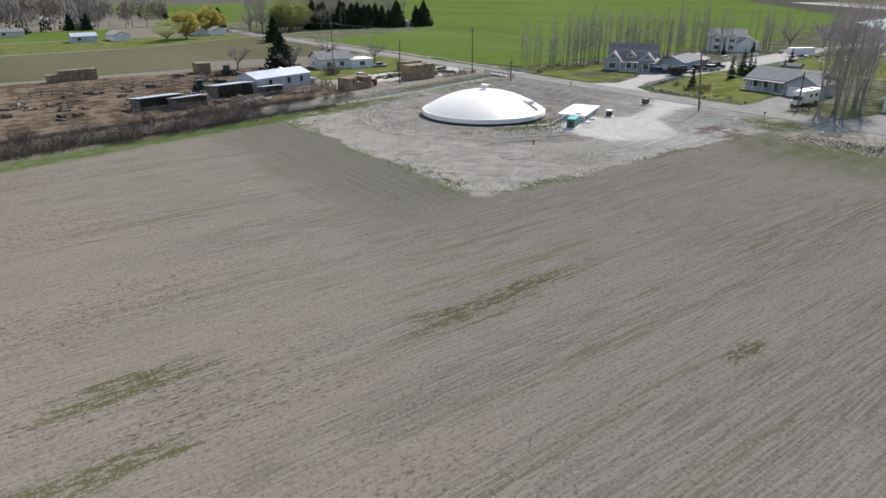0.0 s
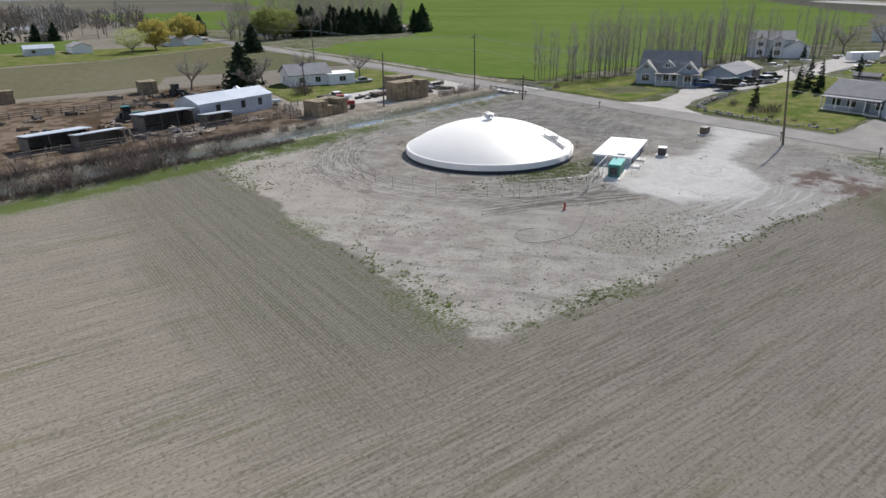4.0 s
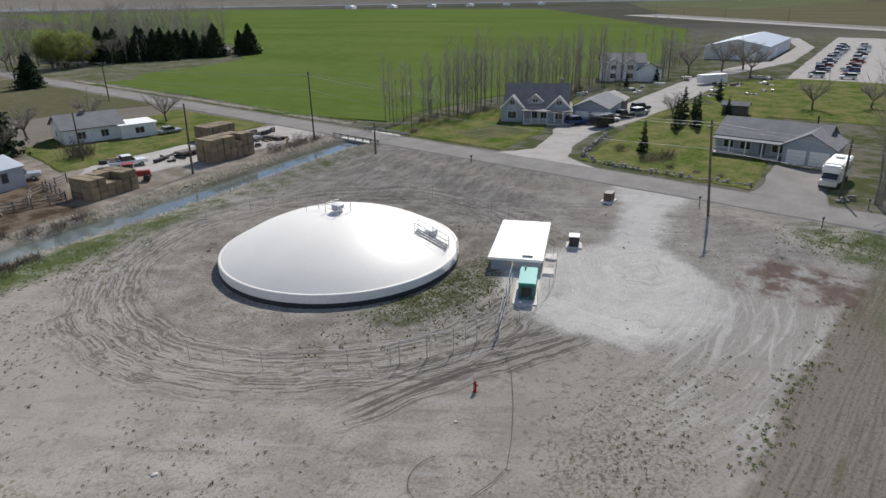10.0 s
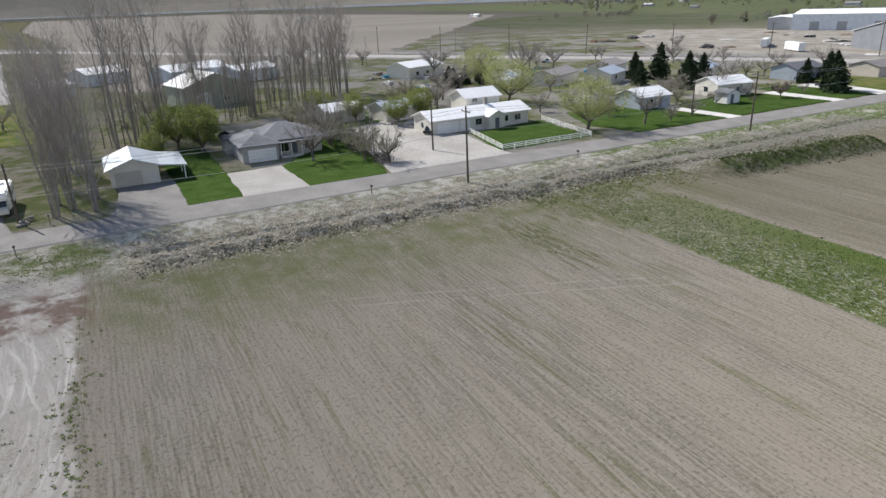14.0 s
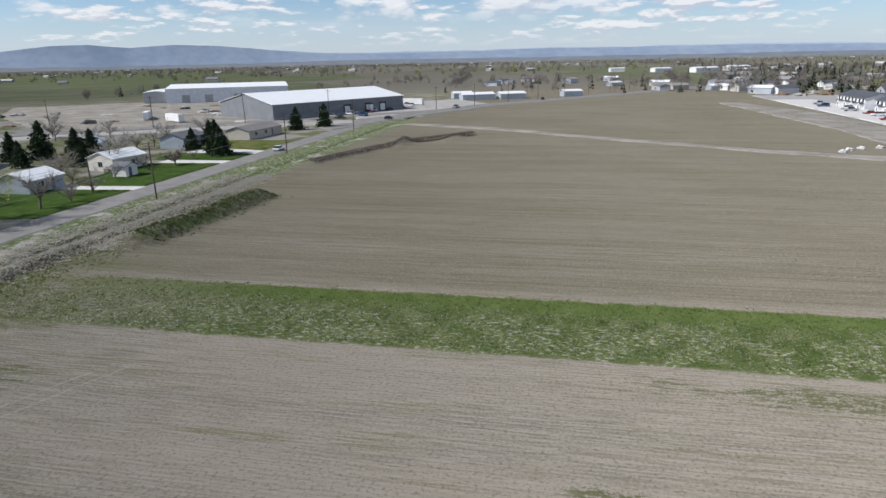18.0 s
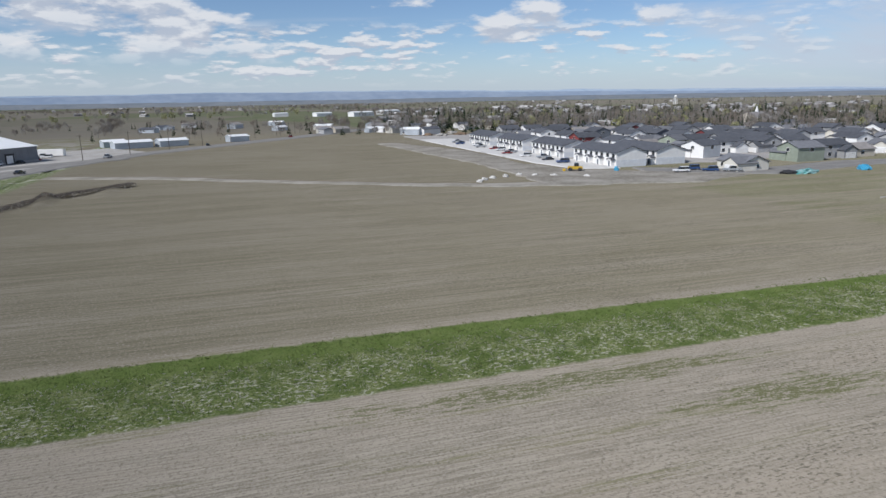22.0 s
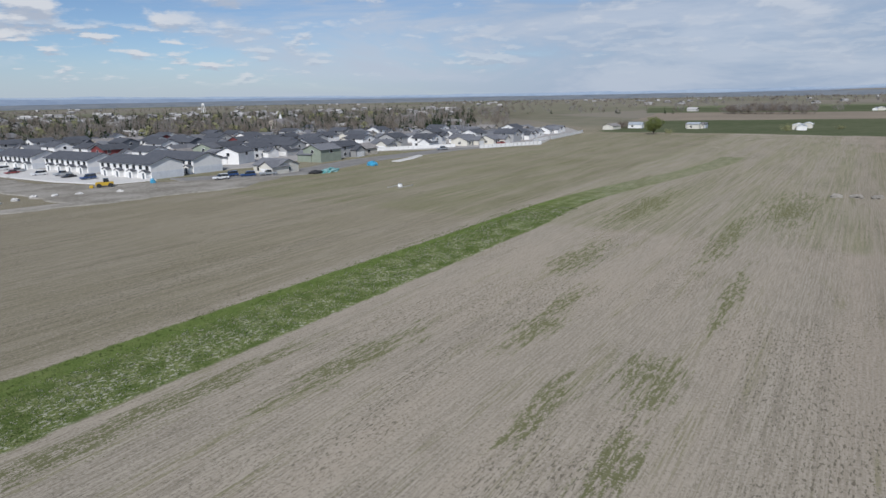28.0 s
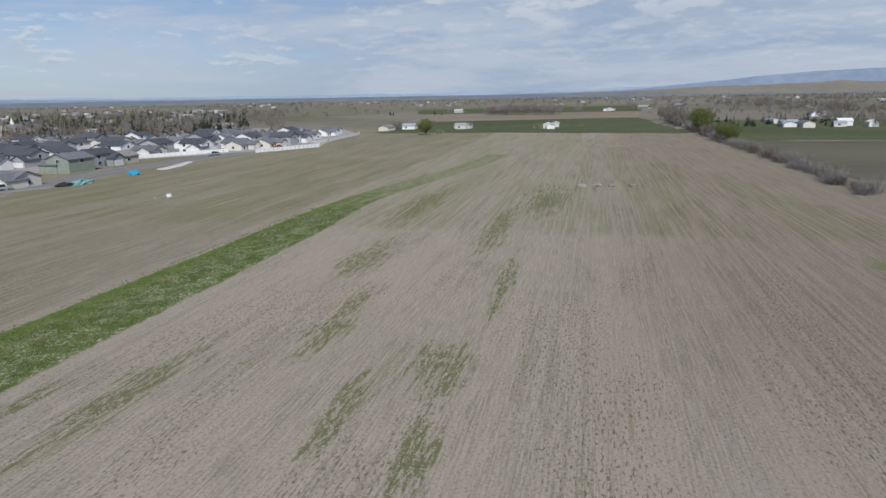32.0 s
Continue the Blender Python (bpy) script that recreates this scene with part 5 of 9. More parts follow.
def hydrant(x, y):
    t = thing("fire_hydrant", x, y, 0, 30, "red fire hydrant standing on bare dirt", "hydrant")
    t.scale = (0.85, 0.85, 0.8)
    bm = bmesh.new()
    rod(bm, (0, 0, -0.1), (0, 0, 0.06), 0.2, n=14)
    rod(bm, (0, 0, 0.06), (0, 0, 0.75), 0.13, 0.12, 14)
    part("barrel", bm, "red_paint", t)
    bm = bmesh.new()
    rod(bm, (0, 0, 0.75), (0, 0, 0.8), 0.17, n=14)
    rod(bm, (0, 0, 0.8), (0, 0, 0.98), 0.14, 0.05, 14)
    part("bonnet", bm, "red_paint", t)
    for dx, dy in ((0.24, 0), (-0.24, 0), (0, -0.26)):
        bm = bmesh.new()
        rod(bm, (0, 0, 0.55), (dx, dy, 0.55), 0.075, n=10)
        part("outlet", bm, "red_paint", t)


hydrant(69.4, 71.3)


def hose():
    cu = bpy.data.curves.new("hose", "CURVE")
    cu.dimensions, cu.bevel_depth, cu.bevel_resolution = "3D", 0.016, 2
    sp = cu.splines.new("POLY")
    # one open turn, then a long tail towards the pump house
    pts = [(61.7 + 2.1 * math.cos(a), 67.4 + 1.9 * math.sin(a), 0.10) for a in (1.0 + 0.2 * k for k in range(20))]
    tail = [(62.6, 65.3), (64.6, 65.4), (66.8, 66.6), (69.6, 68.4), (72.6, 70.6), (74.4, 72.4), (74.2, 73.6)]
    for (ax, ay), (bx, by) in zip(tail, tail[1:]):
        pts += [(ax + (bx - ax) * k / 4, ay + (by - ay) * k / 4, 0.10) for k in range(1, 5)]
    sp.points.add(len(pts) - 1)
    for q, p in zip(sp.points, pts):
        q.co = (*p, 1)
    cu.materials.append(MAT["black"])
    tagged(new("hose", cu), "loop of black plastic hose lying on dirt", "hose")


hose()
for x, y in ((66.0, 70.2), (52, 80), (55, 70), (104, 70.5), (107, 74)):
    bm = bmesh.new()
    bmesh.ops.create_icosphere(bm, subdivisions=1, radius=rng.uniform(0.10, 0.17), matrix=Matrix.Diagonal((1.3, 1, 0.6, 1)))
    me = bpy.data.meshes.new("rock")
    for v in bm.verts:
        v.co *= rng.uniform(0.8, 1.2)
    bm.to_mesh(me), bm.free()
    me.materials.append(MAT["concrete"])
    tagged(new("rock", me), "pale loose stone lying on dirt", "rock").location = (x, y, float(height(np.array(x), np.array(y))) + 0.05)


# ---- utility poles and wires ----
def pole(x, y, h, lean=(0, 0), arm=True, label="tall dark wooden utility pole beside the road", lamp=False):
    t = thing("utility_pole", x, y, 0, 0, label, "utility pole", "roadside poles")
    top = Vector((lean[0], lean[1], h))
    bm = bmesh.new()
    rod(bm, (0, 0, -0.5), top, 0.17, 0.11, 10)
    part("shaft", bm, "wood_pole", t)
    if arm:
        bm = bmesh.new()
        c = top * ((h - 0.7) / h)
        box(bm, c.x - 1.1, c.x + 1.1, c.y - 0.06, c.y + 0.06, c.z - 0.06, c.z + 0.06)
        part("crossarm", bm, "wood_pole", t)
        for s in (-1.0, 0.0, 1.0):
            bm = bmesh.new()
            rod(bm, (c.x + s, c.y, c.z + 0.06), (c.x + s, c.y, c.z + 0.26), 0.05, 0.03, 8)
            part("insulator", bm, "steel", t)
    return t


POLES = [(115.2, 144.4, 12.4, (0, 0.2)), (113.9, 71.6, 11.4, (-0.7, 0.9)), (115.9, 6.5, 10.6, (0.1, 0.1)), (116.6, -53.0, 10.6, (0, 0)), (118.0, -112.5, 10.6, (0, 0)), (119.4, -172, 10.6, (0.1, 0)), (114.5, 229, 10.5, (0, 0.2)), (114.8, 300, 10.5, (0, 0)), (115, 372, 10.5, (0, 0)), (115, 446, 10.5, (0, 0))]
for x, y, h, l in POLES:
    pole(x, y, h, l)
pole(87.9, 139.5, 10.5, (0.3, 0), False)
pole(114.1, 126.9, 5.2, (0, 0), True, "short wooden pole with a crossarm by the canal gate")
pole(136.8, 1.2, 8.0, (0.2, 0), False), pole(133.5, -57, 7.5, (0, 0), False), pole(131.8, 61.5, 7.5, (0, 0), False), pole(81.0, 162, 8, (0, 0), False)
for i in range(9):
    s = i / 8
    pole(372 - 232 * s + 6, -52 - 158 * s - 6, 12.5, (0.3 if i % 2 else -0.3, 0), True, "tall wooden pole on the railway line")
for i in range(7):
    pole(420 + 130 * i, 10 + 95 * i, 12.5, (0, 0), True, "tall wooden pole on the railway line")
for i in range(10):
    pole(108 - 15 * i, -262 - 26 * i, 11.5, (0, 0), True, "wooden pole along the highway")


def wires():
    cu = bpy.data.curves.new("power_line", "CURVE")
    cu.dimensions, cu.bevel_depth, cu.bevel_resolution = "3D", 0.022, 1
    line = sorted(POLES, key=lambda p: p[1])
    for a, b in zip(line, line[1:]):
        for s, dz in ((-1.0, -0.45), (1.0, -0.45), (0, -3.2)):
            sp = cu.splines.new("POLY")
            sp.points.add(12)
            for k in range(13):
                f = k / 12
                p = [(a[0] + a[3][0] + s) * (1 - f) + (b[0] + b[3][0] + s) * f, (a[1] + a[3][1]) * (1 - f) + (b[1] + b[3][1]) * f, (a[2] + dz) * (1 - f) + (b[2] + dz) * f - 1.1 * 4 * f * (1 - f)]
                sp.points[k].co = (*p, 1)
    cu.materials.append(MAT["steel"])
    tagged(new("power_line", cu), "thin overhead power lines between the poles", "power line")


wires()
for x, y in ((117.9, 74.1), (118.2, 60.8), (118.6, 110), (118.4, 20), (118.4, -15), (128.9, 58)):
    t = thing("mailbox", x, y, 0, -90, "small mailbox on a wooden post at the road", "mailbox", "mailboxes")
    bm = bmesh.new()
    box(bm, -0.05, 0.05, -0.05, 0.05, -0.3, 1.05)
    part("post", bm, "wood_grey", t)
    bm = bmesh.new()
    box(bm, -0.11, 0.11, -0.26, 0.26, 1.05, 1.3, 0.05)
    part("box", bm, "black", t)

# culvert under the road, with rails
cul = thing("road_bridge", 123.8, 138.2, 0, 0, "low concrete road bridge over the canal with grey guard rails", "bridge")
bm = bmesh.new()
box(bm, -4.4, 4.4, -3.6, 3.6, -0.45, 0.06)
part("deck", bm, "concrete", cul)
for s in (-1, 1):
    bm = bmesh.new()
    box(bm, -4.5, 4.5, s * 3.7 - 0.25, s * 3.7 + 0.25, -1.7, 0.04)
    part("abutment", bm, "concrete", cul)
    for i in range(7):
        bm = bmesh.new()
        box(bm, s * 4.0 - 0.07, s * 4.0 + 0.07, -6 + 2 * i - 0.07, -6 + 2 * i + 0.07, -0.1, 0.8)
        part("post", bm, "wood_grey", cul)
    bm = bmesh.new()
    box(bm, s * 3.9 - 0.03, s * 3.9 + 0.03, -6.3, 6.3, 0.45, 0.75)
    part("guard_rail", bm, "steel", cul)

# ---- plants ----
class Quads:
    """Collects four-sided faces."""
    def __init__(self):
        self.v, self.f = [], []

    def tube(self, a, b, r0, r1, n=3):
        a, b = Vector(a), Vector(b)
        d = (b - a).normalized()
        u = d.orthogonal().normalized()
        w = d.cross(u)
        k = len(self.v)
        for p, r in ((a, r0), (b, r1)):
            for i in range(n):
                t = 2 * math.pi * i / n
                self.v.append(tuple(p + u * (r * math.cos(t)) + w * (r * math.sin(t))))
        for i in range(n):
            self.f.append((k + i, k + (i + 1) % n, k + n + (i + 1) % n, k + n + i))

    def blade(self, a, b, w0, w1, side=None):
        a, b = Vector(a), Vector(b)
        s = side or (b - a).orthogonal()
        s = Vector(s).normalized()
        k = len(self.v)
        for p, w in ((a, w0), (b, w1)):
            self.v.append(tuple(p - s * w)), self.v.append(tuple(p + s * w))
        self.f.append((k, k + 1, k + 3, k + 2))

    def leaf(self, c, size, r):
        c = Vector(c)
        n = Vector((r.gauss(0, 1), r.gauss(0, 1), r.gauss(0, 1) + 0.4)).normalized()
        u = n.orthogonal().normalized()
        u = Matrix.Rotation(r.uniform(0, 6.28), 3, n) @ u
        w = n.cross(u)
        k = len(self.v)
        a, b = size * r.uniform(0.6, 1.2), size * r.uniform(0.35, 0.75)
        for x, y in ((-1, -0.6), (0.5, -1), (1, 0.7), (-0.6, 1)):
            self.v.append(tuple(c + u * (x * a) + w * (y * b)))
        self.f.append((k, k + 1, k + 2, k + 3))

    def arrays(self):
        return np.array(self.v, np.float32), np.array(self.f, np.int32)

    def obj(self, name, mat, parent, label=""):
        me = bpy.data.meshes.new(name)
        fast_mesh(me, *self.arrays())
        me.materials.append(MAT[mat])
        ob = new(name, me)
        ob.parent = parent
        if label:
            ob["label"] = label
        return ob


def poplar_parts(seed, h, wide=0.16, twigs=7, n=40, stems=1):
    """A tall bare tree: one or more straight stems, steep limbs and twigs."""
    r = random.Random(seed)
    tr, cr = Quads(), Quads()
    for st in range(stems):
        az0, lean = r.uniform(0, 6.28), (0.0 if stems == 1 else r.uniform(0.05, 0.15))
        hs = h * (1.0 if st == 0 else r.uniform(0.75, 0.98))
        foot = Vector((math.cos(az0), math.sin(az0), 0)) * (0.0 if stems == 1 else r.uniform(0.2, 0.6))
        pts = [foot + Vector((0, 0, -0.3))]
        for i in range(1, 7):
            o = lean * hs * (i / 6) ** 1.3
            pts.append(foot + Vector((math.cos(az0) * o + r.gauss(0, 0.006 * h), math.sin(az0) * o + r.gauss(0, 0.006 * h), hs * 0.95 * i / 6)))
        for i in range(6):
            tr.tube(pts[i], pts[i + 1], 0.0072 * h * (1 - i / 6.5), 0.0072 * h * (1 - (i + 1) / 6.5), 6)
        for k in range(n):
            t = 0.12 + 0.86 * r.random() ** 0.8
            i = min(5, int(t * 6))
            base = pts[i].lerp(pts[i + 1], t * 6 - i)
            az, up = r.uniform(0, 6.28), r.uniform(0.28, 0.80) * (0.6 + 2.0 * wide)
            L = h * r.uniform(0.12, 0.28) * (1.15 - 0.7 * t) * (0.6 + 2.8 * wide)
            d = Vector((math.cos(az) * up, math.sin(az) * up, 1)).normalized()
            m = base + d * L * 0.5
            e = m + (d + Vector((r.gauss(0, 0.12), r.gauss(0, 0.12), 0.25))).normalized() * L * 0.5
            q = 1.25 - t
            cr.tube(base, m, 0.0021 * h * q, 0.0014 * h * q, 3)
            cr.tube(m, e, 0.0014 * h * q, 0.0006 * h, 3)
            for _ in range(twigs):
                s = base.lerp(m, r.uniform(0.3, 1.0)) if r.random() < 0.4 else m.lerp(e, r.uniform(0.0, 1.0))
                dd = (d + Vector((r.gauss(0, 0.42), r.gauss(0, 0.42), r.uniform(-0.1, 0.4)))).normalized()
                cr.blade(s, s + dd * L * r.uniform(0.25, 0.6), 0.0009 * h, 0.0004 * h, (r.gauss(0, 1), r.gauss(0, 1), 0.1))
    return tr, cr


def round_parts(seed, h, leaf=None, leafsize=0.22, leaves=0, spread=0.5, droop=0.0, fork=0.25, dome=0.0):
    """A broad tree: forked trunk, limbs, twigs, and leaf clumps where it has them."""
    r = random.Random(seed)
    tr, cr = Quads(), Quads()
    top = Vector((r.gauss(0, 0.03) * h, r.gauss(0, 0.03) * h, h * fork))
    tr.tube((0, 0, -0.3), top, 0.035 * h, 0.026 * h, 8)
    tips = []
    limbs = 7
    for i in range(limbs):
        az = 6.28 * i / limbs + r.uniform(-0.3, 0.3)
        out = r.uniform(0.35, 1.0) * spread * 0.6
        m = top + Vector((math.cos(az) * out * h * 0.55, math.sin(az) * out * h * 0.55, h * r.uniform(0.18, 0.30)))
        e = m + Vector((math.cos(az) * out * h * 0.5, math.sin(az) * out * h * 0.5, h * r.uniform(0.10, 0.32)))
        tr.tube(top, m, 0.015 * h, 0.009 * h, 5)
        tr.tube(m, e, 0.009 * h, 0.004 * h, 4)
        for j in range(8 if leaves else 15):
            s = (top.lerp(m, r.uniform(0.4, 1)) if j < 5 else m.lerp(e, r.uniform(0, 1)))
            d = Vector((math.cos(az) * 0.5 + r.gauss(0, 0.6), math.sin(az) * 0.5 + r.gauss(0, 0.6), r.uniform(0.15, 1.0))).normalized()
            L = h * r.uniform(0.12, 0.22)
            q = s + d * L
            tr.tube(s, q, 0.0045 * h, 0.002 * h, 3)
            tips.append((s, q))
            for _ in range(9 if leaves else 26):
                b = s.lerp(q, r.uniform(0.2, 1.0))
                dd = (d + Vector((r.gauss(0, 0.6), r.gauss(0, 0.6), r.gauss(0.1, 0.4) - droop))).normalized()
                t = b + dd * L * r.uniform(0.3, 0.7)
                cr.blade(b, t, 0.0016 * h, 0.0008 * h, (r.gauss(0, 1), r.gauss(0, 1), 0.2))
                tips.append((b, t))
    lf = Quads()
    for _ in range(leaves):
        if r.random() < dome:             # hanging and outer foliage, in uneven clumps
            a, b, d = r.uniform(0, 6.28), r.uniform(-0.75, 1.0), r.uniform(0.35, 1.0) ** 0.5
            k = math.sqrt(1 - b * b)
            v = Vector((k * math.cos(a), k * math.sin(a), b))
            d *= 0.86 + 0.34 * noise.noise(v * 2.2 + Vector((seed, 0, 0)))
            if noise.noise(v * d * 4.5 + Vector((0, seed, 0))) < -0.12:
                continue
            lf.leaf(Vector((v.x * d * spread * 0.46 * h, v.y * d * spread * 0.46 * h, (0.58 + v.z * d * 0.40) * h)), leafsize, r)
            continue
        s, q = r.choice(tips)
        c = s.lerp(q, r.uniform(0.2, 1.15)) + Vector((r.gauss(0, 0.03), r.gauss(0, 0.03), r.gauss(0, 0.03) - droop * 0.05 * r.random())) * h
        lf.leaf(c, leafsize, r)
    return tr, cr, lf


def conifer_parts(seed, h, wide=0.23, tiers=18, per=11, size=0.34):
    r = random.Random(seed)
    tr, cr = Quads(), Quads()
    tr.tube((0, 0, -0.2), (0, 0, h * 0.97), 0.016 * h, 0.003 * h, 6)
    for i in range(tiers):
        t = i / (tiers - 1)
        z = h * (0.06 + 0.92 * t)
        L = wide * h * (1 - t) ** 0.85 * r.uniform(0.85, 1.1) + 0.02 * h
        for j in range(max(4, int(per * (1 - 0.55 * t)))):
            az = r.uniform(0, 6.28)
            l = L * r.uniform(0.65, 1.12)
            o = Vector((math.cos(az), math.sin(az), -0.28 + 0.5 * t + r.gauss(0, 0.1)))
            a = Vector((0, 0, z))
            cr.tube(a, a + o * l, 0.004 * h, 0.001 * h, 3)
            for k in range(6):
                q = a + o * (l * (0.25 + 0.15 * k)) + Vector((r.gauss(0, 0.10), r.gauss(0, 0.10), r.gauss(-0.05, 0.05))) * l
                cr.leaf(q, size * h / 10 * r.uniform(0.7, 1.3) * (1.15 - 0.5 * t), r)
    return tr, cr


def tree(name, x, y, z, rot, parts, label, category="tree", group="", mats=("bark", "twig", None), names=("trunk", "crown", "foliage")):
    t = thing(name, x, y, z, rot, label, category, group)
    for q, mat, nm in zip(parts, mats, names):
        if len(q.f):
            q.obj(nm, mat, t)
    return t


def spot(src, x, y, rot, s=1.0, z=0.0):
    m = copy_thing(src, pose(x, y, z, 0, 0, rot))
    m.scale = (s, s, s * rng.uniform(0.94, 1.07))
    return m


POPLAR = [tree("poplar_tree", 150 + 5 * i, 143 - i, 0, 0, poplar_parts(10 + i, 13.5, (0.16, 0.24, 0.12)[i]), "tall leafless grey poplar tree in a row", "tree", "poplars", ("bark", "twig")) for i in range(3)]
BIG = [tree("poplar_tree", 131.6, 57.5 - 4.6 * i, 0, 0, poplar_parts(30 + i, 21.5, 0.26 + 0.08 * i, 8, 26, 4 - i), "tall leafless cottonwood tree with dense grey twigs", "tree", "cottonwoods by the road", ("bark_pale", "twig_pale")) for i in range(2)]
rp = random.Random(5)
for i in range(150):                      # rows behind the blue house, along the wheat
    x = 135 + i * 0.78 + rp.uniform(-0.8, 0.8)
    y = rp.choice((146.0, 143.0, 138.6)) - (x - 136) * 0.07 + rp.uniform(-1.6, 1.6)
    if math.hypot(x - 158.2, y - 123.2) < 12 or math.hypot(x - 234.5, y - 139) < 12:
        continue
    spot(rp.choice(POPLAR), x, y, rp.uniform(0, 360), rp.uniform(0.7, 1.3) * (0.8 if x < 150 else 1.0))
for i in range(16):
    spot(rp.choice(POPLAR), 250 + i * 4.2 + rp.uniform(-1.5, 1.5), 137 + rp.uniform(-4, 4) + i * 0.9, rp.uniform(0, 360), rp.uniform(0.7, 1.0))
for x, y, s in ((134.5, 55.4, 1.0), (138.5, 57.4, 0.95), (138.0, 52.6, 0.85), (144.5, 56.5, 1.0), (151, 57.4, 1.0), (157.5, 55.4, 0.95), (164, 57.4, 0.95), (171, 55.4, 0.9), (178, 57.0, 0.9)):
    spot(rp.choice(BIG), x, y, rp.uniform(0, 360), s)
for i in range(92):                       # thick belt behind the houses
    t = (i + rp.uniform(-0.5, 0.5)) / 91
    spot(rp.choice(BIG[1:] + POPLAR), 176 + 43 * t + rp.uniform(-5, 5), 50 - 62 * t + rp.uniform(-3, 3), rp.uniform(0, 360), rp.uniform(0.85, 1.25) * (1.0 if i % 3 else 1.15))
for i in range(26):                       # thinner bare trees by the yard
    t = i / 25
    spot(rp.choice(POPLAR), 131.5 + 34 * t + rp.uniform(-1, 1), 12.4 + 1.6 * t + rp.uniform(-1.4, 1.4), rp.uniform(0, 360), rp.uniform(0.45, 0.75))

BARE = [tree("bare_tree", 152, 14.4, 0, 40, round_parts(51, 9.0, spread=0.9), "leafless spreading tree on a lawn", "tree", "", ("bark", "twig", None)),
        tree("bare_tree", 178, 101.5, 0, 0, round_parts(52, 6.5, spread=0.9, fork=0.14), "small leafless birch in the garden", "tree", "", ("bark", "twig", None))]
for x, y, s in ((141.5, 20.8, 0.85), (212, 70, 0.8), (204, 80, 0.8), (240, 62, 0.8), (262, 110, 1.2), (272, 122, 1.3), (282, 118, 1.2), (258, 128, 1.1), (136, -54, 0.6), (134, -58, 0.7), (132.5, -43, 0.8), (131.5, -49, 0.65), (140, -72, 0.6), (152, -70, 0.8), (139, -101, 0.5), (150, -84, 0.8), (74, 176, 0.8), (82, 190, 0.9), (96, 196, 0.8),
                (108, 186, 0.8), (64, 190, 0.9), (143, -86, 0.7), (160, -47, 0.7), (176, -20, 0.9), (188, -28, 1.0), (200, -40, 0.9), (160, -100, 0.9), (165, -150, 0.9), (225, -60, 1.3), (232, -48, 1.3), (220, -75, 1.2), (240, -92, 1.2)):
    spot(BARE[0 if s > 0.75 else 1], x, y, rp.uniform(0, 360), s)

WILLOW = tree("willow_tree", 135.4, -31.2, 0, 20, round_parts(61, 11.0, leaves=12000, leafsize=0.12, spread=1.35, droop=0.45, fork=0.14, dome=0.6), "broad willow tree with fresh yellow-green leaves", "tree", "willows", ("bark", "twig_green", "leaf_willow"))
for x, y, s in ((173.5, -38.5, 1.08), (208, -52, 1.15), (166, -27, 0.55)):
    spot(WILLOW, x, y, rp.uniform(0, 360), s)
FRESH = tree("leafing_tree", 160.5, 35.2, 0, 0, round_parts(63, 9.5, leaves=7000, leafsize=0.16, spread=0.95, droop=0.3, fork=0.12, dome=0.6), "bushy tree just coming into green leaf", "tree", "", ("bark", "twig_green", "leaf_green"))
for x, y, s in ((167, 38.6, 1.0), (158, 43.5, 0.6), (172, 33, 0.8), (180, 8, 0.8), (172, 2, 0.7), (168, -12, 0.8), (163, -4, 0.7)):
    spot(FRESH, x, y, rp.uniform(0, 360), s)
GOLD = tree("golden_willow", 86.5, 322, 0, 0, round_parts(64, 13, leaves=9000, leafsize=0.34, spread=1.2, droop=0.5, fork=0.12, dome=0.7), "golden-yellow willow tree in a farm garden", "tree", "willows", ("bark", "twig_green", "leaf_yellow"))
spot(GOLD, 107, 352, 80, 1.1)
spot(WILLOW, 75, 312, 130, 1.0)
spot(FRESH, -360, -56, 10, 1.3), spot(FRESH, -372, 112, 60, 1.5), spot(FRESH, -392, 116, 60, 1.7), spot(FRESH, -300, 112, 160, 1.1), spot(FRESH, -285, 113, 60, 1.0), spot(FRESH, -430, 118, 0, 1.6)
BUD = tree("budding_tree", 133.6, 10.6, 0, 0, round_parts(67, 7.0, leaves=1500, leafsize=0.10, spread=0.8, fork=0.16), "grey tree with faint green buds by the yard", "tree", "yard trees", ("bark", "twig", "bud"))
for x, y, s in ((137.4, 13.6, 0.8), (141, 11.8, 0.95), (145.5, 13.2, 0.85), (150, 15.0, 0.9), (155.5, 14.0, 1.0), (160.5, 15.6, 0.95), (166, 14.5, 1.0), (172, 16.0, 1.1), (178, 12.0, 1.1), (186, -14, 1.0), (181, -22, 0.9), (193, -20, 1.1), (157, -36, 0.8), (150, -48, 0.8), (144, -44, 0.8), (146, -66, 0.8), (158, -78, 0.9), (170, -62, 1.0), (182, -58, 1.0), (196, -88, 1.0), (168, -118, 0.9), (206, 40, 1.0), (190, 30, 1.0), (212, 62, 1.0)):
    spot(BUD, x, y, rp.uniform(0, 360), s)
RED = tree("red_tree", 137.3, -90.5, 0, 0, round_parts(66, 4.6, leaves=900, leafsize=0.16, spread=1.1, fork=0.2), "small tree with dark red buds", "tree", "", ("bark", "twig_dark", "twig_dark"))

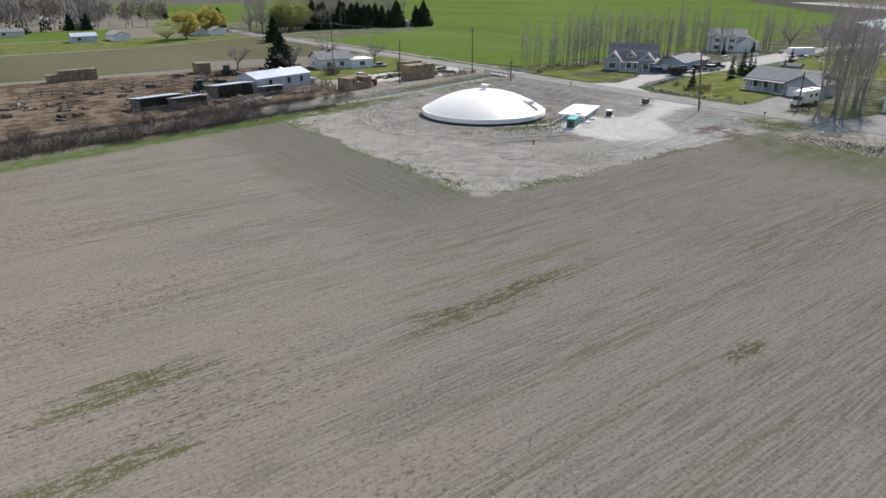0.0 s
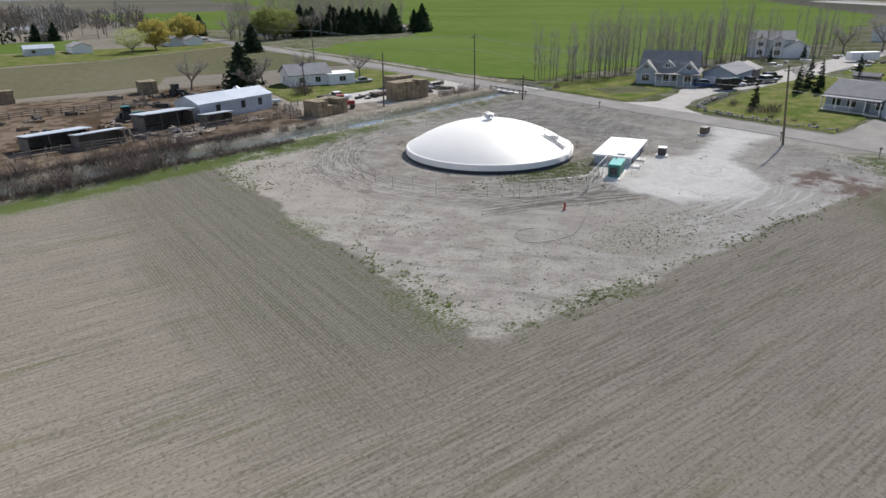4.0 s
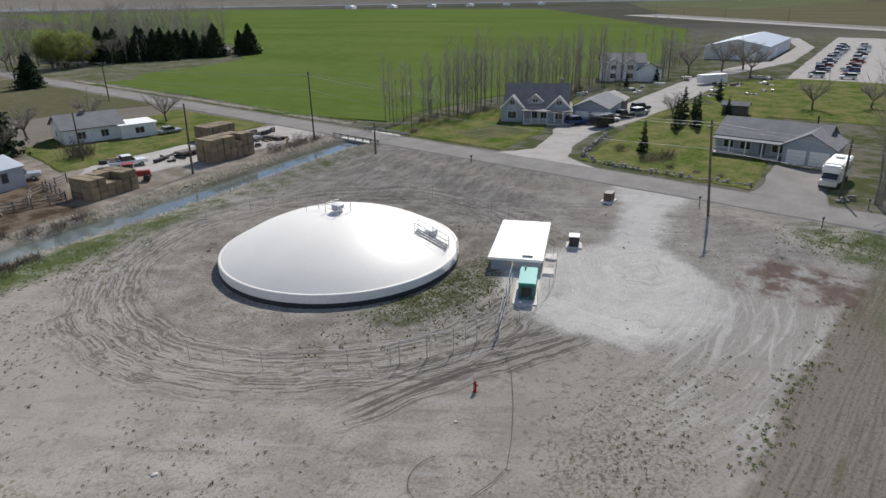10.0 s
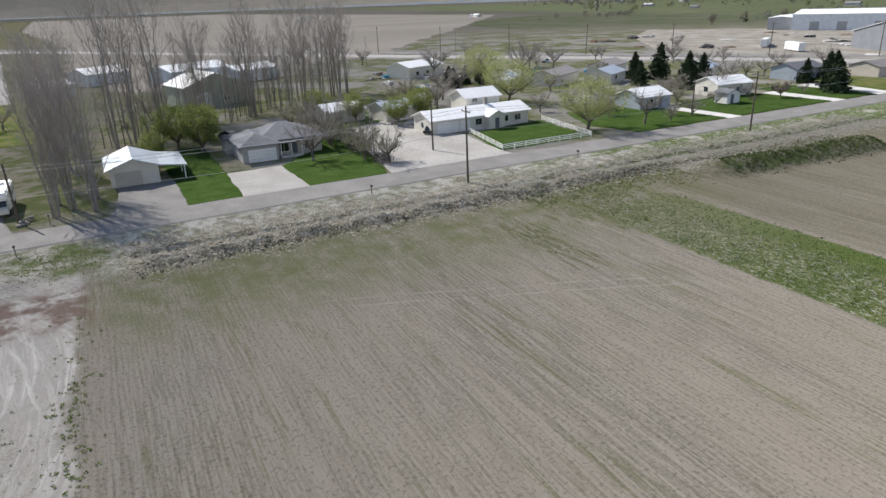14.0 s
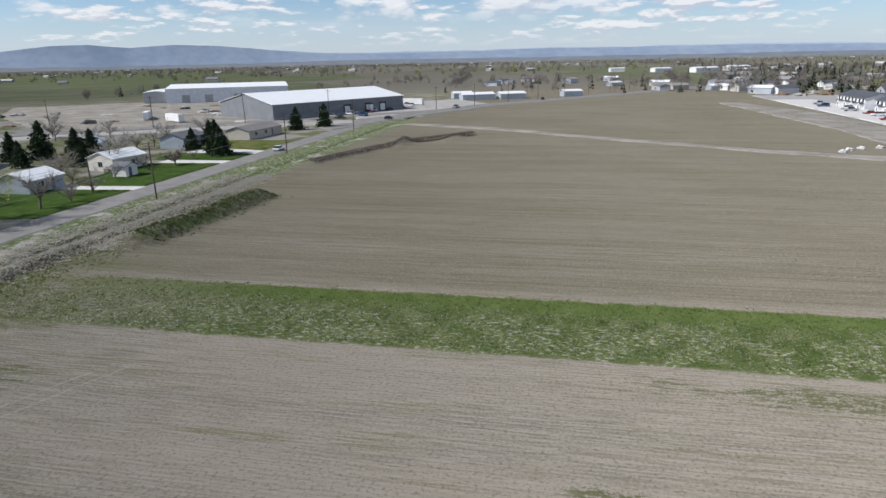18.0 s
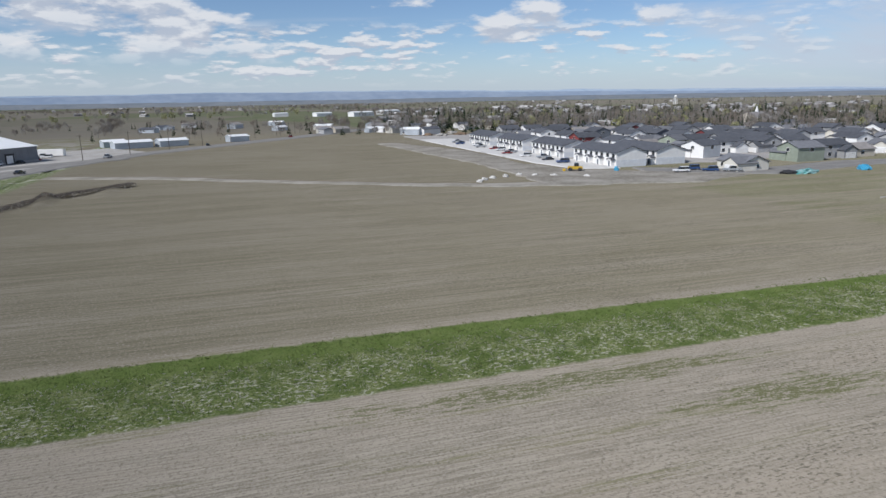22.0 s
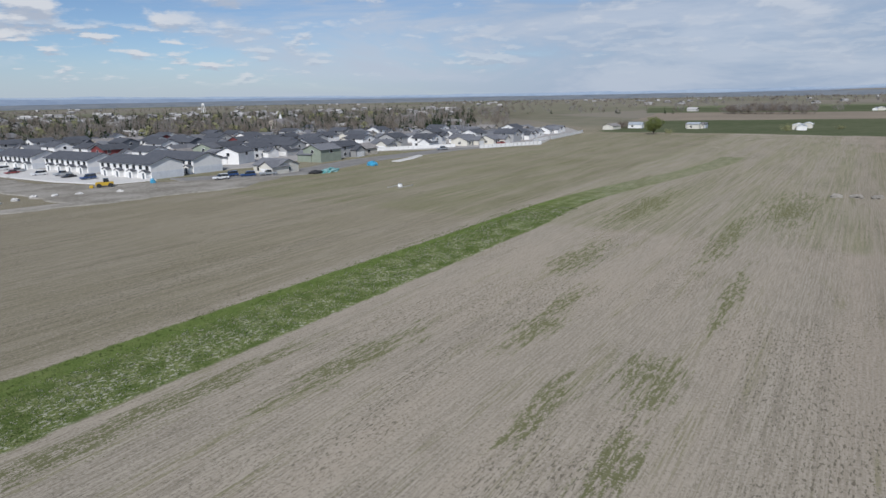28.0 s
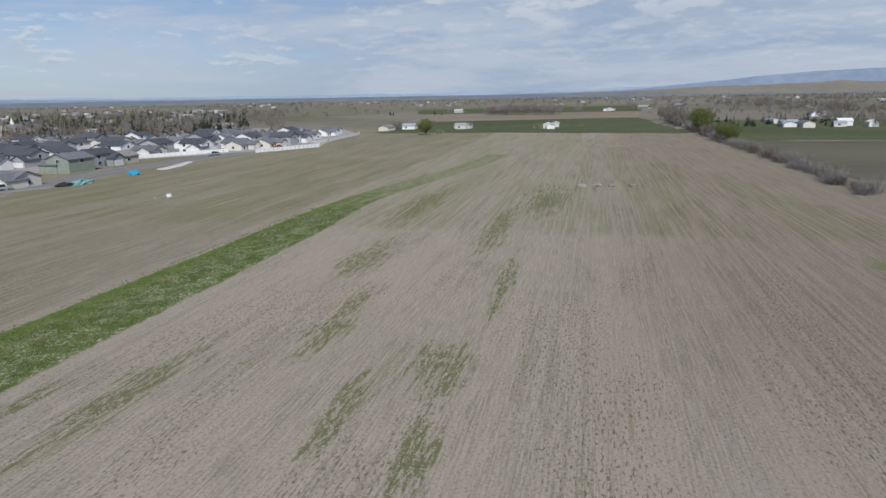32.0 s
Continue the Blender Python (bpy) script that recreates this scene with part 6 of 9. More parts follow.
FIR = [tree("spruce_tree", 73.0, 179.2, 0, 0, conifer_parts(71, 13.5, 0.40, 26, 24, 0.40), "dense dark green spruce behind the barn", "tree", "conifers", ("bark", "needle")),
       tree("spruce_tree", 172, 97, 0, 0, conifer_parts(72, 7.0, 0.20), "narrow dark green spruce in rough grass", "tree", "conifers", ("bark", "needle"))]
FIR[0].scale = (1.0, 1.0, 0.82)
for x, y, s in ((163.5, 95, 0.85), (167.5, 92.6, 0.95), (141.3, 91.8, 0.75), (206, 101, 0.75), (185, 92.2, 0.6), (178, 97, 0.65), (232, 128, 0.7), (236, 133, 0.8), (218, 131, 0.6)):
    spot(FIR[1], x, y, rp.uniform(0, 360), s)
for x, y, s in ((134.5, -107, 0.62), (137.5, -110, 0.66), (134.5, -182, 0.62), (141.5, -172, 0.62), (188, -93.5, 0.6), (182, -97.5, 0.72), (170, -96, 0.66), (163, -87, 0.55), (172, -104, 0.6), (152, -131, 0.55), (176, -84, 0.5), (107, 352 + 90, 0.75),
                (112, 280, 0.8), (117, 292, 0.75), (122, 398, 0.9), (128, 402, 0.85), (150, -118, 0.5), (60, 420, 0.7), (52, 425, 0.7)):
    spot(FIR[0], x, y, rp.uniform(0, 360), s)
for i in range(8):
    spot(FIR[0], 214 + rp.uniform(-8, 5), -42 - i * 2.2, rp.uniform(0, 360), rp.uniform(0.28, 0.4))


def bush(seed, h, n, mat, name, label):
    r = random.Random(seed)
    q = Quads()
    for _ in range(n):
        a = Vector((r.gauss(0, 0.35) * h, r.gauss(0, 0.35) * h, -0.05))
        d = Vector((r.gauss(0, 0.45), r.gauss(0, 0.45), 1)).normalized()
        e = a + d * h * r.uniform(0.45, 1.05)
        q.blade(a, e, 0.022, 0.008, (r.gauss(0, 1), r.gauss(0, 1), 0))
        for _ in range(5):
            s = a.lerp(e, r.uniform(0.3, 1))
            dd = (d + Vector((r.gauss(0, 0.6), r.gauss(0, 0.6), r.gauss(0, 0.3)))).normalized()
            q.blade(s, s + dd * h * r.uniform(0.15, 0.35), 0.014, 0.006, (r.gauss(0, 1), r.gauss(0, 1), 0.3))
    me = bpy.data.meshes.new(name)
    fast_mesh(me, *q.arrays())
    me.materials.append(MAT[mat])
    return q, me


BUSH, BUSH_ME = bush(81, 2.0, 90, "twig_dark", "bush", "")
HEDGE, HEDGE_ME = bush(83, 2.0, 170, "twig_grey", "bush", "")
BUSHG, BUSHG_ME = bush(82, 1.6, 90, "twig_green", "bush", "")


def put_bush(me, x, y, s, label, group=""):
    ob = new("bush", me)
    ob.matrix_world = pose(x, y, float(height(np.array(x), np.array(y))) - 0.03, 0, 0, rng.uniform(0, 360)) @ Matrix.Diagonal((s, s, s * rng.uniform(0.8, 1.2), 1))
    return tagged(ob, label, "bush", group)


for i in range(46):                       # leafless brush on the canal's banks
    x = -34 + i * 2.35 + rp.uniform(-1, 1)
    if 60 < x < 116 and rp.random() < (0.55 if x < 84 else 0.35):
        continue
    put_bush(BUSH_ME, x, float(along(CANAL, x)) + rp.choice((-3.2, 3.4, 4.0)) + rp.uniform(-0.7, 0.7), rp.uniform(0.7, 1.2) * (1.35 if x < 50 else 0.8), "leafless brown brush on the canal bank", "canal brush")
for i in range(62):
    x = -60 + i * 1.7 + rp.uniform(-1, 1)
    if x > 44:
        break
    put_bush(BUSH_ME, x, float(along(CANAL, x)) - 5.0 + rp.uniform(-1.2, 1.2), rp.uniform(0.7, 1.3), "leafless brown brush on the canal bank", "canal brush")
for x, y, s in ((81.5, 165, 1.7), (83, 166, 1.4), (137, 87.5, 1.0), (139.2, 86.6, 0.9), (135.2, 88.8, 0.8), (133.4, 84, 0.5), (133, 80, 0.45), (132.8, 76.5, 0.45), (140, 95, 0.8), (131, 134, 0.8), (104, 141, 1.1), (108, 142, 1.1), (111, 142.5, 1.2), (114, 143, 1.0), (160, 8, 1.0), (156, 11, 0.9), (196, 46, 0.8), (133, 11.5, 0.9), (137, 11, 1.0), (141, 12, 1.0), (146, 11.5, 1.0)):
    put_bush(BUSH_ME, x, y, s, "leafless brown shrub in the yard")
for x, y, s in [(140 + 7 * k + rp.uniform(-2, 2), 140.5 - 0.5 * k + rp.uniform(-2, 2), rp.uniform(0.6, 1.0)) for k in range(14)] + [(141, -64, 0.8), (147, -79, 1.0), (139, -83, 0.7), (153, -100, 1.0), (145, -124, 0.9), (158, -64, 1.1), (164, -75, 1.0)]:
    put_bush(BUSH_ME if rp.random() < 0.6 else BUSHG_ME, x, y, s, "leafless brown shrub in the yard")
for i in range(100):                      # hedge at the field's west side
    t = i / 99
    x = -122 - 440 * t ** 1.15 + rp.uniform(-1.5, 1.5)
    put_bush(HEDGE_ME if rp.random() < 0.7 else BUSH_ME, x, 112.5 + rp.uniform(-2, 2), rp.uniform(1.0, 1.9) * (1.0 + 0.6 * t), "leafless brown hedge along the field ditch", "field hedge")
for x, y, s in ((-372, -50, 2.2), (-428, -96, 3.0), (-434, -90, 2.6), (-440, -84, 2.6), (-418, 12, 2.5), (-440, 40, 1.8), (-330, 113, 4.0), (-338, 115, 3.8), (-346, 112, 3.6)):
    put_bush(BUSHG_ME if s < 3 else BUSH_ME, x, y, s, "big grey-green field shrub")


def weeds(name, label, mat, places, h0, h1, seed, w=0.03, lean=0.5):
    """Many small tufts joined into one mass."""
    r = np.random.RandomState(seed)
    p = np.repeat(np.array(places, np.float64), 5, 0)
    n = len(p)
    z = height(p[:, 0], p[:, 1])
    a = np.stack([p[:, 0] + r.normal(0, 0.15, n), p[:, 1] + r.normal(0, 0.15, n), z - 0.04], 1)
    b = a + np.stack([r.normal(0, lean, n), r.normal(0, lean, n), np.ones(n)], 1) * r.uniform(h0, h1, n)[:, None]
    s = np.stack([r.normal(0, 1, n), r.normal(0, 1, n), np.full(n, 0.2)], 1)
    s = s / np.linalg.norm(s, axis=1)[:, None] * (w * r.uniform(0.7, 1.6, n))[:, None]
    co = np.stack([a - s, a + s, b + s * 0.3, b - s * 0.3], 1).reshape(-1, 3)
    me = bpy.data.meshes.new(name)
    fast_mesh(me, co, np.arange(4 * n).reshape(-1, 4))
    me.materials.append(MAT[mat])
    return tagged(new(name, me), label, "weeds", kind="stuff")


def canal_side(r):
    x = r.uniform(-50, 117)
    return x, float(along(CANAL, x)) + r.choice((4.3, 4.6, -3.2)) + r.gauss(0, 0.6)


def scatter(n, f, seed):
    r = random.Random(seed)
    return [f(r) for _ in range(n)]


weeds("dry_weeds", "tangled pale dead weeds on the roadside bank", "dry_weed", scatter(15000, lambda r: (108.6 + r.gauss(0, 1.9) + (r.random() < 0.3) * 5, r.uniform(-80, 51)), 1), 0.06, 0.24, 1, 0.08, 1.4)
weeds("dark_weeds", "dark stalks in the ditch", "twig_dark", scatter(550, lambda r: (106.3 + r.gauss(0, 0.7) + (r.random() < 0.4) * 4.6, r.uniform(-60, 50)), 2), 0.12, 0.40, 2, 0.06)
weeds("green_weeds", "low green weeds along the bank", "green_weed", scatter(3000, lambda r: (r.gauss(104.0, 2.4), r.uniform(-60, 5)), 3), 0.05, 0.16, 3, 0.08)
weeds("green_weeds", "fresh green weeds at the corner by the road", "green_weed", scatter(600, lambda r: (r.gauss(113.5, 2.6), r.gauss(56.0, 3.4)), 31), 0.05, 0.15, 31, 0.05, 1.0)
weeds("canal_weeds", "pale dead reeds on the canal bank", "dry_weed", scatter(3000, lambda r: canal_side(r), 4), 0.15, 0.5, 4, 0.05)


def clumps(name, label, mat, places, size, seed):
    """Low rosettes of leaves, each a rounded tuft, joined into one mass."""
    r = np.random.RandomState(seed)
    k = 12
    p = np.repeat(np.array(places, np.float64), k, 0) + np.repeat(r.normal(0, 0.05, (len(places), 2)), k, 0)
    n = len(p)
    sz = np.repeat(r.uniform(0.3, 1.05, n // k) * size, k)
    az = r.uniform(0, 6.283, n)
    d = np.stack([np.cos(az), np.sin(az), r.uniform(0.15, 0.9, n)], 1) * sz[:, None]
    a = np.stack([p[:, 0], p[:, 1], height(p[:, 0], p[:, 1]) - 0.03], 1) + d * 0.15
    w = np.stack([-np.sin(az), np.cos(az), np.zeros(n)], 1) * (sz * 0.28)[:, None]
    co = np.stack([a - w * 0.5, a + w * 0.5, a + d + w, a + d - w], 1).reshape(-1, 3)
    me = bpy.data.meshes.new(name)
    fast_mesh(me, co, np.arange(4 * n).reshape(-1, 4))
    me.materials.append(MAT[mat])
    return tagged(new(name, me), label, "weeds", kind="stuff")


def patchy(n, x0, x1, y0, y1, seed, wide=0.09, cut=0.05):
    """Places in uneven patches inside a stretch."""
    r, out = random.Random(seed), []
    while len(out) < n:
        x, y = r.uniform(x0, x1), r.uniform(y0, y1)
        if noise.noise(Vector((x * wide, y * wide, seed))) + 0.35 * noise.noise(Vector((x * 0.5, y * 0.5, seed))) > cut:
            out.append((x, y))
    return out


def off_tank(ps, r0=12.6):
    return [q for q in ps if math.hypot(q[0] - TANK[0], q[1] - TANK[1]) > r0 and not (85 < q[0] < 100 and 76 < q[1] < 90) and math.hypot(q[0] - 90, q[1] - 71) > 10]


weeds("pad_weeds", "scattered dark weeds on the dirt pad", "green_weed", off_tank(scatter(1300, lambda r: (r.gauss(83, 7.0), r.gauss(83.0, 3.4)), 5)), 0.05, 0.16, 5, 0.07)
clumps("pad_weeds", "dark green weed tufts beside the reservoir", "pad_weed", off_tank(patchy(420, 70, 98, 78, 110, 41, 0.12, 0.1)), 0.15, 41)
clumps("pad_weeds", "dark weed tufts along the pad's field edge", "pad_weed", patchy(700, 47, 58, 58, 112, 42, 0.12, 0.0), 0.10, 42)
clumps("pad_weeds", "dark weed tufts in front of the pad", "pad_weed", patchy(420, 48, 88, 55.5, 68, 43, 0.12, 0.0), 0.095, 43)
clumps("pad_weeds", "green weed tufts near the canal bank", "green_weed", [(x, y + x * 0.2) for x, y in patchy(1000, 44, 70, 96, 108, 44, 0.12, 0.0)], 0.12, 44)
clumps("pad_weeds", "green weeds on the pad's corner", "green_weed", scatter(420, lambda r: (46.6 + r.gauss(0, 0.9), r.choice((r.uniform(60, 76), r.uniform(98, 112)))), 45), 0.15, 45)
clumps("pad_weeds", "green weeds along the pad's front edge", "green_weed", scatter(420, lambda r: (r.choice((r.gauss(57, 3.5), r.gauss(80, 6.0), r.uniform(48, 100))), 55.2 + r.gauss(0, 0.7)), 49), 0.14, 49)
clumps("pad_weeds", "olive weed tufts in front of the turnaround", "pad_weed", scatter(420, lambda r: (r.gauss(73, 6.0), r.gauss(60.5, 2.4)), 50), 0.10, 50)
clumps("pad_weeds", "few weed tufts on open dirt", "pad_weed", off_tank(patchy(260, 55, 118, 58, 125, 46)), 0.09, 46)
clumps("field_weeds", "dark tufts among the drilled rows", "pad_weed", patchy(2400, -70, 44, 6, 60, 47, 0.07, 0.0), 0.075, 47)
clumps("strip_grass", "thick green clumps in the grass strip", "strip_leaf", scatter(3000, lambda r: (r.uniform(-90, 97), r.uniform(-12.3, 0.6)), 48), 0.13, 48)
weeds("strip_grass", "rank green grass strip with pale dead tufts", "dry_weed", scatter(3800, lambda r: (r.uniform(-90, 101), r.uniform(-9.5, 0.0)), 8), 0.05, 0.13, 8, 0.06)
weeds("strip_grass", "rank green grass strip with pale dead tufts", "green_weed", scatter(6000, lambda r: (r.uniform(-90, 101), r.uniform(-12.8, 0.4)), 9), 0.05, 0.13, 9, 0.07)
weeds("bank_weeds", "rank dark green weeds on the spoil bank", "rank_weed", scatter(900, lambda r: (lambda y: (97.3 + (y + 57) * 0.087 + r.gauss(0, 1.7), y))(r.uniform(-59, -26)), 10), 0.10, 0.34, 10, 0.07)
weeds("dry_weeds", "pale dead grass on top of the spoil bank", "dry_weed", scatter(2200, lambda r: (lambda y: (101.2 + (y + 57) * 0.087 + r.gauss(0, 1.2), y))(r.uniform(-54, -22)), 11), 0.1, 0.3, 11, 0.06)
def ridge_place(r):
    q = r.random()
    x, y = (104 - 13 * q * 2, -97 - 39 * q * 2) if q < 0.5 else (91 - 17 * (q * 2 - 1), -136 - 22 * (q * 2 - 1))
    return x + r.gauss(0, 0.8), y + r.gauss(0, 0.8)


weeds("dark_weeds", "dark tangled stalks and clods on the field bank", "twig_wood", scatter(2200, ridge_place, 16), 0.12, 0.5, 16, 0.08)
weeds("dry_weeds", "pale dead grass on the field bank", "dry_weed", scatter(900, ridge_place, 17), 0.1, 0.35, 17, 0.07)
weeds("dry_weeds", "pale dead grass between the road and the wheat", "dry_weed", scatter(5000, lambda r: (129.6 + abs(r.gauss(0, 1.2)), r.uniform(151, 290)), 12), 0.12, 0.45, 12, 0.07)
weeds("dark_weeds", "brown brush in the ditch beside the wheat", "twig_wood", scatter(1800, lambda r: (131.2 + r.gauss(0, 0.6), r.uniform(151, 290)), 13), 0.15, 0.5, 13, 0.07)


def brush_place(r):
    x = r.uniform(-60, 60)
    side = r.choice((-1, 1, 1))
    return x, float(along(CANAL, x)) + side * (4.4 + abs(r.gauss(0, 0.9)))


weeds("canal_brush", "dense dark leafless brush along both canal banks", "twig_dark", scatter(7000, brush_place, 14), 0.25, 0.85, 14, 0.022)
weeds("canal_brush", "grey-brown dead stems along both canal banks", "twig_wood", scatter(3500, brush_place, 15), 0.2, 0.7, 15, 0.022)

# ---- buildings ----
def frame_of(side, x0, x1, y0, y1):
    """Where a wall's face lies: a start, a way along it, and its outward way."""
    return {"front": ((x0, y0), (1, 0), (0, -1)), "back": ((x1, y1), (-1, 0), (0, 1)), "left": ((x0, y1), (0, -1), (-1, 0)), "right": ((x1, y0), (0, 1), (1, 0))}[side]


def slab(bm, side, b, s0, s1, z0, z1, out0, out1):
    (px, py), (ax, ay), (nx, ny) = frame_of(side, *b)
    xs = [px + ax * s + nx * o for s in (s0, s1) for o in (out0, out1)]
    ys = [py + ay * s + ny * o for s in (s0, s1) for o in (out0, out1)]
    box(bm, min(xs), max(xs), min(ys), max(ys), z0, z1)


def window(t, side, b, s, z, w, h, trim="white"):
    bm = bmesh.new()
    slab(bm, side, b, s - w / 2 - 0.09, s + w / 2 + 0.09, z - 0.09, z + h + 0.09, 0, 0.05)
    wnd = part("window", bm, trim, t)
    bm = bmesh.new()
    slab(bm, side, b, s - w / 2, s - 0.03, z, z + h, 0.05, 0.07)
    slab(bm, side, b, s + 0.03, s + w / 2, z, z + h, 0.05, 0.07)
    part("pane", bm, "glass", wnd)


def garage_door(t, side, b, s, w, h=2.15, mat="white"):
    bm = bmesh.new()
    for k in range(4):
        slab(bm, side, b, s - w / 2, s + w / 2, 0.05 + k * h / 4, 0.05 + (k + 1) * h / 4 - 0.04, 0, 0.05)
    part("garage_door", bm, mat, t)


def door(t, side, b, s, z=0.15, mat="siding_dark"):
    bm = bmesh.new()
    slab(bm, side, b, s - 0.46, s + 0.46, z, z + 2.05, 0, 0.05)
    part("door", bm, mat, t)


def block(t, b, h, wall, roof, axis="x", pitch=0.42, over=0.45, z0=-0.2, kind="gable", wall_name="wall", hip=0.0):
    """A wing with its walls and a gable, hip or mono roof whose ridge runs along axis."""
    x0, x1, y0, y1 = b
    span = (y1 - y0) if axis == "x" else (x1 - x0)
    mid = (y0 + y1) / 2 if axis == "x" else (x0 + x1) / 2
    lo, hi = (y0, y1) if axis == "x" else (x0, x1)
    a, c = (x0, x1) if axis == "x" else (y0, y1)
    rise = span / 2 * pitch
    bm = bmesh.new()
    if kind == "gable":
        prism(bm, [(lo, z0), (hi, z0), (hi, h), (mid, h + rise), (lo, h)], axis, a, c)
    else:
        box(bm, x0, x1, y0, y1, z0, h)
    part(wall_name, bm, wall, t)
    e, th = over, 0.16
    drop = e * pitch
    bm = bmesh.new()
    if kind == "gable":
        prism(bm, [(lo - e, h - drop + 0.02), (mid, h + rise + 0.02), (hi + e, h - drop + 0.02), (hi + e, h - drop + 0.02 + th), (mid, h + rise + 0.02 + th), (lo - e, h - drop + 0.02 + th)], axis, a - e, c + e)
    elif kind == "hip":
        o = [(x0 - e, y0 - e), (x1 + e, y0 - e), (x1 + e, y1 + e), (x0 - e, y1 + e)]
        lower = [bm.verts.new((x, y, h - 0.02)) for x, y in o]
        upper = [bm.verts.new((x, y, h + 0.12)) for x, y in o]
        k = (span / 2 + e)
        if axis == "x":
            r = [bm.verts.new((x0 - e + k, mid, h + rise + 0.12)), bm.verts.new((x1 + e - k, mid, h + rise + 0.12))]
            fs = [(upper[0], upper[1], r[1], r[0]), (upper[1], upper[2], r[1]), (upper[2], upper[3], r[0], r[1]), (upper[3], upper[0], r[0])]
        else:
            r = [bm.verts.new((mid, y0 - e + k, h + rise + 0.12)), bm.verts.new((mid, y1 + e - k, h + rise + 0.12))]
            fs = [(upper[0], upper[1], r[0]), (upper[1], upper[2], r[1], r[0]), (upper[2], upper[3], r[1]), (upper[3], upper[0], r[0], r[1])]
        for f in fs:
            bm.faces.new(f)
        for i in range(4):
            bm.faces.new((lower[i], lower[(i + 1) % 4], upper[(i + 1) % 4], upper[i]))
        bm.faces.new(lower[::-1])
    else:
        prism(bm, [(lo - e, h + 0.02), (hi + e, h + 0.02 + rise), (hi + e, h + 0.2 + rise), (lo - e, h + 0.2)], axis, a - e, c + e)
    part("roof", bm, roof, t)


def porch(t, b, side, s0, s1, deep, h, roof="shingle_grey", n=4, rail=True):
    (px, py), (ax, ay), (nx, ny) = frame_of(side, *b)
    bm = bmesh.new()
    slab(bm, side, b, s0, s1, 0.0, 0.28, 0, deep)
    part("porch_floor", bm, "concrete", t)
    bm = bmesh.new()
    slab(bm, side, b, s0 - 0.2, s1 + 0.2, h, h + 0.16, 0.02, deep + 0.3)
    part("porch_roof", bm, roof, t)
    for i in range(n):
        s = s0 + 0.1 + (s1 - s0 - 0.2) * i / (n - 1)
        bm = bmesh.new()
        slab(bm, side, b, s - 0.08, s + 0.08, 0.28, h, deep - 0.2, deep - 0.04)
        part("column", bm, "white", t)
    if rail:
        bm = bmesh.new()
        slab(bm, side, b, s0, s1 * 0.55 + s0 * 0.45, 1.1, 1.18, deep - 0.15, deep - 0.08)
        k = s0
        while k < s1 * 0.55 + s0 * 0.45:
            slab(bm, side, b, k, k + 0.05, 0.28, 1.1, deep - 0.14, deep - 0.09)
            k += 0.3
        part("railing", bm, "white", t)


def chimney(t, x, y, z0, z1, mat="stone"):
    bm = bmesh.new()
    box(bm, x - 0.35, x + 0.35, y - 0.35, y + 0.35, z0, z1, 0.02)
    part("chimney", bm, mat, t)


def grey_house():
    t = thing("house", 151.5, 74, 0, -90, "grey-blue ranch house with a white porch and double garage", "house")
    b = (-9, 6.5, -1.6, 8.5)
    block(t, b, 2.8, "siding_blue", "shingle_grey", "x", 0.42)
    g = (1.7, 8.6, -4.0, 4.0)
    block(t, g, 2.8, "siding_blue", "shingle_grey", "y", 0.55, wall_name="garage_wall")
    garage_door(t, "front", g, 1.9, 2.6), garage_door(t, "front", g, 5.0, 2.6)
    porch(t, b, "front", 0.2, 10.2, 2.2, 2.5, n=5)
    for s in (2.0, 4.6, 9.4):
        window(t, "front", b, s, 0.9, 1.5, 1.3)
    door(t, "front", b, 7.2)
    window(t, "left", b, 3, 0.9, 1.4, 1.3), window(t, "left", b, 7, 0.9, 1.4, 1.3)
    bm = bmesh.new()
    rod(bm, (4, 5.5, 3), (4, 5.5, 6), 0.12, n=8)
    part("vent_pipe", bm, "black", t)


def carport_house():
    t = thing("house", 147.2, 45.6, 0, -90, "cream bungalow with pale roof and an open carport", "house")
    b = (-5.0, 1.6, -4.5, 5)
    block(t, b, 2.7, "siding_cream", "metal_roof", "y", 0.36, 0.6)
    bm = bmesh.new()
    prism(bm, [(1.6, 2.62), (5.6, 2.1), (5.6, 2.28), (1.6, 2.8)], "y", -5.0, 5.4)
    part("carport_roof", bm, "metal_roof", t)
    for y in (-4.6, 0, 4.8):
        bm = bmesh.new()
        box(bm, 5.1, 5.25, y - 0.08, y + 0.08, -0.1, 2.12)
        part("carport_post", bm, "white", t)
    garage_door(t, "front", b, 2.4, 3.6, mat="siding_tan")
    window(t, "left", b, 4, 0.9, 1.4, 1.2), window(t, "right", b, 4, 0.9, 1.4, 1.2)


def hip_house():
    t = thing("house", 152.5, 24.5, 0, -90, "grey stone-fronted house with hipped roofs and garage", "house")
    b = (-3.5, 7.5, -3.8, 6)
    block(t, b, 2.8, "siding_tan", "shingle_grey", "x", 0.45, 0.5, kind="hip")
    g = (-6.5, -0.6, -6.0, 4.5)
    block(t, g, 2.7, "siding_grey", "shingle_grey", "y", 0.5, 0.5, kind="hip", wall_name="garage_wall")
    garage_door(t, "front", g, 3.2, 4.6)
    porch(t, b, "front", 3.4, 7.2, 1.6, 2.5, n=3, rail=False)
    for s in (4.4, 8.8):
        window(t, "front", b, s, 0.8, 1.6, 1.4)
    door(t, "front", b, 6.2)
    window(t, "right", b, 3, 0.9, 1.4, 1.2), window(t, "right", b, 7, 0.9, 1.4, 1.2)
    h = (-7.5, -4.5, 3.0, 8.0)
    block(t, h, 2.6, "siding_grey", "shingle_dark", "x", 0.4, 0.4, kind="hip", wall_name="rear_wall")


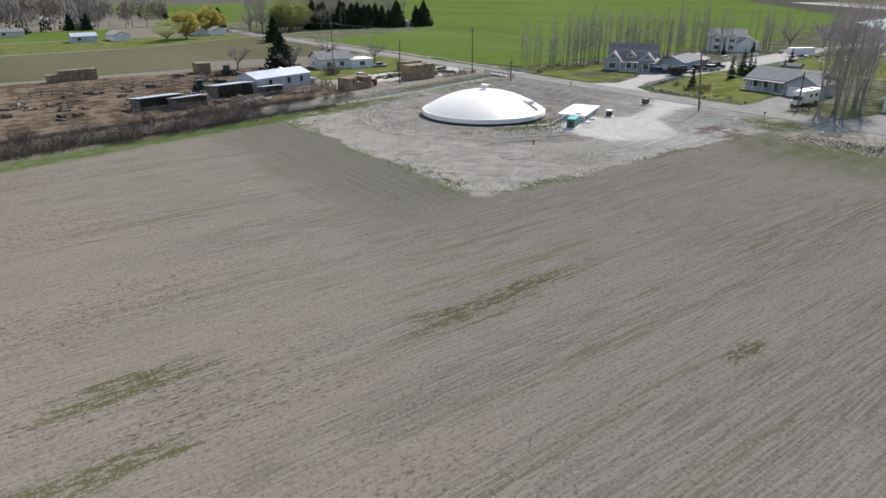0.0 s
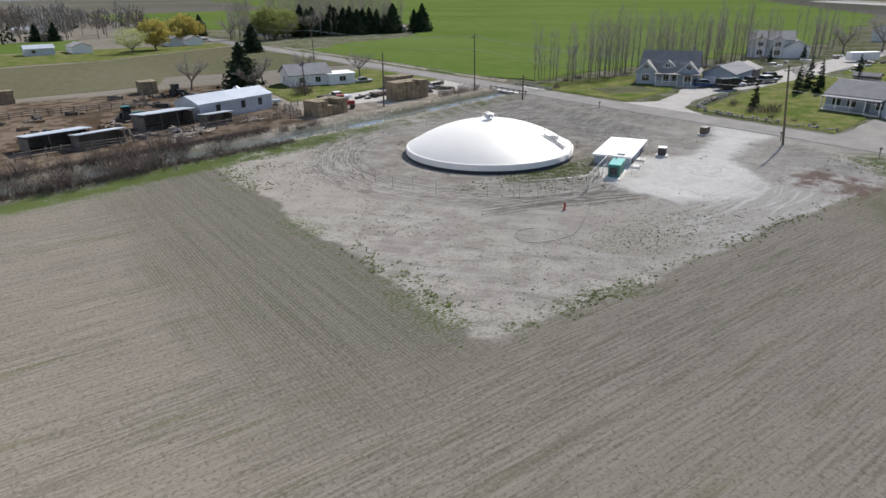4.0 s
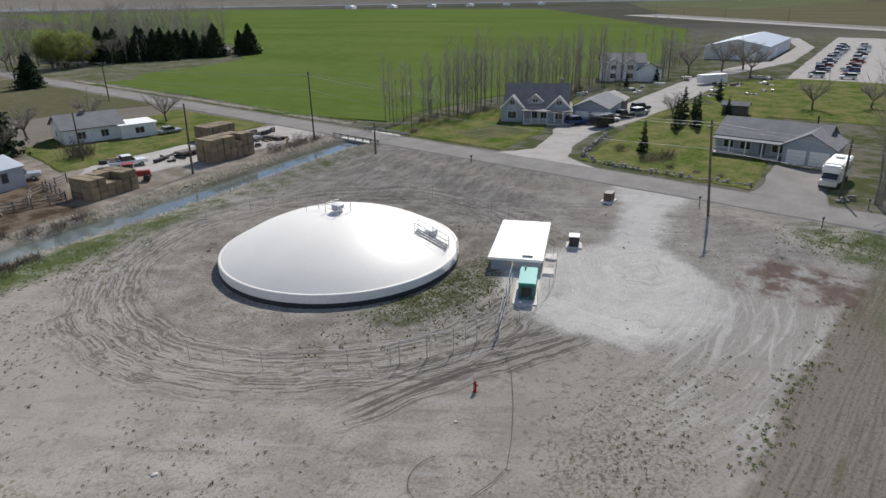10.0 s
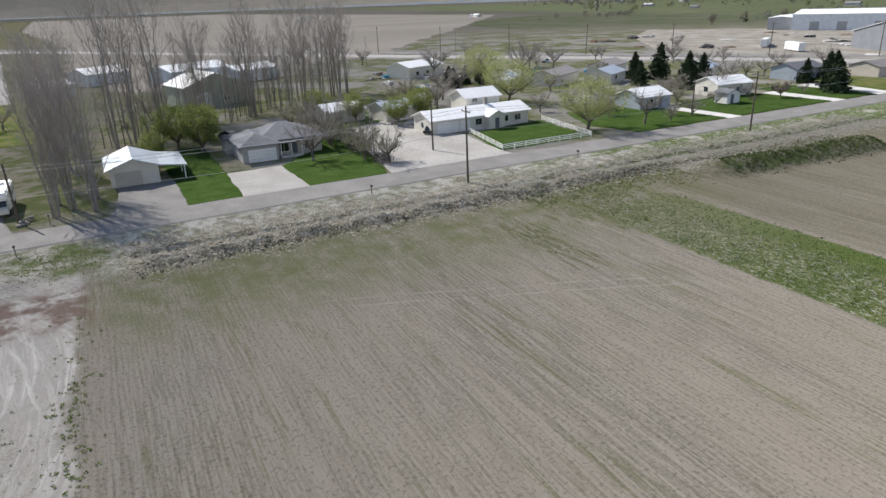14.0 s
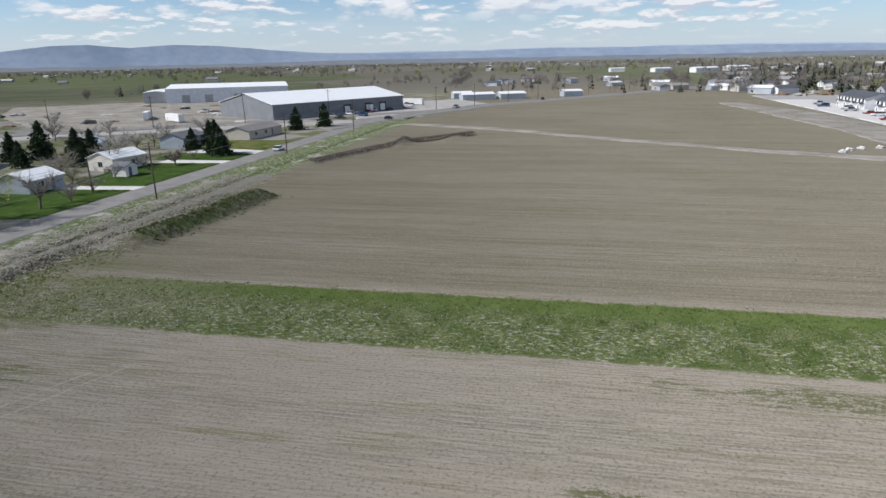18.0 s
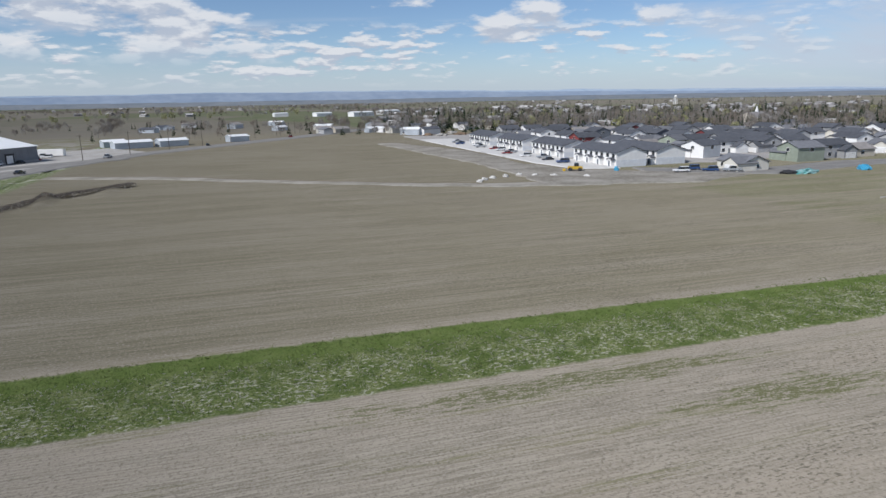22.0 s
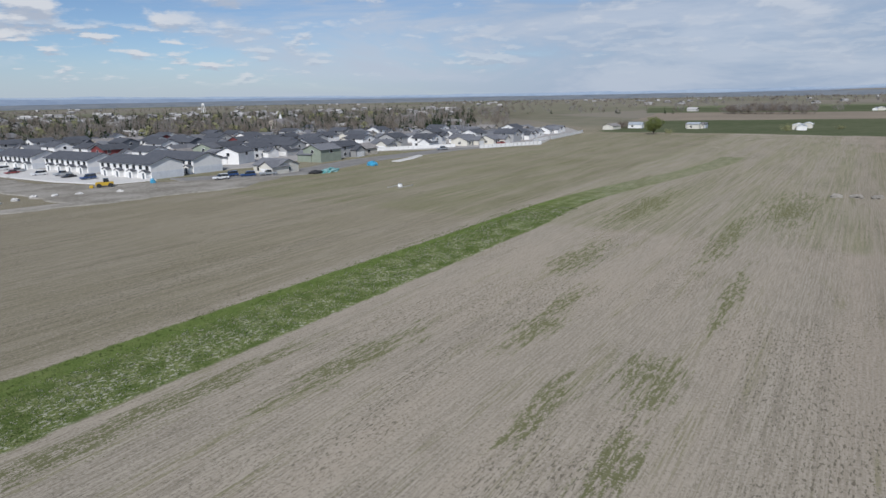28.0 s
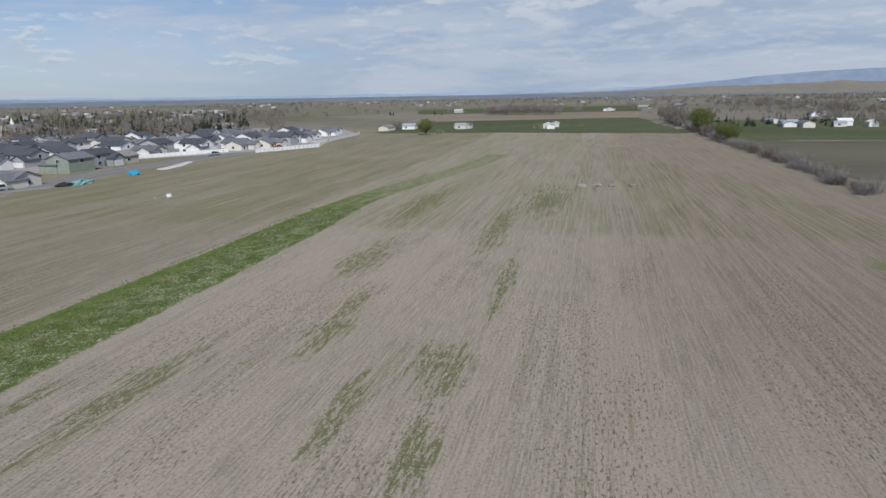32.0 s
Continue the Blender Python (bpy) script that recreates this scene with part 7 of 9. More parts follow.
def white_house():
    t = thing("house", 152.0, -15.8, 0, -90, "long white house with white metal roof and a garage", "house")
    b = (-11.2, 11.0, -3.4, 4.2)
    block(t, b, 2.7, "siding_cream", "white_roof", "x", 0.33, 0.5)
    u = (1.5, 9.5, 5.2, 11.5)
    block(t, (1.0, 9.0, 4.4, 11.0), 5.0, "siding_cream", "white_roof", "x", 0.4, 0.5, wall_name="upper_wall")
    p = (0.6, 4.2, -5.2, 0)
    block(t, p, 2.6, "siding_cream", "white_roof", "y", 0.5, 0.4, wall_name="porch_wall")
    garage_door(t, "front", b, 3.6, 4.6), garage_door(t, "front", b, 7.4, 2.2)
    for s in (10.4, 16.6, 19.6):
        window(t, "front", b, s, 0.9, 1.4, 1.2)
    door(t, "front", p, 1.8)
    window(t, "left", b, 3.8, 1.0, 1.0, 1.0), window(t, "right", b, 2, 1.0, 1.2, 1.2), window(t, "right", b, 5.5, 1.0, 1.2, 1.2)
    for s in (3.0, 5.0):
        window(t, "right", (1.0, 9.0, 4.4, 11.0), s, 3.4, 0.7, 0.9)
    chimney(t, 3.2, 0.6, 3.0, 5.4, "stone")
    window(t, "front", (1.0, 9.0, 4.4, 11.0), 2, 4.0, 1.2, 0.9)


def blue_house():
    t = thing("house", 158.2, 123.2, 0, -62, "blue-grey two-storey farmhouse with white verandah and dark gables", "house")
    b = (-6.2, 6.4, -4.0, 4.6)
    block(t, b, 3.2, "siding_blue", "shingle_brown", "x", 0.95, 0.5)
    for x0 in (-6.9, 2.6):
        g = (x0, x0 + 4.4, -5.0, 2.0)
        block(t, g, 3.2, "siding_blue", "shingle_brown", "y", 0.95, 0.4, wall_name="gable_wall")
        window(t, "front", g, 2.2, 0.9, 1.7, 1.4), window(t, "front", g, 2.2, 3.7, 1.0, 0.9)
        for s in (-1, 1):
            bm = bmesh.new()
            rod(bm, (x0 + 2.2 + s * 2.5, -5.42, 2.95), (x0 + 2.2, -5.42, 5.3), 0.09, n=4)
            part("barge_board", bm, "white", t)
    d = (-1.6, 1.4, -3.6, 0)
    block(t, d, 4.2, "siding_blue", "shingle_brown", "y", 0.8, 0.3, z0=3.4, wall_name="dormer_wall")
    window(t, "front", d, 1.5, 4.0, 1.1, 0.7)
    porch(t, b, "front", 4.0, 13.6, 3.0, 2.7, "shingle_brown", 7)
    for s in (6.0, 8.0):
        window(t, "front", b, s, 0.9, 1.2, 1.5)
    window(t, "right", b, 2.5, 0.9, 1.2, 1.5), window(t, "right", b, 6, 0.9, 1.2, 1.5), window(t, "right", b, 4.3, 4.2, 1.1, 1.2)
    chimney(t, 5.0, 0.8, 5.0, 8.4)
    bm = bmesh.new()
    for k in range(5):
        box(bm, -2.2 + 0.0, -0.6, -7.2 - 0.3 * k - 0.3, -7.2 - 0.3 * k, -0.05, 0.26 - 0.05 * k)
    part("steps", bm, "concrete", t)


def blue_garage():
    t = thing("garage", 170.5, 114.6, 0, -76, "blue-grey double garage with grey roof and lean-to", "garage")
    b = (-3.6, 3.6, -9.5, 4.0)
    block(t, b, 2.9, "siding_blue", "shingle_grey", "y", 0.42)
    garage_door(t, "front", b, 1.9, 2.7), garage_door(t, "front", b, 5.3, 2.7)
    l = (-3.0, 3.8, 4.2, 10.0)
    block(t, l, 2.6, "wood_grey", "shingle_brown", "y", 0.4, wall_name="lean_to_wall")


def wrap_house():
    t = thing("house", 234.5, 139, 0, -58, "unfinished two-storey house in white building wrap", "house")
    b = (-8, 5, -4.5, 5)
    block(t, b, 5.4, "wrap", "shingle_grey", "x", 0.5, 0.4)
    g = (2.5, 9.5, -6.5, 2.0)
    block(t, g, 3.4, "wrap", "shingle_grey", "y", 0.55, 0.4, wall_name="garage_wall")
    for x0 in (-6.5, -1.5):
        d = (x0, x0 + 4, -5.6, 0)
        block(t, d, 5.2, "wrap", "shingle_grey", "y", 0.6, 0.3, wall_name="bay_wall")
        window(t, "front", d, 2, 0.9, 1.6, 1.4), window(t, "front", d, 2, 3.5, 1.6, 1.2)
    window(t, "left", b, 3, 1, 1.5, 1.2), window(t, "left", b, 6.5, 3.5, 1.5, 1.2)
    # black panel stands in for the unlit inside of the open garage
    bm = bmesh.new()
    slab(bm, "right", g, 1.5, 5.5, 0.05, 2.6, 0, 0.06)
    part("garage_opening", bm, "black", t)


grey_house(), carport_house(), hip_house(), white_house(), blue_house(), blue_garage(), wrap_house()


def shed(name, x, y, rot, w, d, h, wall, roof, label, pitch=0.35, axis="x", kind="gable", openings=(), cat="shed"):
    t = thing(name, x, y, 0, rot, label, cat)
    b = (-w / 2, w / 2, -d / 2, d / 2)
    block(t, b, h, wall, roof, axis, pitch, 0.35, kind=kind)
    for side, what, s, z, ww, hh in openings:
        if what == "w":
            window(t, side, b, s, z, ww, hh)
        elif what == "g":
            garage_door(t, side, b, s, ww, hh)
        elif what == "o":
            # black panel in place of a dark, unlit inside
            bm = bmesh.new()
            slab(bm, side, b, s - ww / 2, s + ww / 2, z, z + hh, 0, 0.04)
            part("doorway", bm, "black", t)
        else:
            door(t, side, b, s)
    return t


shed("garden_shed", 187.5, 91.5, -80, 5, 3.2, 2.1, "wood_grey", "shingle_dark", "low dark wooden garden shed", openings=(("front", "d", 2, 0, 0, 0),))
shed("metal_building", 351, 136, 7, 66, 24, 5.0, "metal_wall", "roof_blue", "long blue-roofed grey metal building", 0.22, openings=(("left", "g", 16, 0, 7, 4.0), ("front", "g", 20, 0, 4, 3.6)), cat="building")
shed("metal_building", 226, 24, -76, 17, 14, 5.2, "siding_sage", "white_roof", "green metal shop with a white roof", 0.36, "y", openings=(("front", "g", 5, 0, 4, 3.6), ("front", "w", 11, 1.2, 1.4, 1.2)), cat="building")
for x, y, w, d, h in ((304, 48, 16, 12, 4), (286, 20, 24, 12, 4.5), (276, 2, 18, 10, 4), (268, 62, 10, 8, 4)):
    shed("metal_building", x, y, -60, w, d, h, "metal_wall", "white_roof", "white-roofed metal building behind the poplars", 0.3, openings=(("front", "g", w / 2, 0, 4, 3.2),), cat="building")
shed("metal_building", 243, -47, -68, 17, 10, 3.6, "siding_cream", "white_roof", "low white-roofed building by the railway", 0.3, openings=(("front", "w", 4, 1, 1.4, 1.2), ("front", "w", 9, 1, 1.4, 1.2)), cat="building")
shed("garage", 171, -6.6, -80, 8, 7, 2.6, "siding_cream", "metal_roof", "pale garage in the gravel yard", openings=(("front", "g", 4, 0, 3, 2.1),), cat="garage")
shed("house", 176, 4, -86, 9, 7, 2.6, "siding_cream", "white_roof", "small white-roofed house behind bare trees", openings=(("front", "w", 3, 1, 1.4, 1.2),), cat="house")
shed("house", 149, -58.5, -90, 9, 8, 2.7, "siding_blue", "white_roof", "small pale house behind a lawn", openings=(("front", "w", 3, 1, 1.4, 1.2), ("front", "d", 6, 0, 0, 0)), cat="house")
shed("house", 150, -86, -100, 10, 8, 3.0, "siding_cream", "white_roof", "white-roofed house behind a red tree", openings=(("front", "w", 3, 1, 1.6, 1.2), ("front", "d", 6, 0, 0, 0), ("left", "w", 4, 1, 1.4, 1.2)), cat="house")
shed("garden_shed", 140.5, -76, -90, 4, 3.5, 2.4, "white", "shingle_grey", "small white garden shed on a lawn", axis="y", openings=(("front", "d", 1.5, 0, 0, 0),))
shed("house", 158, -126, -90, 12, 8, 3.0, "siding_blue", "shingle_grey", "grey-blue house among conifers", openings=(("front", "w", 3, 1, 1.6, 1.2), ("front", "d", 6, 0, 0, 0)), cat="house")
shed("house", 148, -152, -95, 20, 9, 2.7, "siding_tan", "shingle_brown", "long low brown-roofed house", 0.3, openings=(("front", "w", 4, 1, 1.6, 1.2), ("front", "w", 10, 1, 1.6, 1.2), ("front", "d", 14, 0, 0, 0)), cat="house")
for x, y, w in ((196, -70, 16), (188, -82, 12), (205, -98, 14), (180, -112, 12)):
    shed("house", x, y, -62, w, 8, 2.8, "siding_cream", "shingle_brown" if x > 190 else "metal_roof", "older house with yard clutter by the railway", openings=(("front", "w", 4, 1, 1.6, 1.2),), cat="house")
for x, y in ((203, -58), (210, -64), (196, -52)):
    shed("garden_shed", x, y, -60, 5, 4, 2.4, "white", "white_roof", "small white shed in a back yard")


# farm beyond the canal
def barn():
    t = thing("barn", 60.6, 153.9, 0, 17.6, "long pale corrugated metal barn", "barn")
    b = (-8.25, 8.25, -3.9, 3.9)
    block(t, b, 2.9, "metal_wall", "metal_roof", "x", 0.30, 0.25)
    bm = bmesh.new()
    for i in range(60):
        x = -8.2 + i * 0.275
        box(bm, x, x + 0.09, -3.93, -3.9, 0, 2.75)
    part("corrugation", bm, "metal_wall", t)
    for s in (4.0, 9.6, 13.6):
        window(t, "front", b, s, 1.2, 0.8, 1.2, "siding_dark")
    for x in (-6, 0, 6):
        bm = bmesh.new()
        box(bm, x - 0.2, x + 0.2, -0.2, 0.2, 3.9, 4.4, 0.03)
        part("ridge_vent", bm, "metal_roof", t)


barn()


def open_shed(x, y, rot, w, d, h, label):
    t = thing("open_shed", x, y, 0, rot, label, "shed")
    bm = bmesh.new()
    box(bm, -w / 2, w / 2, d / 2 - 0.1, d / 2, -0.1, h * 0.85)
    box(bm, -w / 2, -w / 2 + 0.1, -d / 2, d / 2, -0.1, h * 0.85)
    box(bm, w / 2 - 0.1, w / 2, -d / 2, d / 2, -0.1, h * 0.85)
    part("wall", bm, "wood_grey", t)
    bm = bmesh.new()
    prism(bm, [(-d / 2 - 0.5, h + 0.1), (d / 2 + 0.3, h * 0.85), (d / 2 + 0.3, h * 0.85 + 0.12), (-d / 2 - 0.5, h + 0.22)], "x", -w / 2 - 0.2, w / 2 + 0.2)
    part("roof", bm, "metal_roof", t)
    n = max(2, int(w / 3))
    for i in range(n + 1):
        bm = bmesh.new()
        xx = -w / 2 + 0.1 + (w - 0.2) * i / n
        rod(bm, (xx, -d / 2, -0.3), (xx, -d / 2, h + 0.1), 0.08, n=6)
        part("post", bm, "wood_grey", t)


open_shed(47.5, 147.5, 12, 9, 5, 2.7, "open-fronted pole shed with metal roof")
open_shed(55.6, 144.0, 12, 5.0, 2.8, 1.9, "small open calf shelter")
open_shed(30, 141, 14, 9, 4, 2.4, "open-fronted cattle shed in the corral")
open_shed(35.5, 138, 14, 7, 3, 2.2, "open-fronted cattle shed in the corral")


def hay_stack(x, y, rot, nx, ny, nz, label, bw=1.25, bd=2.4, bh=0.95):
    """Big square bales, each one a piece."""
    t = thing("hay_stack", x, y, 0, rot, label, "hay stack", "hay stacks")
    bm = bmesh.new()
    box(bm, -bw / 2 + 0.02, bw / 2 - 0.02, -bd / 2 + 0.02, bd / 2 - 0.02, 0.01, bh - 0.01, 0.06)
    first = part("bale", bm, "hay", t)
    k = 0
    for i in range(nx):
        for j in range(ny):
            for l in range(nz):
                if l == nz - 1 and rng.random() < 0.12:
                    continue
                o = first if k == 0 else new("bale", first.data)
                o.parent = t
                o.location = ((i - (nx - 1) / 2) * bw + rng.uniform(-0.05, 0.05), (j - (ny - 1) / 2) * bd + rng.uniform(-0.06, 0.06), l * bh)
                o.rotation_euler = (0, 0, rng.uniform(-0.02, 0.02))
                k += 1


hay_stack(75.0, 139.3, 14, 6, 2, 3, "square stack of golden-brown hay bales", 1.2, 2.2)
hay_stack(97.2, 145.0, 8, 7, 2, 4, "long stack of weathered hay bales", 1.25, 2.0)
hay_stack(104.5, 160.4, 6, 5, 2, 3, "hay stack beside the track under a pale sheet", 1.25, 2.0)
hay_stack(54.6, 192.5, 0, 3, 2, 3, "tall stack of hay bales behind the yard", 1.3, 2.2)
hay_stack(56, 424, 0, 3, 2, 4, "far stack of hay bales", 1.5, 2.4)
hay_stack(22, 196, 5, 8, 1, 3, "low wall of hay bales behind the corral", 1.5, 2.2)


def farmhouse():
    t = thing("house", 91.3, 179.8, 0, -8, "old white farmhouse with grey roof and flat white addition", "house")
    b = (-6.8, 3.5, -3.5, 6.0)
    block(t, b, 2.9, "white", "shingle_grey", "x", 0.42)
    a = (2.6, 9.2, -5.2, 0.6)
    block(t, a, 2.6, "white", "white_roof", "x", 0.03, 0.3, kind="mono", wall_name="addition_wall")
    window(t, "front", a, 3.4, 1.0, 1.6, 1.1), window(t, "front", b, 3, 1.0, 1.3, 1.2), window(t, "front", b, 7, 1.0, 1.3, 1.2), window(t, "left", b, 4, 1.0, 1.3, 1.2)
    window(t, "right", a, 3, 1.0, 1.2, 1.0)
    chimney(t, -2, 1, 4.0, 5.6)


farmhouse()
for ln in ([(40, 135.2), (52, 138.5), (60, 140.2), (70, 139.6), (70.6, 148)], [(24, 133.5), (32, 135), (40, 135.2), (41, 144)], [(66, 141), (68, 146), (74, 150)], [(8, 170), (30, 174), (50, 172), (52, 186)]):
    rail_fence("corral_fence", "weathered grey plank corral fence", ln, 1.4, 2.2, "wood_grey", (0.4, 0.8, 1.2), 0.07, 0.09)
rail_fence("white_fence", "white rail fence round a front lawn", [(146.2, -11.6), (130.2, -8.6), (130.0, -27.6), (148.8, -30.4)], 1.0, 2.4, "white", (0.35, 0.65, 0.95), 0.06, 0.06, square=True)


def junk(name, label, cat, places, seed, mats, s=1.0):
    """Low heaps of odd farm scrap: beams, boxes, drums."""
    r = random.Random(seed)
    for x, y in places:
        t = thing(name, x, y, 0, r.uniform(0, 360), label, cat, "yard scrap")
        for k in range(r.randint(3, 6)):
            bm = bmesh.new()
            a = r.choice("bbrb")
            cx_, cy_ = r.uniform(-1.2, 1.2) * s, r.uniform(-1.2, 1.2) * s
            if a == "b":
                v = box(bm, -r.uniform(0.3, 1.4) * s, r.uniform(0.3, 1.4) * s, -r.uniform(0.1, 0.5) * s, r.uniform(0.1, 0.5) * s, 0, r.uniform(0.2, 0.9) * s, 0.03)
            else:
                rod(bm, (-1 * s, 0, 0.2), (1.2 * s, 0.1, 0.35), 0.16 * s, n=8)
            nm = "piece"
            o = part(nm, bm, r.choice(mats), t)
            o.location, o.rotation_euler = (cx_, cy_, 0), (0, 0, r.uniform(0, 6.28))


def timber_pile(x, y, rot, n, label):
    """Loose rails and logs thrown on a heap, each one a piece."""
    r = random.Random(int(x * 7))
    t = thing("timber_pile", x, y, 0, rot, label, "timber pile")
    bm = bmesh.new()
    rod(bm, (-1.7, 0, 0), (1.7, 0, 0), 0.09, 0.07, 6)
    first = part("log", bm, "log", t)
    for i in range(n):
        o = first if i == 0 else new("log", first.data)
        o.parent = t
        o.location = (r.gauss(0, 0.9), r.gauss(0, 0.9), 0.1 + 0.5 * r.random() ** 2)
        o.rotation_euler = (0, r.gauss(0, 0.12), r.gauss(0, 0.6))


timber_pile(47.2, 134.6, 20, 34, "grey heap of loose rails and logs by the corral")
timber_pile(51.0, 137.6, 70, 24, "grey heap of loose rails and logs by the corral")
timber_pile(61.5, 141.8, 10, 16, "grey heap of loose rails and logs by the corral")


def grain_bin(x, y):
    t = thing("grain_bin", x, y, 0, 0, "small round white grain bin behind the barn", "grain bin")
    bm = bmesh.new()
    for k in range(5):
        rod(bm, (0, 0, 0.6 * k - 0.1), (0, 0, 0.6 * k + 0.48), 0.95, 0.97, 20)
    part("drum", bm, "white", t)
    bm = bmesh.new()
    rod(bm, (0, 0, 2.88), (0, 0, 3.5), 1.05, 0.15, 20)
    part("lid", bm, "metal_roof", t)


grain_bin(66.5, 164.0)
rj = random.Random(3)
junk("scrap_heap", "dark heap of rusting farm machinery", "scrap", [(rj.uniform(46, 66), rj.uniform(168, 190)) for _ in range(16)] + [(rj.uniform(78, 92), rj.uniform(150, 158)) for _ in range(5)] + [(rj.uniform(104, 116), rj.uniform(147, 158)) for _ in range(7)], 14, ("black", "wood_pole", "black", "mud", "wood_grey"), 1.1)
junk("scrap_heap", "heap of rusty farm scrap and timber", "scrap", [(rj.uniform(20, 52), rj.uniform(152, 172)) for _ in range(20)] + [(rj.uniform(-10, 30), rj.uniform(138, 168)) for _ in range(22)] + [(rj.uniform(60, 72), rj.uniform(160, 172)) for _ in range(9)], 4, ("wood_grey", "mud", "wood_pole", "black", "mud"), 0.9)
junk("scrap_heap", "heap of broken concrete and timber", "scrap", [(rj.uniform(98, 112), rj.uniform(146, 156)) for _ in range(6)] + [(rj.uniform(40, 50), rj.uniform(138, 145)) for _ in range(5)], 5, ("wood_grey", "black", "steel"), 0.8)
junk("scrap_heap", "pile of building timber and pallets", "scrap", [(rj.uniform(196, 250), rj.uniform(122, 134)) for _ in range(12)] + [(rj.uniform(210, 262), rj.uniform(92, 110)) for _ in range(14)] + [(rj.uniform(160, 200), rj.uniform(-12, 6)) for _ in range(10)], 6, ("wood_grey", "white", "concrete", "steel"), 0.9)
junk("scrap_heap", "clutter in the yards by the railway", "scrap", [(rj.uniform(205, 262), rj.uniform(-110, -20)) for _ in range(36)], 7, ("white", "black", "steel", "wood_grey", "tarp_blue"), 1.2)


def garden_beds():
    t = thing("garden_beds", 133.0, 119.6, 0, -17, "bare vegetable beds edged with pale boards", "garden")
    for k in range(6):
        bm = bmesh.new()
        box(bm, 0.1, 12.6, 1.55 * k + 0.05, 1.55 * k + 0.95, -0.1, 0.16)
        bed = part("bed", bm, "mud", t)
        for y in (0.0, 0.95):
            bm = bmesh.new()
            box(bm, 0, 12.7, 1.55 * k + y, 1.55 * k + y + 0.05, -0.1, 0.24)
            part("board", bm, "log", bed)


garden_beds()

# ---- vehicles ----
def car(name, x, y, rot, paint, label, kind="sedan", group=""):
    """A road vehicle, its nose towards local -y."""
    t = thing(name, x, y, 0.1, rot, label, "car" if kind in ("sedan", "suv") else kind, group)
    L, W, H = {"sedan": (4.6, 1.8, 1.45), "suv": (4.8, 1.95, 1.8), "pickup": (5.6, 2.0, 1.85), "van": (5.8, 2.1, 2.3)}[kind]
    body = {"sedan": [(-L / 2, 0.35), (L / 2, 0.35), (L / 2, 0.85), (-L / 2 + 0.1, 0.75), (-L / 2, 0.6)],
            "suv": [(-L / 2, 0.4), (L / 2, 0.4), (L / 2, 1.05), (-L / 2 + 0.1, 0.95), (-L / 2, 0.7)],
            "pickup": [(-L / 2, 0.45), (L / 2, 0.45), (L / 2, 1.1), (-L / 2 + 0.1, 1.05), (-L / 2, 0.8)],
            "van": [(-L / 2, 0.4), (L / 2, 0.4), (L / 2, 1.3), (-L / 2 + 0.1, 1.0), (-L / 2, 0.7)]}[kind]
    cab = {"sedan": (-0.85, 1.75, 0.55, 0.6), "suv": (-0.9, 2.3, 0.6, 0.15), "pickup": (-1.0, 1.1, 0.5, 0.15), "van": (-1.7, 2.85, 0.5, 0.1)}[kind]
    z0 = body[2][1] - 0.05
    bm = bmesh.new()
    prism(bm, [(s, z) for s, z in body], "x", -W / 2, W / 2)
    bmesh.ops.bevel(bm, geom=list(bm.edges), offset=0.06, segments=1, affect="EDGES")
    part("body", bm, paint, t)
    bm = bmesh.new()
    a, b, fa, fb = cab
    prism(bm, [(a, z0), (b, z0), (b - fb, H - 0.06), (a + fa, H - 0.06)], "x", -W / 2 + 0.12, W / 2 - 0.12)
    part("cabin_glass", bm, "glass", t)
    bm = bmesh.new()
    box(bm, -W / 2 + 0.14, W / 2 - 0.14, a + fa - 0.03, b - fb + 0.03, H - 0.08, H, 0.03)
    part("roof", bm, paint, t)
    if kind == "pickup":
        bm = bmesh.new()
        box(bm, -W / 2 + 0.12, W / 2 - 0.12, 1.25, L / 2 - 0.1, 1.08, 1.13)
        part("bed", bm, "black", t)
    for sx in (-1, 1):
        for sy in (-0.31, 0.31):
            bm = bmesh.new()
            rod(bm, (sx * (W / 2 - 0.22), sy * L, 0.33), (sx * (W / 2 + 0.01), sy * L, 0.33), 0.34, n=14)
            w = part("wheel", bm, "black", t)
            bm = bmesh.new()
            rod(bm, (sx * (W / 2), sy * L, 0.33), (sx * (W / 2 + 0.02), sy * L, 0.33), 0.19, n=10)
            part("rim", bm, "steel", w)
        bm = bmesh.new()
        box(bm, sx * W * 0.36 - 0.16, sx * W * 0.36 + 0.16, -L / 2 - 0.02, -L / 2 + 0.05, 0.58, 0.74)
        part("headlight", bm, "steel", t)
    return t


car("car", 157.0, 112.8, 60, "car_blue", "dark grey-blue estate car on gravel", "suv")
car("pickup_truck", 168.6, 108.6, 75, "car_black", "black pickup with a white cap on gravel", "pickup")
car("car", 163.4, 109.0, 60, "car_white", "white saloon car on gravel", "sedan")
car("car", 174.5, 107.4, 78, "car_silver", "silver estate car on the gravel drive", "suv")
car("car", 180.5, 109.8, 70, "car_black", "dark off-road car beside the lean-to", "suv")
car("car", 150.5, -5.6, 40, "car_black", "black car parked before a garage", "sedan")
car("car", 102, 173, 90, "car_silver", "silver car beside the farmhouse", "sedan")
car("car", 84, 152, 80, "car_white", "white pickup in the farm yard", "pickup")
car("pickup_truck", 70, 156.5, 70, "car_silver", "dusty pickup truck beside the barn", "pickup")
car("car", 123.0, -118, 4, "car_white", "white car driving on the road", "sedan")
car("pickup_truck", 119, 376, 60, "car_white", "white pickup at a far farm", "pickup")
car("car", 116, 352, 60, "car_silver", "pale car at a far farm", "suv")
car("van", 160, 360, 40, "car_silver", "silver van by a far grove", "van")
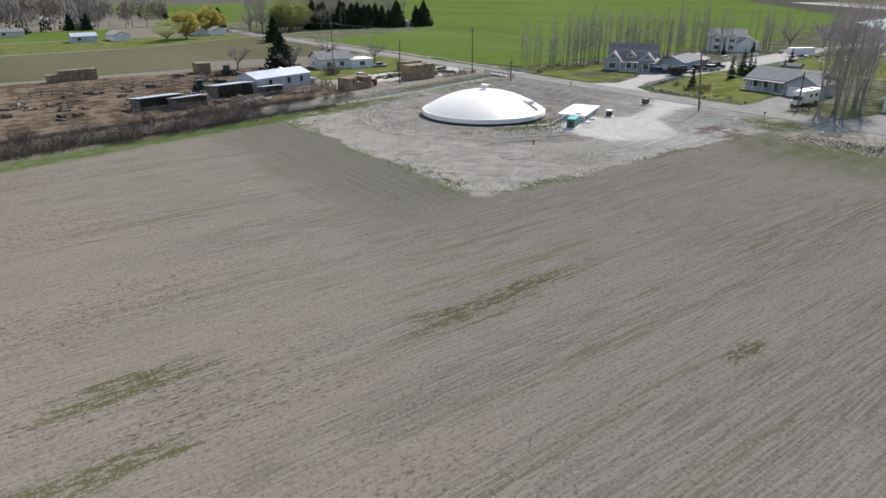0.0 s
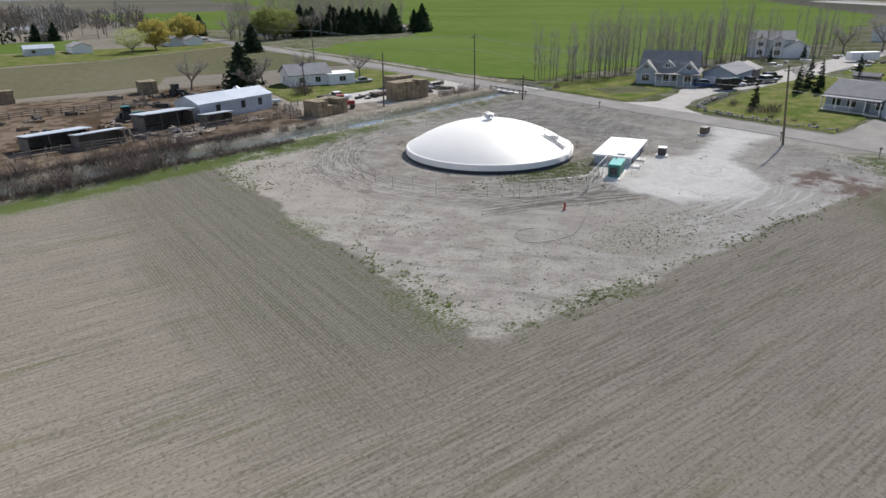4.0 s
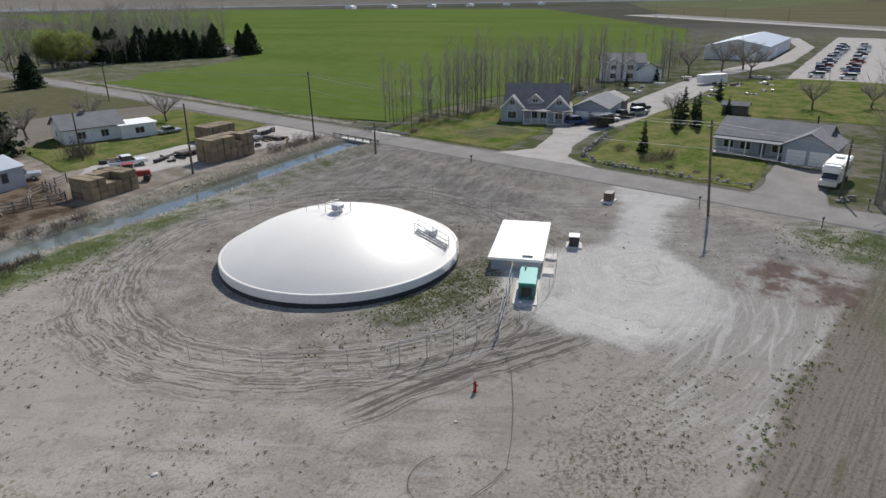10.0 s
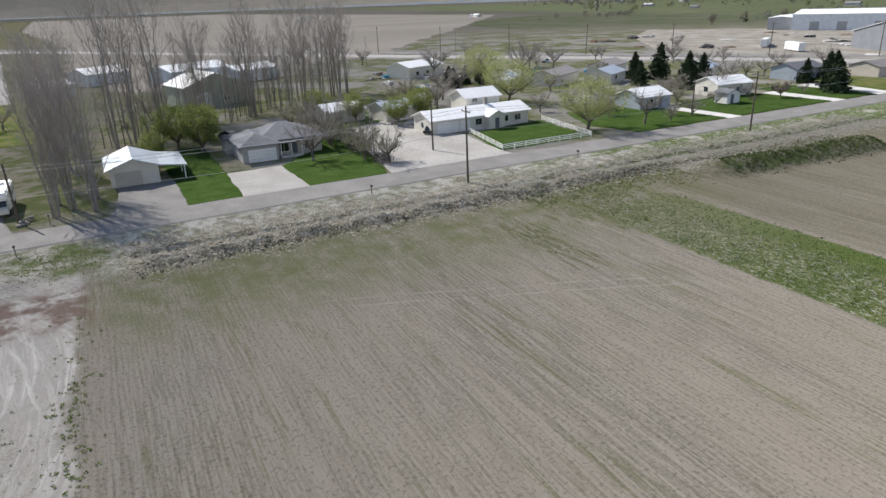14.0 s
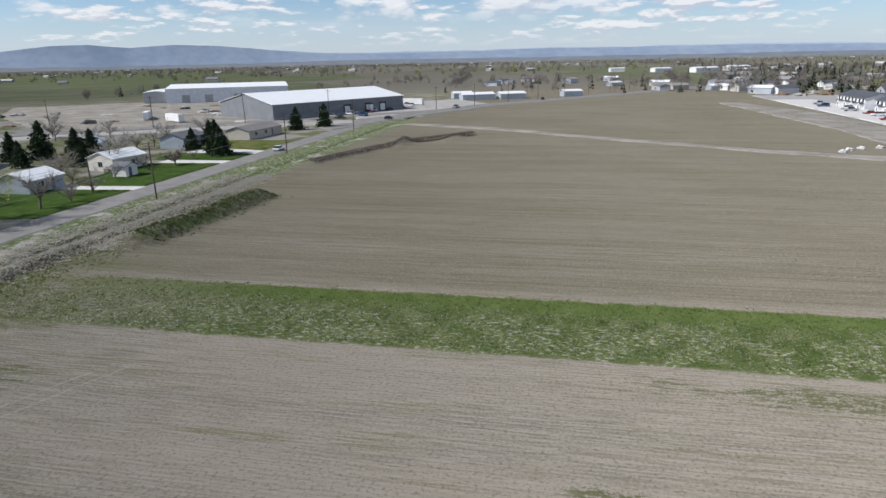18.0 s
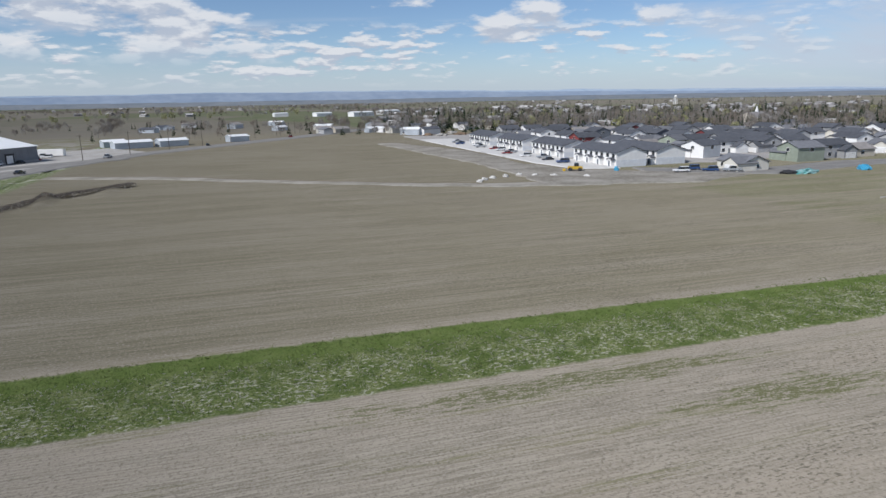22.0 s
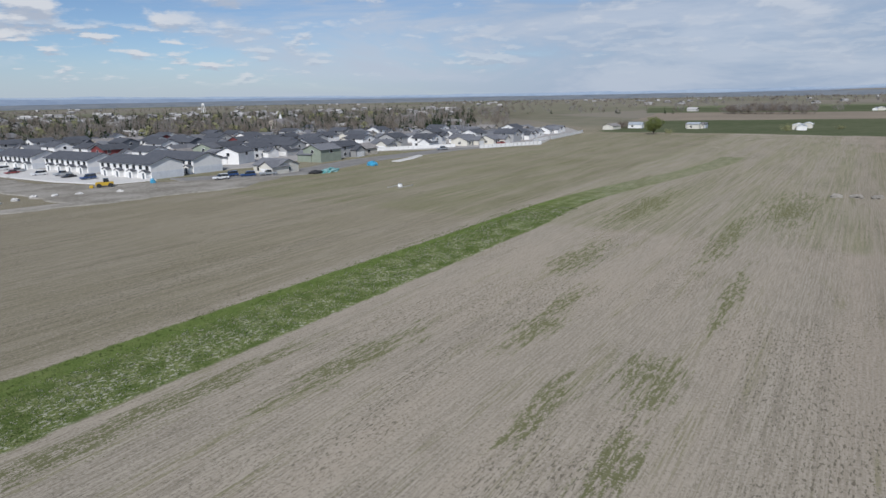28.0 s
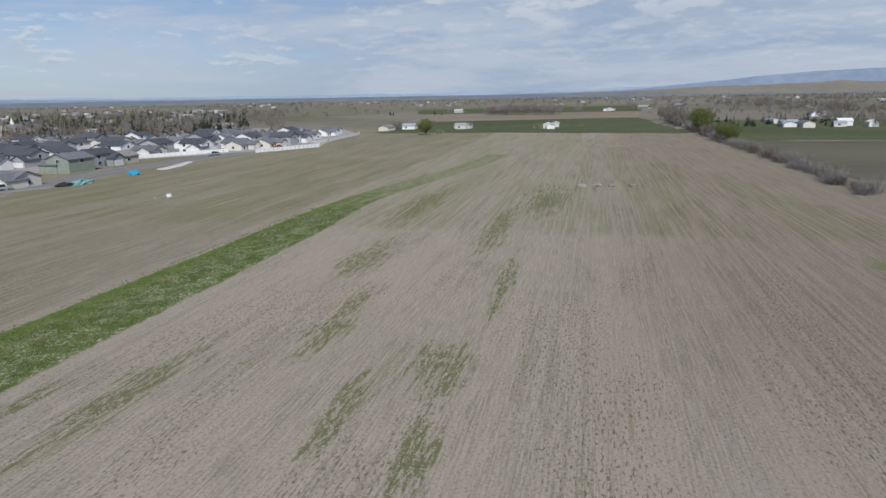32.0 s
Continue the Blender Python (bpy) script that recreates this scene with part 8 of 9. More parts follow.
car("truck", -8, 141.5, 20, "car_white", "old white flatbed truck by the canal", "van")


def trailer(x, y, rot, L, W, H, mat, label, name="trailer", nose=True):
    t = thing(name, x, y, 0.1, rot, label, "trailer")
    bm = bmesh.new()
    box(bm, -W / 2, W / 2, -L / 2, L / 2, 0.5, H, 0.12)
    part("body", bm, mat, t)
    for s in (-1, 1):
        for k in (-0.4, 0.5):
            bm = bmesh.new()
            rod(bm, (s * (W / 2 - 0.2), k, 0.36), (s * (W / 2 + 0.02), k, 0.36), 0.36, n=12)
            part("wheel", bm, "black", t)
    bm = bmesh.new()
    rod(bm, (-0.4, -L / 2, 0.5), (0, -L / 2 - 1.1, 0.5), 0.05, n=6)
    rod(bm, (0.4, -L / 2, 0.5), (0, -L / 2 - 1.1, 0.5), 0.05, n=6)
    part("drawbar", bm, "black", t)
    bm = bmesh.new()
    box(bm, W / 2, W / 2 + 0.03, -L * 0.1, L * 0.1, 0.6, H - 0.3)
    part("side_door", bm, mat, t)


trailer(157.6, 107.6, 75, 5.0, 2.2, 2.5, "car_black", "black enclosed cargo trailer on gravel")
trailer(236, 113, 60, 9, 2.5, 2.8, "white", "white boat-shaped camping trailer")
trailer(95, 152, 100, 6, 2.2, 0.9, "wood_grey", "flat hay trailer in the yard")


def motorhome(x, y, rot):
    t = thing("motorhome", x, y, 0.1, rot, "cream and white motorhome parked on the drive", "motorhome")
    bm = bmesh.new()
    box(bm, -1.2, 1.2, -2.6, 4.2, 0.6, 3.1, 0.15)
    part("body", bm, "white", t)
    bm = bmesh.new()
    box(bm, -1.15, 1.15, -3.7, -2.3, 2.0, 3.0, 0.2)
    part("cab_over", bm, "white", t)
    bm = bmesh.new()
    prism(bm, [(-4.6, 0.5), (-2.5, 0.5), (-2.5, 2.0), (-3.4, 2.0), (-3.9, 1.3), (-4.6, 1.15)], "x", -1.0, 1.0)
    part("cab", bm, "siding_cream", t)
    bm = bmesh.new()
    prism(bm, [(-3.95, 1.32), (-3.85, 1.32), (-3.4, 1.95), (-3.5, 1.98)], "x", -0.9, 0.9)
    part("windscreen", bm, "glass", t)
    for y0 in (-1.2, 1.0, 2.8):
        bm = bmesh.new()
        box(bm, -1.23, 1.23, y0, y0 + 0.9, 1.7, 2.3)
        part("window", bm, "glass", t)
    for s in (-1, 1):
        for k in (-3.4, 2.4):
            bm = bmesh.new()
            rod(bm, (s * 0.85, k, 0.4), (s * 1.15, k, 0.4), 0.4, n=14)
            part("wheel", bm, "black", t)
    bm = bmesh.new()
    box(bm, -0.5, 0.5, 1.0, 1.9, 3.1, 3.35, 0.05)
    part("roof_unit", bm, "white", t)


motorhome(139.2, 63.6, -90)


def tractor(x, y, rot, mat, label):
    t = thing("tractor", x, y, 0.05, rot, label, "tractor")
    bm = bmesh.new()
    box(bm, -0.45, 0.45, -2.0, 0.2, 0.7, 1.5, 0.08)
    part("bonnet", bm, mat, t)
    bm = bmesh.new()
    box(bm, -0.7, 0.7, 0.1, 1.5, 1.0, 2.6, 0.1)
    part("cab", bm, "glass", t)
    bm = bmesh.new()
    box(bm, -0.78, 0.78, 0.0, 1.6, 2.6, 2.72, 0.04)
    part("cab_roof", bm, mat, t)
    for s in (-1, 1):
        for y0, r in ((1.0, 0.85), (-1.5, 0.5)):
            bm = bmesh.new()
            rod(bm, (s * 0.6, y0, r), (s * 1.05, y0, r), r, n=16)
            part("wheel", bm, "black", t)


tractor(59, 182, 40, "black", "dark tractor parked by the hay"), tractor(44, 157, 100, "dark_green_paint", "green tractor behind the pole shed"), tractor(80.6, 142.2, 60, "red_paint", "red tractor behind the hay stack")


# stones along the front garden
def stone_line(pts, label, seed):
    r = random.Random(seed)
    t = thing("stone_wall", pts[0][0], pts[0][1], 0, 0, label, "wall")
    shapes = []
    for k in range(5):
        bm = bmesh.new()
        bmesh.ops.create_icosphere(bm, subdivisions=1, radius=0.5)
        for v in bm.verts:
            v.co = Vector((v.co.x * 1.2, v.co.y, v.co.z * 0.8)) * r.uniform(0.8, 1.15)
        me = bpy.data.meshes.new("stone")
        bm.to_mesh(me), bm.free()
        me.materials.append(MAT["stone"])
        shapes.append(me)
    for (ax, ay), (bx, by) in zip(pts, pts[1:]):
        n = int(math.hypot(bx - ax, by - ay) / 0.6)
        for i in range(n):
            for lay in range(2 if r.random() < 0.6 else 1):
                o = new("stone", r.choice(shapes))
                o.parent = t
                s = r.uniform(0.3, 0.75)
                o.location = (ax + (bx - ax) * i / n - pts[0][0] + r.uniform(-0.3, 0.3), ay + (by - ay) * i / n - pts[0][1] + r.uniform(-0.2, 0.2), 0.15 + 0.32 * lay)
                o.rotation_euler, o.scale = (r.uniform(-0.3, 0.3), r.uniform(-0.3, 0.3), r.uniform(0, 6.28)), (s, s, s)


stone_line([(130.6, 95), (130.0, 89.5), (129.9, 80.4), (130.8, 71.2)], "rough dry-stone border of grey boulders by the road", 1)
stone_line([(130.6, 95), (134, 99), (142, 101), (152, 103.4)], "low line of grey boulders along the drive", 2)
stone_line([(129.6, 61.5), (131.5, 60.5), (133, 59.5)], "low boulders edging a drive", 3)

# ---- town, works and distance ----
def townhouse_row(x, y, n, rot=-90, wall="white"):
    """A terrace of n two-storey homes under one dark roof."""
    w = 7.4
    t = thing("townhouse", x, y, 0, rot, "white two-storey townhouse terrace with a dark roof", "townhouse", "townhouses")
    b = (-n * w / 2, n * w / 2, -6, 6)
    block(t, b, 4.9, wall, "shingle_dark", "y" if n < 2 else "x", 0.34, 0.5)
    for side in ("left", "right"):
        bm = bmesh.new()
        slab(bm, side, b, 0.02, 11.98, 0, 2.4, 0, 0.06)
        part("cladding", bm, "wrap", t, "pale grey lower cladding")
    for i in range(n):
        s = (i + 0.5) * w
        x0 = b[0] + i * w
        garage_door(t, "front", b, s - 1.6, 2.7)
        window(t, "front", b, s - 1.8, 3.2, 1.5, 1.2, "siding_dark"), window(t, "front", b, s + 1.8, 3.2, 1.5, 1.2, "siding_dark")
        g = (x0 + 4.2, x0 + 6.9, -7.6, -5.6)
        block(t, g, 2.5, "white", "shingle_dark", "y", 0.45, 0.3, wall_name="porch_wall")
        door(t, "front", g, 1.3)
    return t


for x, y, n in ((-86, -155.5, 4), (-86, -193, 4), (-85, -230.5, 4), (-84, -268, 4), (-103, -157, 4)):
    townhouse_row(x, y, n, 90)
sheet("parking", [(-66, -142), (-79.5, -138), (-79.5, -320), (-60, -320), (-62, -165)], 0.24, "concrete", "pale concrete drives before the townhouses", "pavement", 0.2, 4)


def town_house(v, x, y, rot):
    wall, roof = (("siding_grey", "shingle_dark"), ("white", "shingle_dark"), ("siding_tan", "shingle_brown"), ("siding_sage", "shingle_grey"), ("siding_red", "shingle_dark"), ("siding_cream", "shingle_grey"), ("siding_dark", "shingle_dark"), ("white", "shingle_grey"))[v]
    two = v in (0, 1, 3, 4, 6)
    t = thing("house", x, y, 0, rot, ("two-storey " if two else "single-storey ") + {"siding_grey": "grey", "white": "white", "siding_tan": "tan", "siding_sage": "sage green", "siding_red": "dark red", "siding_cream": "cream", "siding_dark": "slate blue"}[wall] + " new house with " + ("dark" if "dark" in roof else "grey-brown") + " roof", "house", "houses of the new estate")
    b = (-6, 6, -4.5, 5)
    h = 4.9 if two else 2.9
    block(t, b, h, wall, roof, "x", 0.4, 0.45)
    g = (0.2, 6.4, -7.5, 0)
    block(t, g, 2.8 if not two else 3.0, "white" if v == 4 else wall, roof, "y", 0.55, 0.4, wall_name="garage_wall")
    garage_door(t, "front", g, 3.1, 4.8)
    window(t, "front", b, 2.6, 0.9, 1.5, 1.3)
    if two:
        window(t, "front", b, 2.6, 3.4, 1.4, 1.2)
    z = 3.5 if two else 1.0
    window(t, "left", b, 5, z, 1.3, 1.2), window(t, "right", b, 5, z, 1.3, 1.2)
    door(t, "front", b, 5.6)
    window(t, "back", b, 6, z, 1.6, 1.2)
    return t


spots = [(-112, -118, 5, 90), (-128, -158, 1, 20), (-151, -133, 3, 0), (-169, -138, 0, 180), (-181, -138, 2, 0), (-140, -189, 3, 20)]
rt = random.Random(11)
for row in range(9):
    for col in range(17):
        x = -118 - col * 15.5 + rt.uniform(-1.5, 1.5)
        edge = np.interp(-x, [110, 150, 190, 235, 260, 300, 360, 420], [-168, -158, -152, -112, -98, -104, -112, -130])
        y = edge - 12 - row * 20 - (row // 2) * 9 + rt.uniform(-1, 1)
        if row > 7 or row > 6 and col < 2 or y < -335:
            continue
        if rt.random() < 0.06 or (row > 3 and col > 13):
            continue
        spots.append((x, y, rt.choice((0, 1, 1, 2, 1, 5, 6, 7, 7, 5, 0, 4)) if col < 8 else rt.choice((1, 2, 5, 5, 7, 7, 0)), (0 if row % 2 else 180) + rt.choice((0, 0, 90, -90))))
base = {}
for x, y, v, rot in spots:
    if v not in base:
        base[v] = town_house(v, x, y, rot)
    else:
        copy_thing(base[v], pose(x, y, 0, 0, 0, rot))
sheet("estate_ground", [(-95, -150), (-120, -140), (-160, -145), (-200, -140), (-236, -103), (-262, -88), (-300, -98), (-372, -106), (-430, -140), (-420, -360), (-60, -360), (-62, -170)], 0.2, "drive", "new streets and bare plots of the estate", "pavement", 0.6, 6)
for ln in ([(-228, -103), (-262, -86)], [(-262, -86), (-276, -97), (-300, -98)], [(-300, -97), (-366, -103)], [(-190, -146), (-216, -128), (-230, -118)], [(-285, -128), (-330, -130)], [(-240, -118), (-262, -112)]):
    t = thing("white_fence", ln[0][0], ln[0][1], 0, 0, "white vinyl panel fence behind new gardens", "fence")
    for (ax, ay), (bx, by) in zip(ln, ln[1:]):
        L = math.hypot(bx - ax, by - ay)
        k = int(L / 2.4)
        for i in range(k):
            bm = bmesh.new()
            box(bm, 0.05, 2.35, -0.03, 0.03, 0.05, 1.8)
            o = part("panel", bm, "white", t)
            o.location = (ax - ln[0][0] + (bx - ax) * i / k, ay - ln[0][1] + (by - ay) * i / k, 0)
            o.rotation_euler = (0, 0, math.atan2(by - ay, bx - ax))


def heap(name, x, y, rx, ry, h, mat, label, cat, seed):
    r = random.Random(seed)
    bm = bmesh.new()
    bmesh.ops.create_icosphere(bm, subdivisions=3, radius=1)
    for v in bm.verts:
        f = 0.8 + 0.4 * noise.noise(v.co * 2.3 + Vector((seed, 0, 0)))
        v.co = Vector((v.co.x * rx * f, v.co.y * ry * f, max(-0.1, v.co.z * h * f)))
    me = bpy.data.meshes.new(name)
    bm.to_mesh(me), bm.free()
    me.materials.append(MAT[mat])
    ob = tagged(new(name, me), label, cat)
    ob.location, ob.rotation_euler = (x, y, 0), (0, 0, r.uniform(0, 3))
    return ob


heap("tarp", -123, -103, 7, 3, 1.5, "tarp_teal", "building stuff under a torn teal tarp", "tarp", 1)
heap("tarp", -116, -103, 3.5, 2, 1.2, "black", "building stuff under a black sheet", "tarp", 2)
heap("tarp", -146, -103, 5, 2.5, 1.7, "tarp_blue", "building stuff under a blue tarp", "tarp", 3)
heap("tarp", -74, -131, 1.2, 1, 2.0, "tarp_blue", "bright blue wrapped bundle", "tarp", 4)
sheet("concrete_strip", [(-160, -101), (-172, -103), (-186, -108), (-186, -110), (-172, -106), (-160, -104)], 0.26, "concrete", "pale poured concrete strip", "pavement")
for i, (x, y) in enumerate(((-31, -131), (-36, -133), (-41, -134), (-45, -131), (-27, -128), (-50, -128), (-24, -124), (-58, -122))):
    heap("rubble", x, y, 1.5, 1.1, 0.9, "concrete", "pale heap of broken rubble", "rubble", 10 + i)
for i, (x, y, rx, ry) in enumerate(((-131, 47, 2.6, 1.4), (-132, 51, 2.2, 1.6), (-133, 55, 2.8, 1.4), (-133, 60, 2.4, 1.5))):
    heap("rubble", x, y, rx, ry, 0.8, "site", "low heap of field stones and dry soil", "rubble", 20 + i)
for i in range(8):
    heap("soil_mound", -60 - 16 * rt.random() * 3, -330 - 60 * rt.random(), 5, 4, 2.2, "mud" if i % 2 else "dust", "heap of site soil", "soil", 30 + i)
mh = thing("manhole_riser", -101.5, -57, 0, 0, "white concrete manhole riser in the field", "manhole")
bm = bmesh.new()
rod(bm, (0, 0, -0.2), (0, 0, 0.75), 0.7, 0.6, 16)
part("riser", bm, "white", mh)
bm = bmesh.new()
box(bm, -4.0, 3.2, 1.4, 1.9, -0.1, 0.22, 0.08), box(bm, -3.6, 3.4, -2.1, -1.6, -0.1, 0.2, 0.08)
part("soil_rim", bm, "dust", mh, "pale loose soil thrown up beside it")
bm = bmesh.new()
rod(bm, (0, 0, 0.75), (0, 0, 0.85), 0.45, n=16)
part("cover", bm, "steel", mh)
dig = thing("loader", -62, -136, 0, 60, "yellow site loader by the townhouses", "loader")
bm = bmesh.new()
box(bm, -1, 1, -2.6, 2.2, 0.7, 1.7, 0.1)
part("body", bm, "yellow_paint", dig)
bm = bmesh.new()
box(bm, -0.8, 0.8, -0.5, 1.0, 1.7, 2.8, 0.1)
part("cab", bm, "glass", dig)
bm = bmesh.new()
box(bm, -1.3, 1.3, -4.2, -3.2, 0.1, 0.9, 0.1)
part("bucket", bm, "yellow_paint", dig)
for s in (-1, 1):
    for k in (-1.7, 1.4):
        bm = bmesh.new()
        rod(bm, (s * 0.9, k, 0.7), (s * 1.3, k, 0.7), 0.7, n=14)
        part("wheel", bm, "black", dig)

CARS = [car("car", -70, -172, 90, "car_black", "black car before the townhouses", "sedan", "town cars"), car("car", -69, -190, 90, "car_white", "white car before the townhouses", "suv", "town cars"),
        car("pickup_truck", -71, -210, 90, "car_silver", "silver pickup before the townhouses", "pickup", "town cars"), car("car", -72, -232, 95, "car_red", "red car before the townhouses", "sedan", "town cars"), car("car", -99, -117, 60, "car_blue", "dark blue car at the building site", "suv", "town cars")]
for x, y, r in ((-72, -180, 88), (-67, -205, 90), (-71, -222, 92), (-70, -245, 90), (-72, -255, 85), (-68, -270, 90), (-71, -284, 90), (-104, -113, 60), (-96, -122, 70), (-89, -118, 75), (-256, -106, 30), (-212, -114, 65), (-70, -160, 91)):
    copy_thing(rt.choice(CARS), pose(x, y, 0.25, 0, 0, r))
for i in range(9):                       # car park behind the blue metal building
    for k in range(2):
        x = 268 + i * 18.5 * (0.92 + 0.06 * k)
        copy_thing(rt.choice(CARS + CARS[:3]), pose(x, 92.5 + (x - 268) * 0.118 - 8.5 * k + rt.uniform(-0.5, 0.5), 0.2, 0, 0, 10 + 180 * rt.randint(0, 1)))
        copy_thing(rt.choice(CARS), pose(x + 6, 93 + (x - 262) * 0.118 - 8.5 * k + rt.uniform(-0.5, 0.5), 0.2, 0, 0, 10))
sheet("car_park", [(256, 72), (262, 99), (490, 127), (484, 95)], 0.15, "drive", "pale gravel car park", "car park", 0.4, 4)
sheet("lane", [(262, 117), (262, 124), (300, 122), (318, 118), (400, 128), (470, 150), (476, 145), (402, 121), (318, 111)], 0.17, "drive", "pale gravel lane", "road", 0.3, 4)
for x, y, r in ((100, -272, 20), (60, -335, 35), (10, -396, 40), (118, -212, 15), (-30, -452, 40)):
    copy_thing(rt.choice(CARS), pose(x, y, 0.25, 0, 0, r - 30))


def warehouse():
    t = thing("warehouse", 165.5, -249, 0, -121.6, "huge metal warehouse with shade painted into its walls, low white roof", "warehouse")
    b = (-38, 38, -22, 22)
    block(t, b, 6.8, "works_wall_shaded", "white_roof", "x", 0.19, 0.5)
    bm = bmesh.new()
    slab(bm, "front", b, 0, 76, 0, 1.2, 0, 0.06)
    part("plinth", bm, "siding_grey", t)
    for k in range(25):
        bm = bmesh.new()
        slab(bm, "front", b, k * 3.1, k * 3.1 + 0.12, 1.2, 6.7, 0, 0.07)
        part("wall_rib", bm, "works_wall_shaded", t)
    for s in (26, 40, 53, 62):
        bm = bmesh.new()
        slab(bm, "front", b, s - 2.2, s + 2.2, 0.4, 4.6, 0.06, 0.12)
        f = part("dock_door", bm, "black", t)
        bm = bmesh.new()
        slab(bm, "front", b, s - 1.5, s + 1.5, 0.6, 3.8, 0.12, 0.16)
        part("dock_panel", bm, "white", f)
    return t


warehouse()
wb = thing("building", 279, -371, 0, -153, "white industrial building still under construction", "building")
block(wb, (-38, 38, -36, 36), 9.0, "wrap", "white_roof", "x", 0.05, 0.3)
bb = (-38, 38, -36, 36)
for s in (12, 26, 44, 60):
    garage_door(wb, "front", bb, s, 5, 5, "siding_grey")
block(wb, (-52, -38, -30, 10), 7.0, "siding_grey", "white_roof", "y", 0.1, 0.3, wall_name="wing_wall")
sheet("works_yard", [(128, -208), (160, -196), (215, -168), (262, -178), (330, -230), (380, -290), (330, -330), (250, -350), (215, -310), (170, -212)], 0.19, "site", "churned pale yard of the works", "ground", 1.0, 5)
sheet("works_yard", [(132, -212), (118, -240), (86, -300), (112, -345), (140, -322), (150, -260)], 0.21, "dust", "pale gravel yard before the warehouse", "ground", 0.6, 5)
for i in range(26):
    heap("soil_mound", rt.uniform(180, 330), rt.uniform(-300, -180), rt.uniform(2, 6), rt.uniform(2, 4), rt.uniform(0.6, 2.0), rt.choice(("dust", "mud", "concrete", "black")), "heap of soil and rubble at the works", "soil", 50 + i)
for i in range(14):
    copy_thing(rt.choice(CARS), pose(rt.uniform(134, 148) - i * 0.9, -214 - i * 6.5, 0.25, 0, 0, rt.uniform(-20, 20) + 75))
for i, (x, y, r) in enumerate(((143, -252, 75), (141, -262, 75), (128, -296, 75), (232, -212, 30), (210, -200, 60))):
    trailer(x, y, r, 12, 2.5, 3.6, "white" if i != 1 else "car_silver", "white lorry trailer at the works", "lorry_trailer")
for x, y, w, d in ((100, -343, 20, 9), (80, -350, 16, 9), (112, -358, 12, 8), (44, -372, 12, 8)):
    shed("shed", x, y, 25, w, d, 3.2, "metal_wall", "white_roof", "long pale shed beside the highway", 0.25)
for i in range(30):                       # houses and works along the highway and by the town
    x, y = rt.choice(((rt.uniform(-80, 20), rt.uniform(-520, -420)), (rt.uniform(0, 130), rt.uniform(-640, -540)), (rt.uniform(-160, -60), rt.uniform(-480, -370))))
    shed("building", x, y, rt.uniform(0, 180), rt.uniform(8, 17), rt.uniform(6, 9), rt.uniform(2.6, 3.8), rt.choice(("siding_grey", "siding_cream", "siding_tan", "metal_wall", "white")), rt.choice(("shingle_dark", "shingle_brown", "shingle_grey", "white_roof")), "low pale building beside the highway", 0.35, openings=(("front", "w", 3, 1, 1.6, 1.2),), cat="building")
for x, y, w, d, h, r in ((-130, -905, 34, 18, 6, 20), (-80, -960, 26, 16, 5, 20), (-190, -990, 36, 18, 6, 30), (-20, -1010, 22, 14, 5, 10)):
    shed("building", x, y, r, w, d, h, "white", "white_roof", "large white mill building in the distance", 0.15, cat="building")
church = shed("church", -345, -365, 30, 34, 22, 4.0, "siding_tan", "shingle_brown", "low brown-roofed church with a white spire", 0.5, openings=(("front", "w", 8, 1, 2, 2),), cat="church")
bm = bmesh.new()
rod(bm, (-6, 0, 6), (-6, 0, 11.0), 1.5, 1.3, 8)
rod(bm, (-6, 0, 11.0), (-6, 0, 14.5), 1.0, 0.05, 8)
part("spire", bm, "white", church, "slim white spire")
wt = thing("water_tower", -986, -1313, 0, 0, "white water tower over the town", "water tower")
bm = bmesh.new()
bmesh.ops.create_uvsphere(bm, u_segments=20, v_segments=12, radius=3.6, matrix=Matrix.Translation((0, 0, 18.5)) @ Matrix.Diagonal((1, 1, 1.05, 1)))
part("bowl", bm, "white", wt, smooth=True)
for i in range(6):
    a = i * math.pi / 3
    bm = bmesh.new()
    rod(bm, (5.2 * math.cos(a), 5.2 * math.sin(a), 0), (3.0 * math.cos(a), 3.0 * math.sin(a), 18), 0.35, n=6)
    part("leg", bm, "white", wt)
bm = bmesh.new()
rod(bm, (0, 0, 0), (0, 0, 16), 0.8, n=10)
part("riser", bm, "white", wt)


def farmstead(x, y, n, seed, label="white farm buildings among fields"):
    r = random.Random(seed)
    for _ in range(n):
        shed("farm_building", x + r.uniform(-1, 1) * 8 * n, y + r.uniform(-12, 12), r.choice((0, 90)) + r.uniform(-8, 8), r.uniform(7, 14), r.uniform(5, 8), r.uniform(2.4, 3.6), r.choice(("white", "siding_cream", "metal_wall")), r.choice(("white_roof", "metal_roof", "shingle_grey", "shingle_brown")), label, 0.4, cat="farm building", openings=(("front", "w", 3, 1, 1.4, 1.2),))


for x, y, n, s in ((-440, -40, 3, 1), (-438, 18, 3, 2), (-455, 185, 4, 3), (-450, 215, 3, 4), (-640, 250, 3, 5), (-900, 60, 3, 6), (-1000, -100, 4, 7), (-420, -95, 2, 8), (-900, 330, 4, 9), (-1200, 380, 3, 10), (96, 348, 2, 11), (60, 330, 2, 12), (20, 395, 3, 13), (-40, 420, 3, 14), (40, 520, 4, 15), (-60, 560, 4, 16), (165, 385, 2, 17), (215, 352, 1, 18), (820, -420, 3, 19), (1200, -300, 3, 20)):
    farmstead(x, y, n, 100 + s)
for i in range(6):
    shed("farm_building", 1650 + 130 * i, 1840 - 75 * i, 35, 70, 26, 8, "white", "white_roof", "long white farm shed in the far distance", 0.2, cat="farm building")


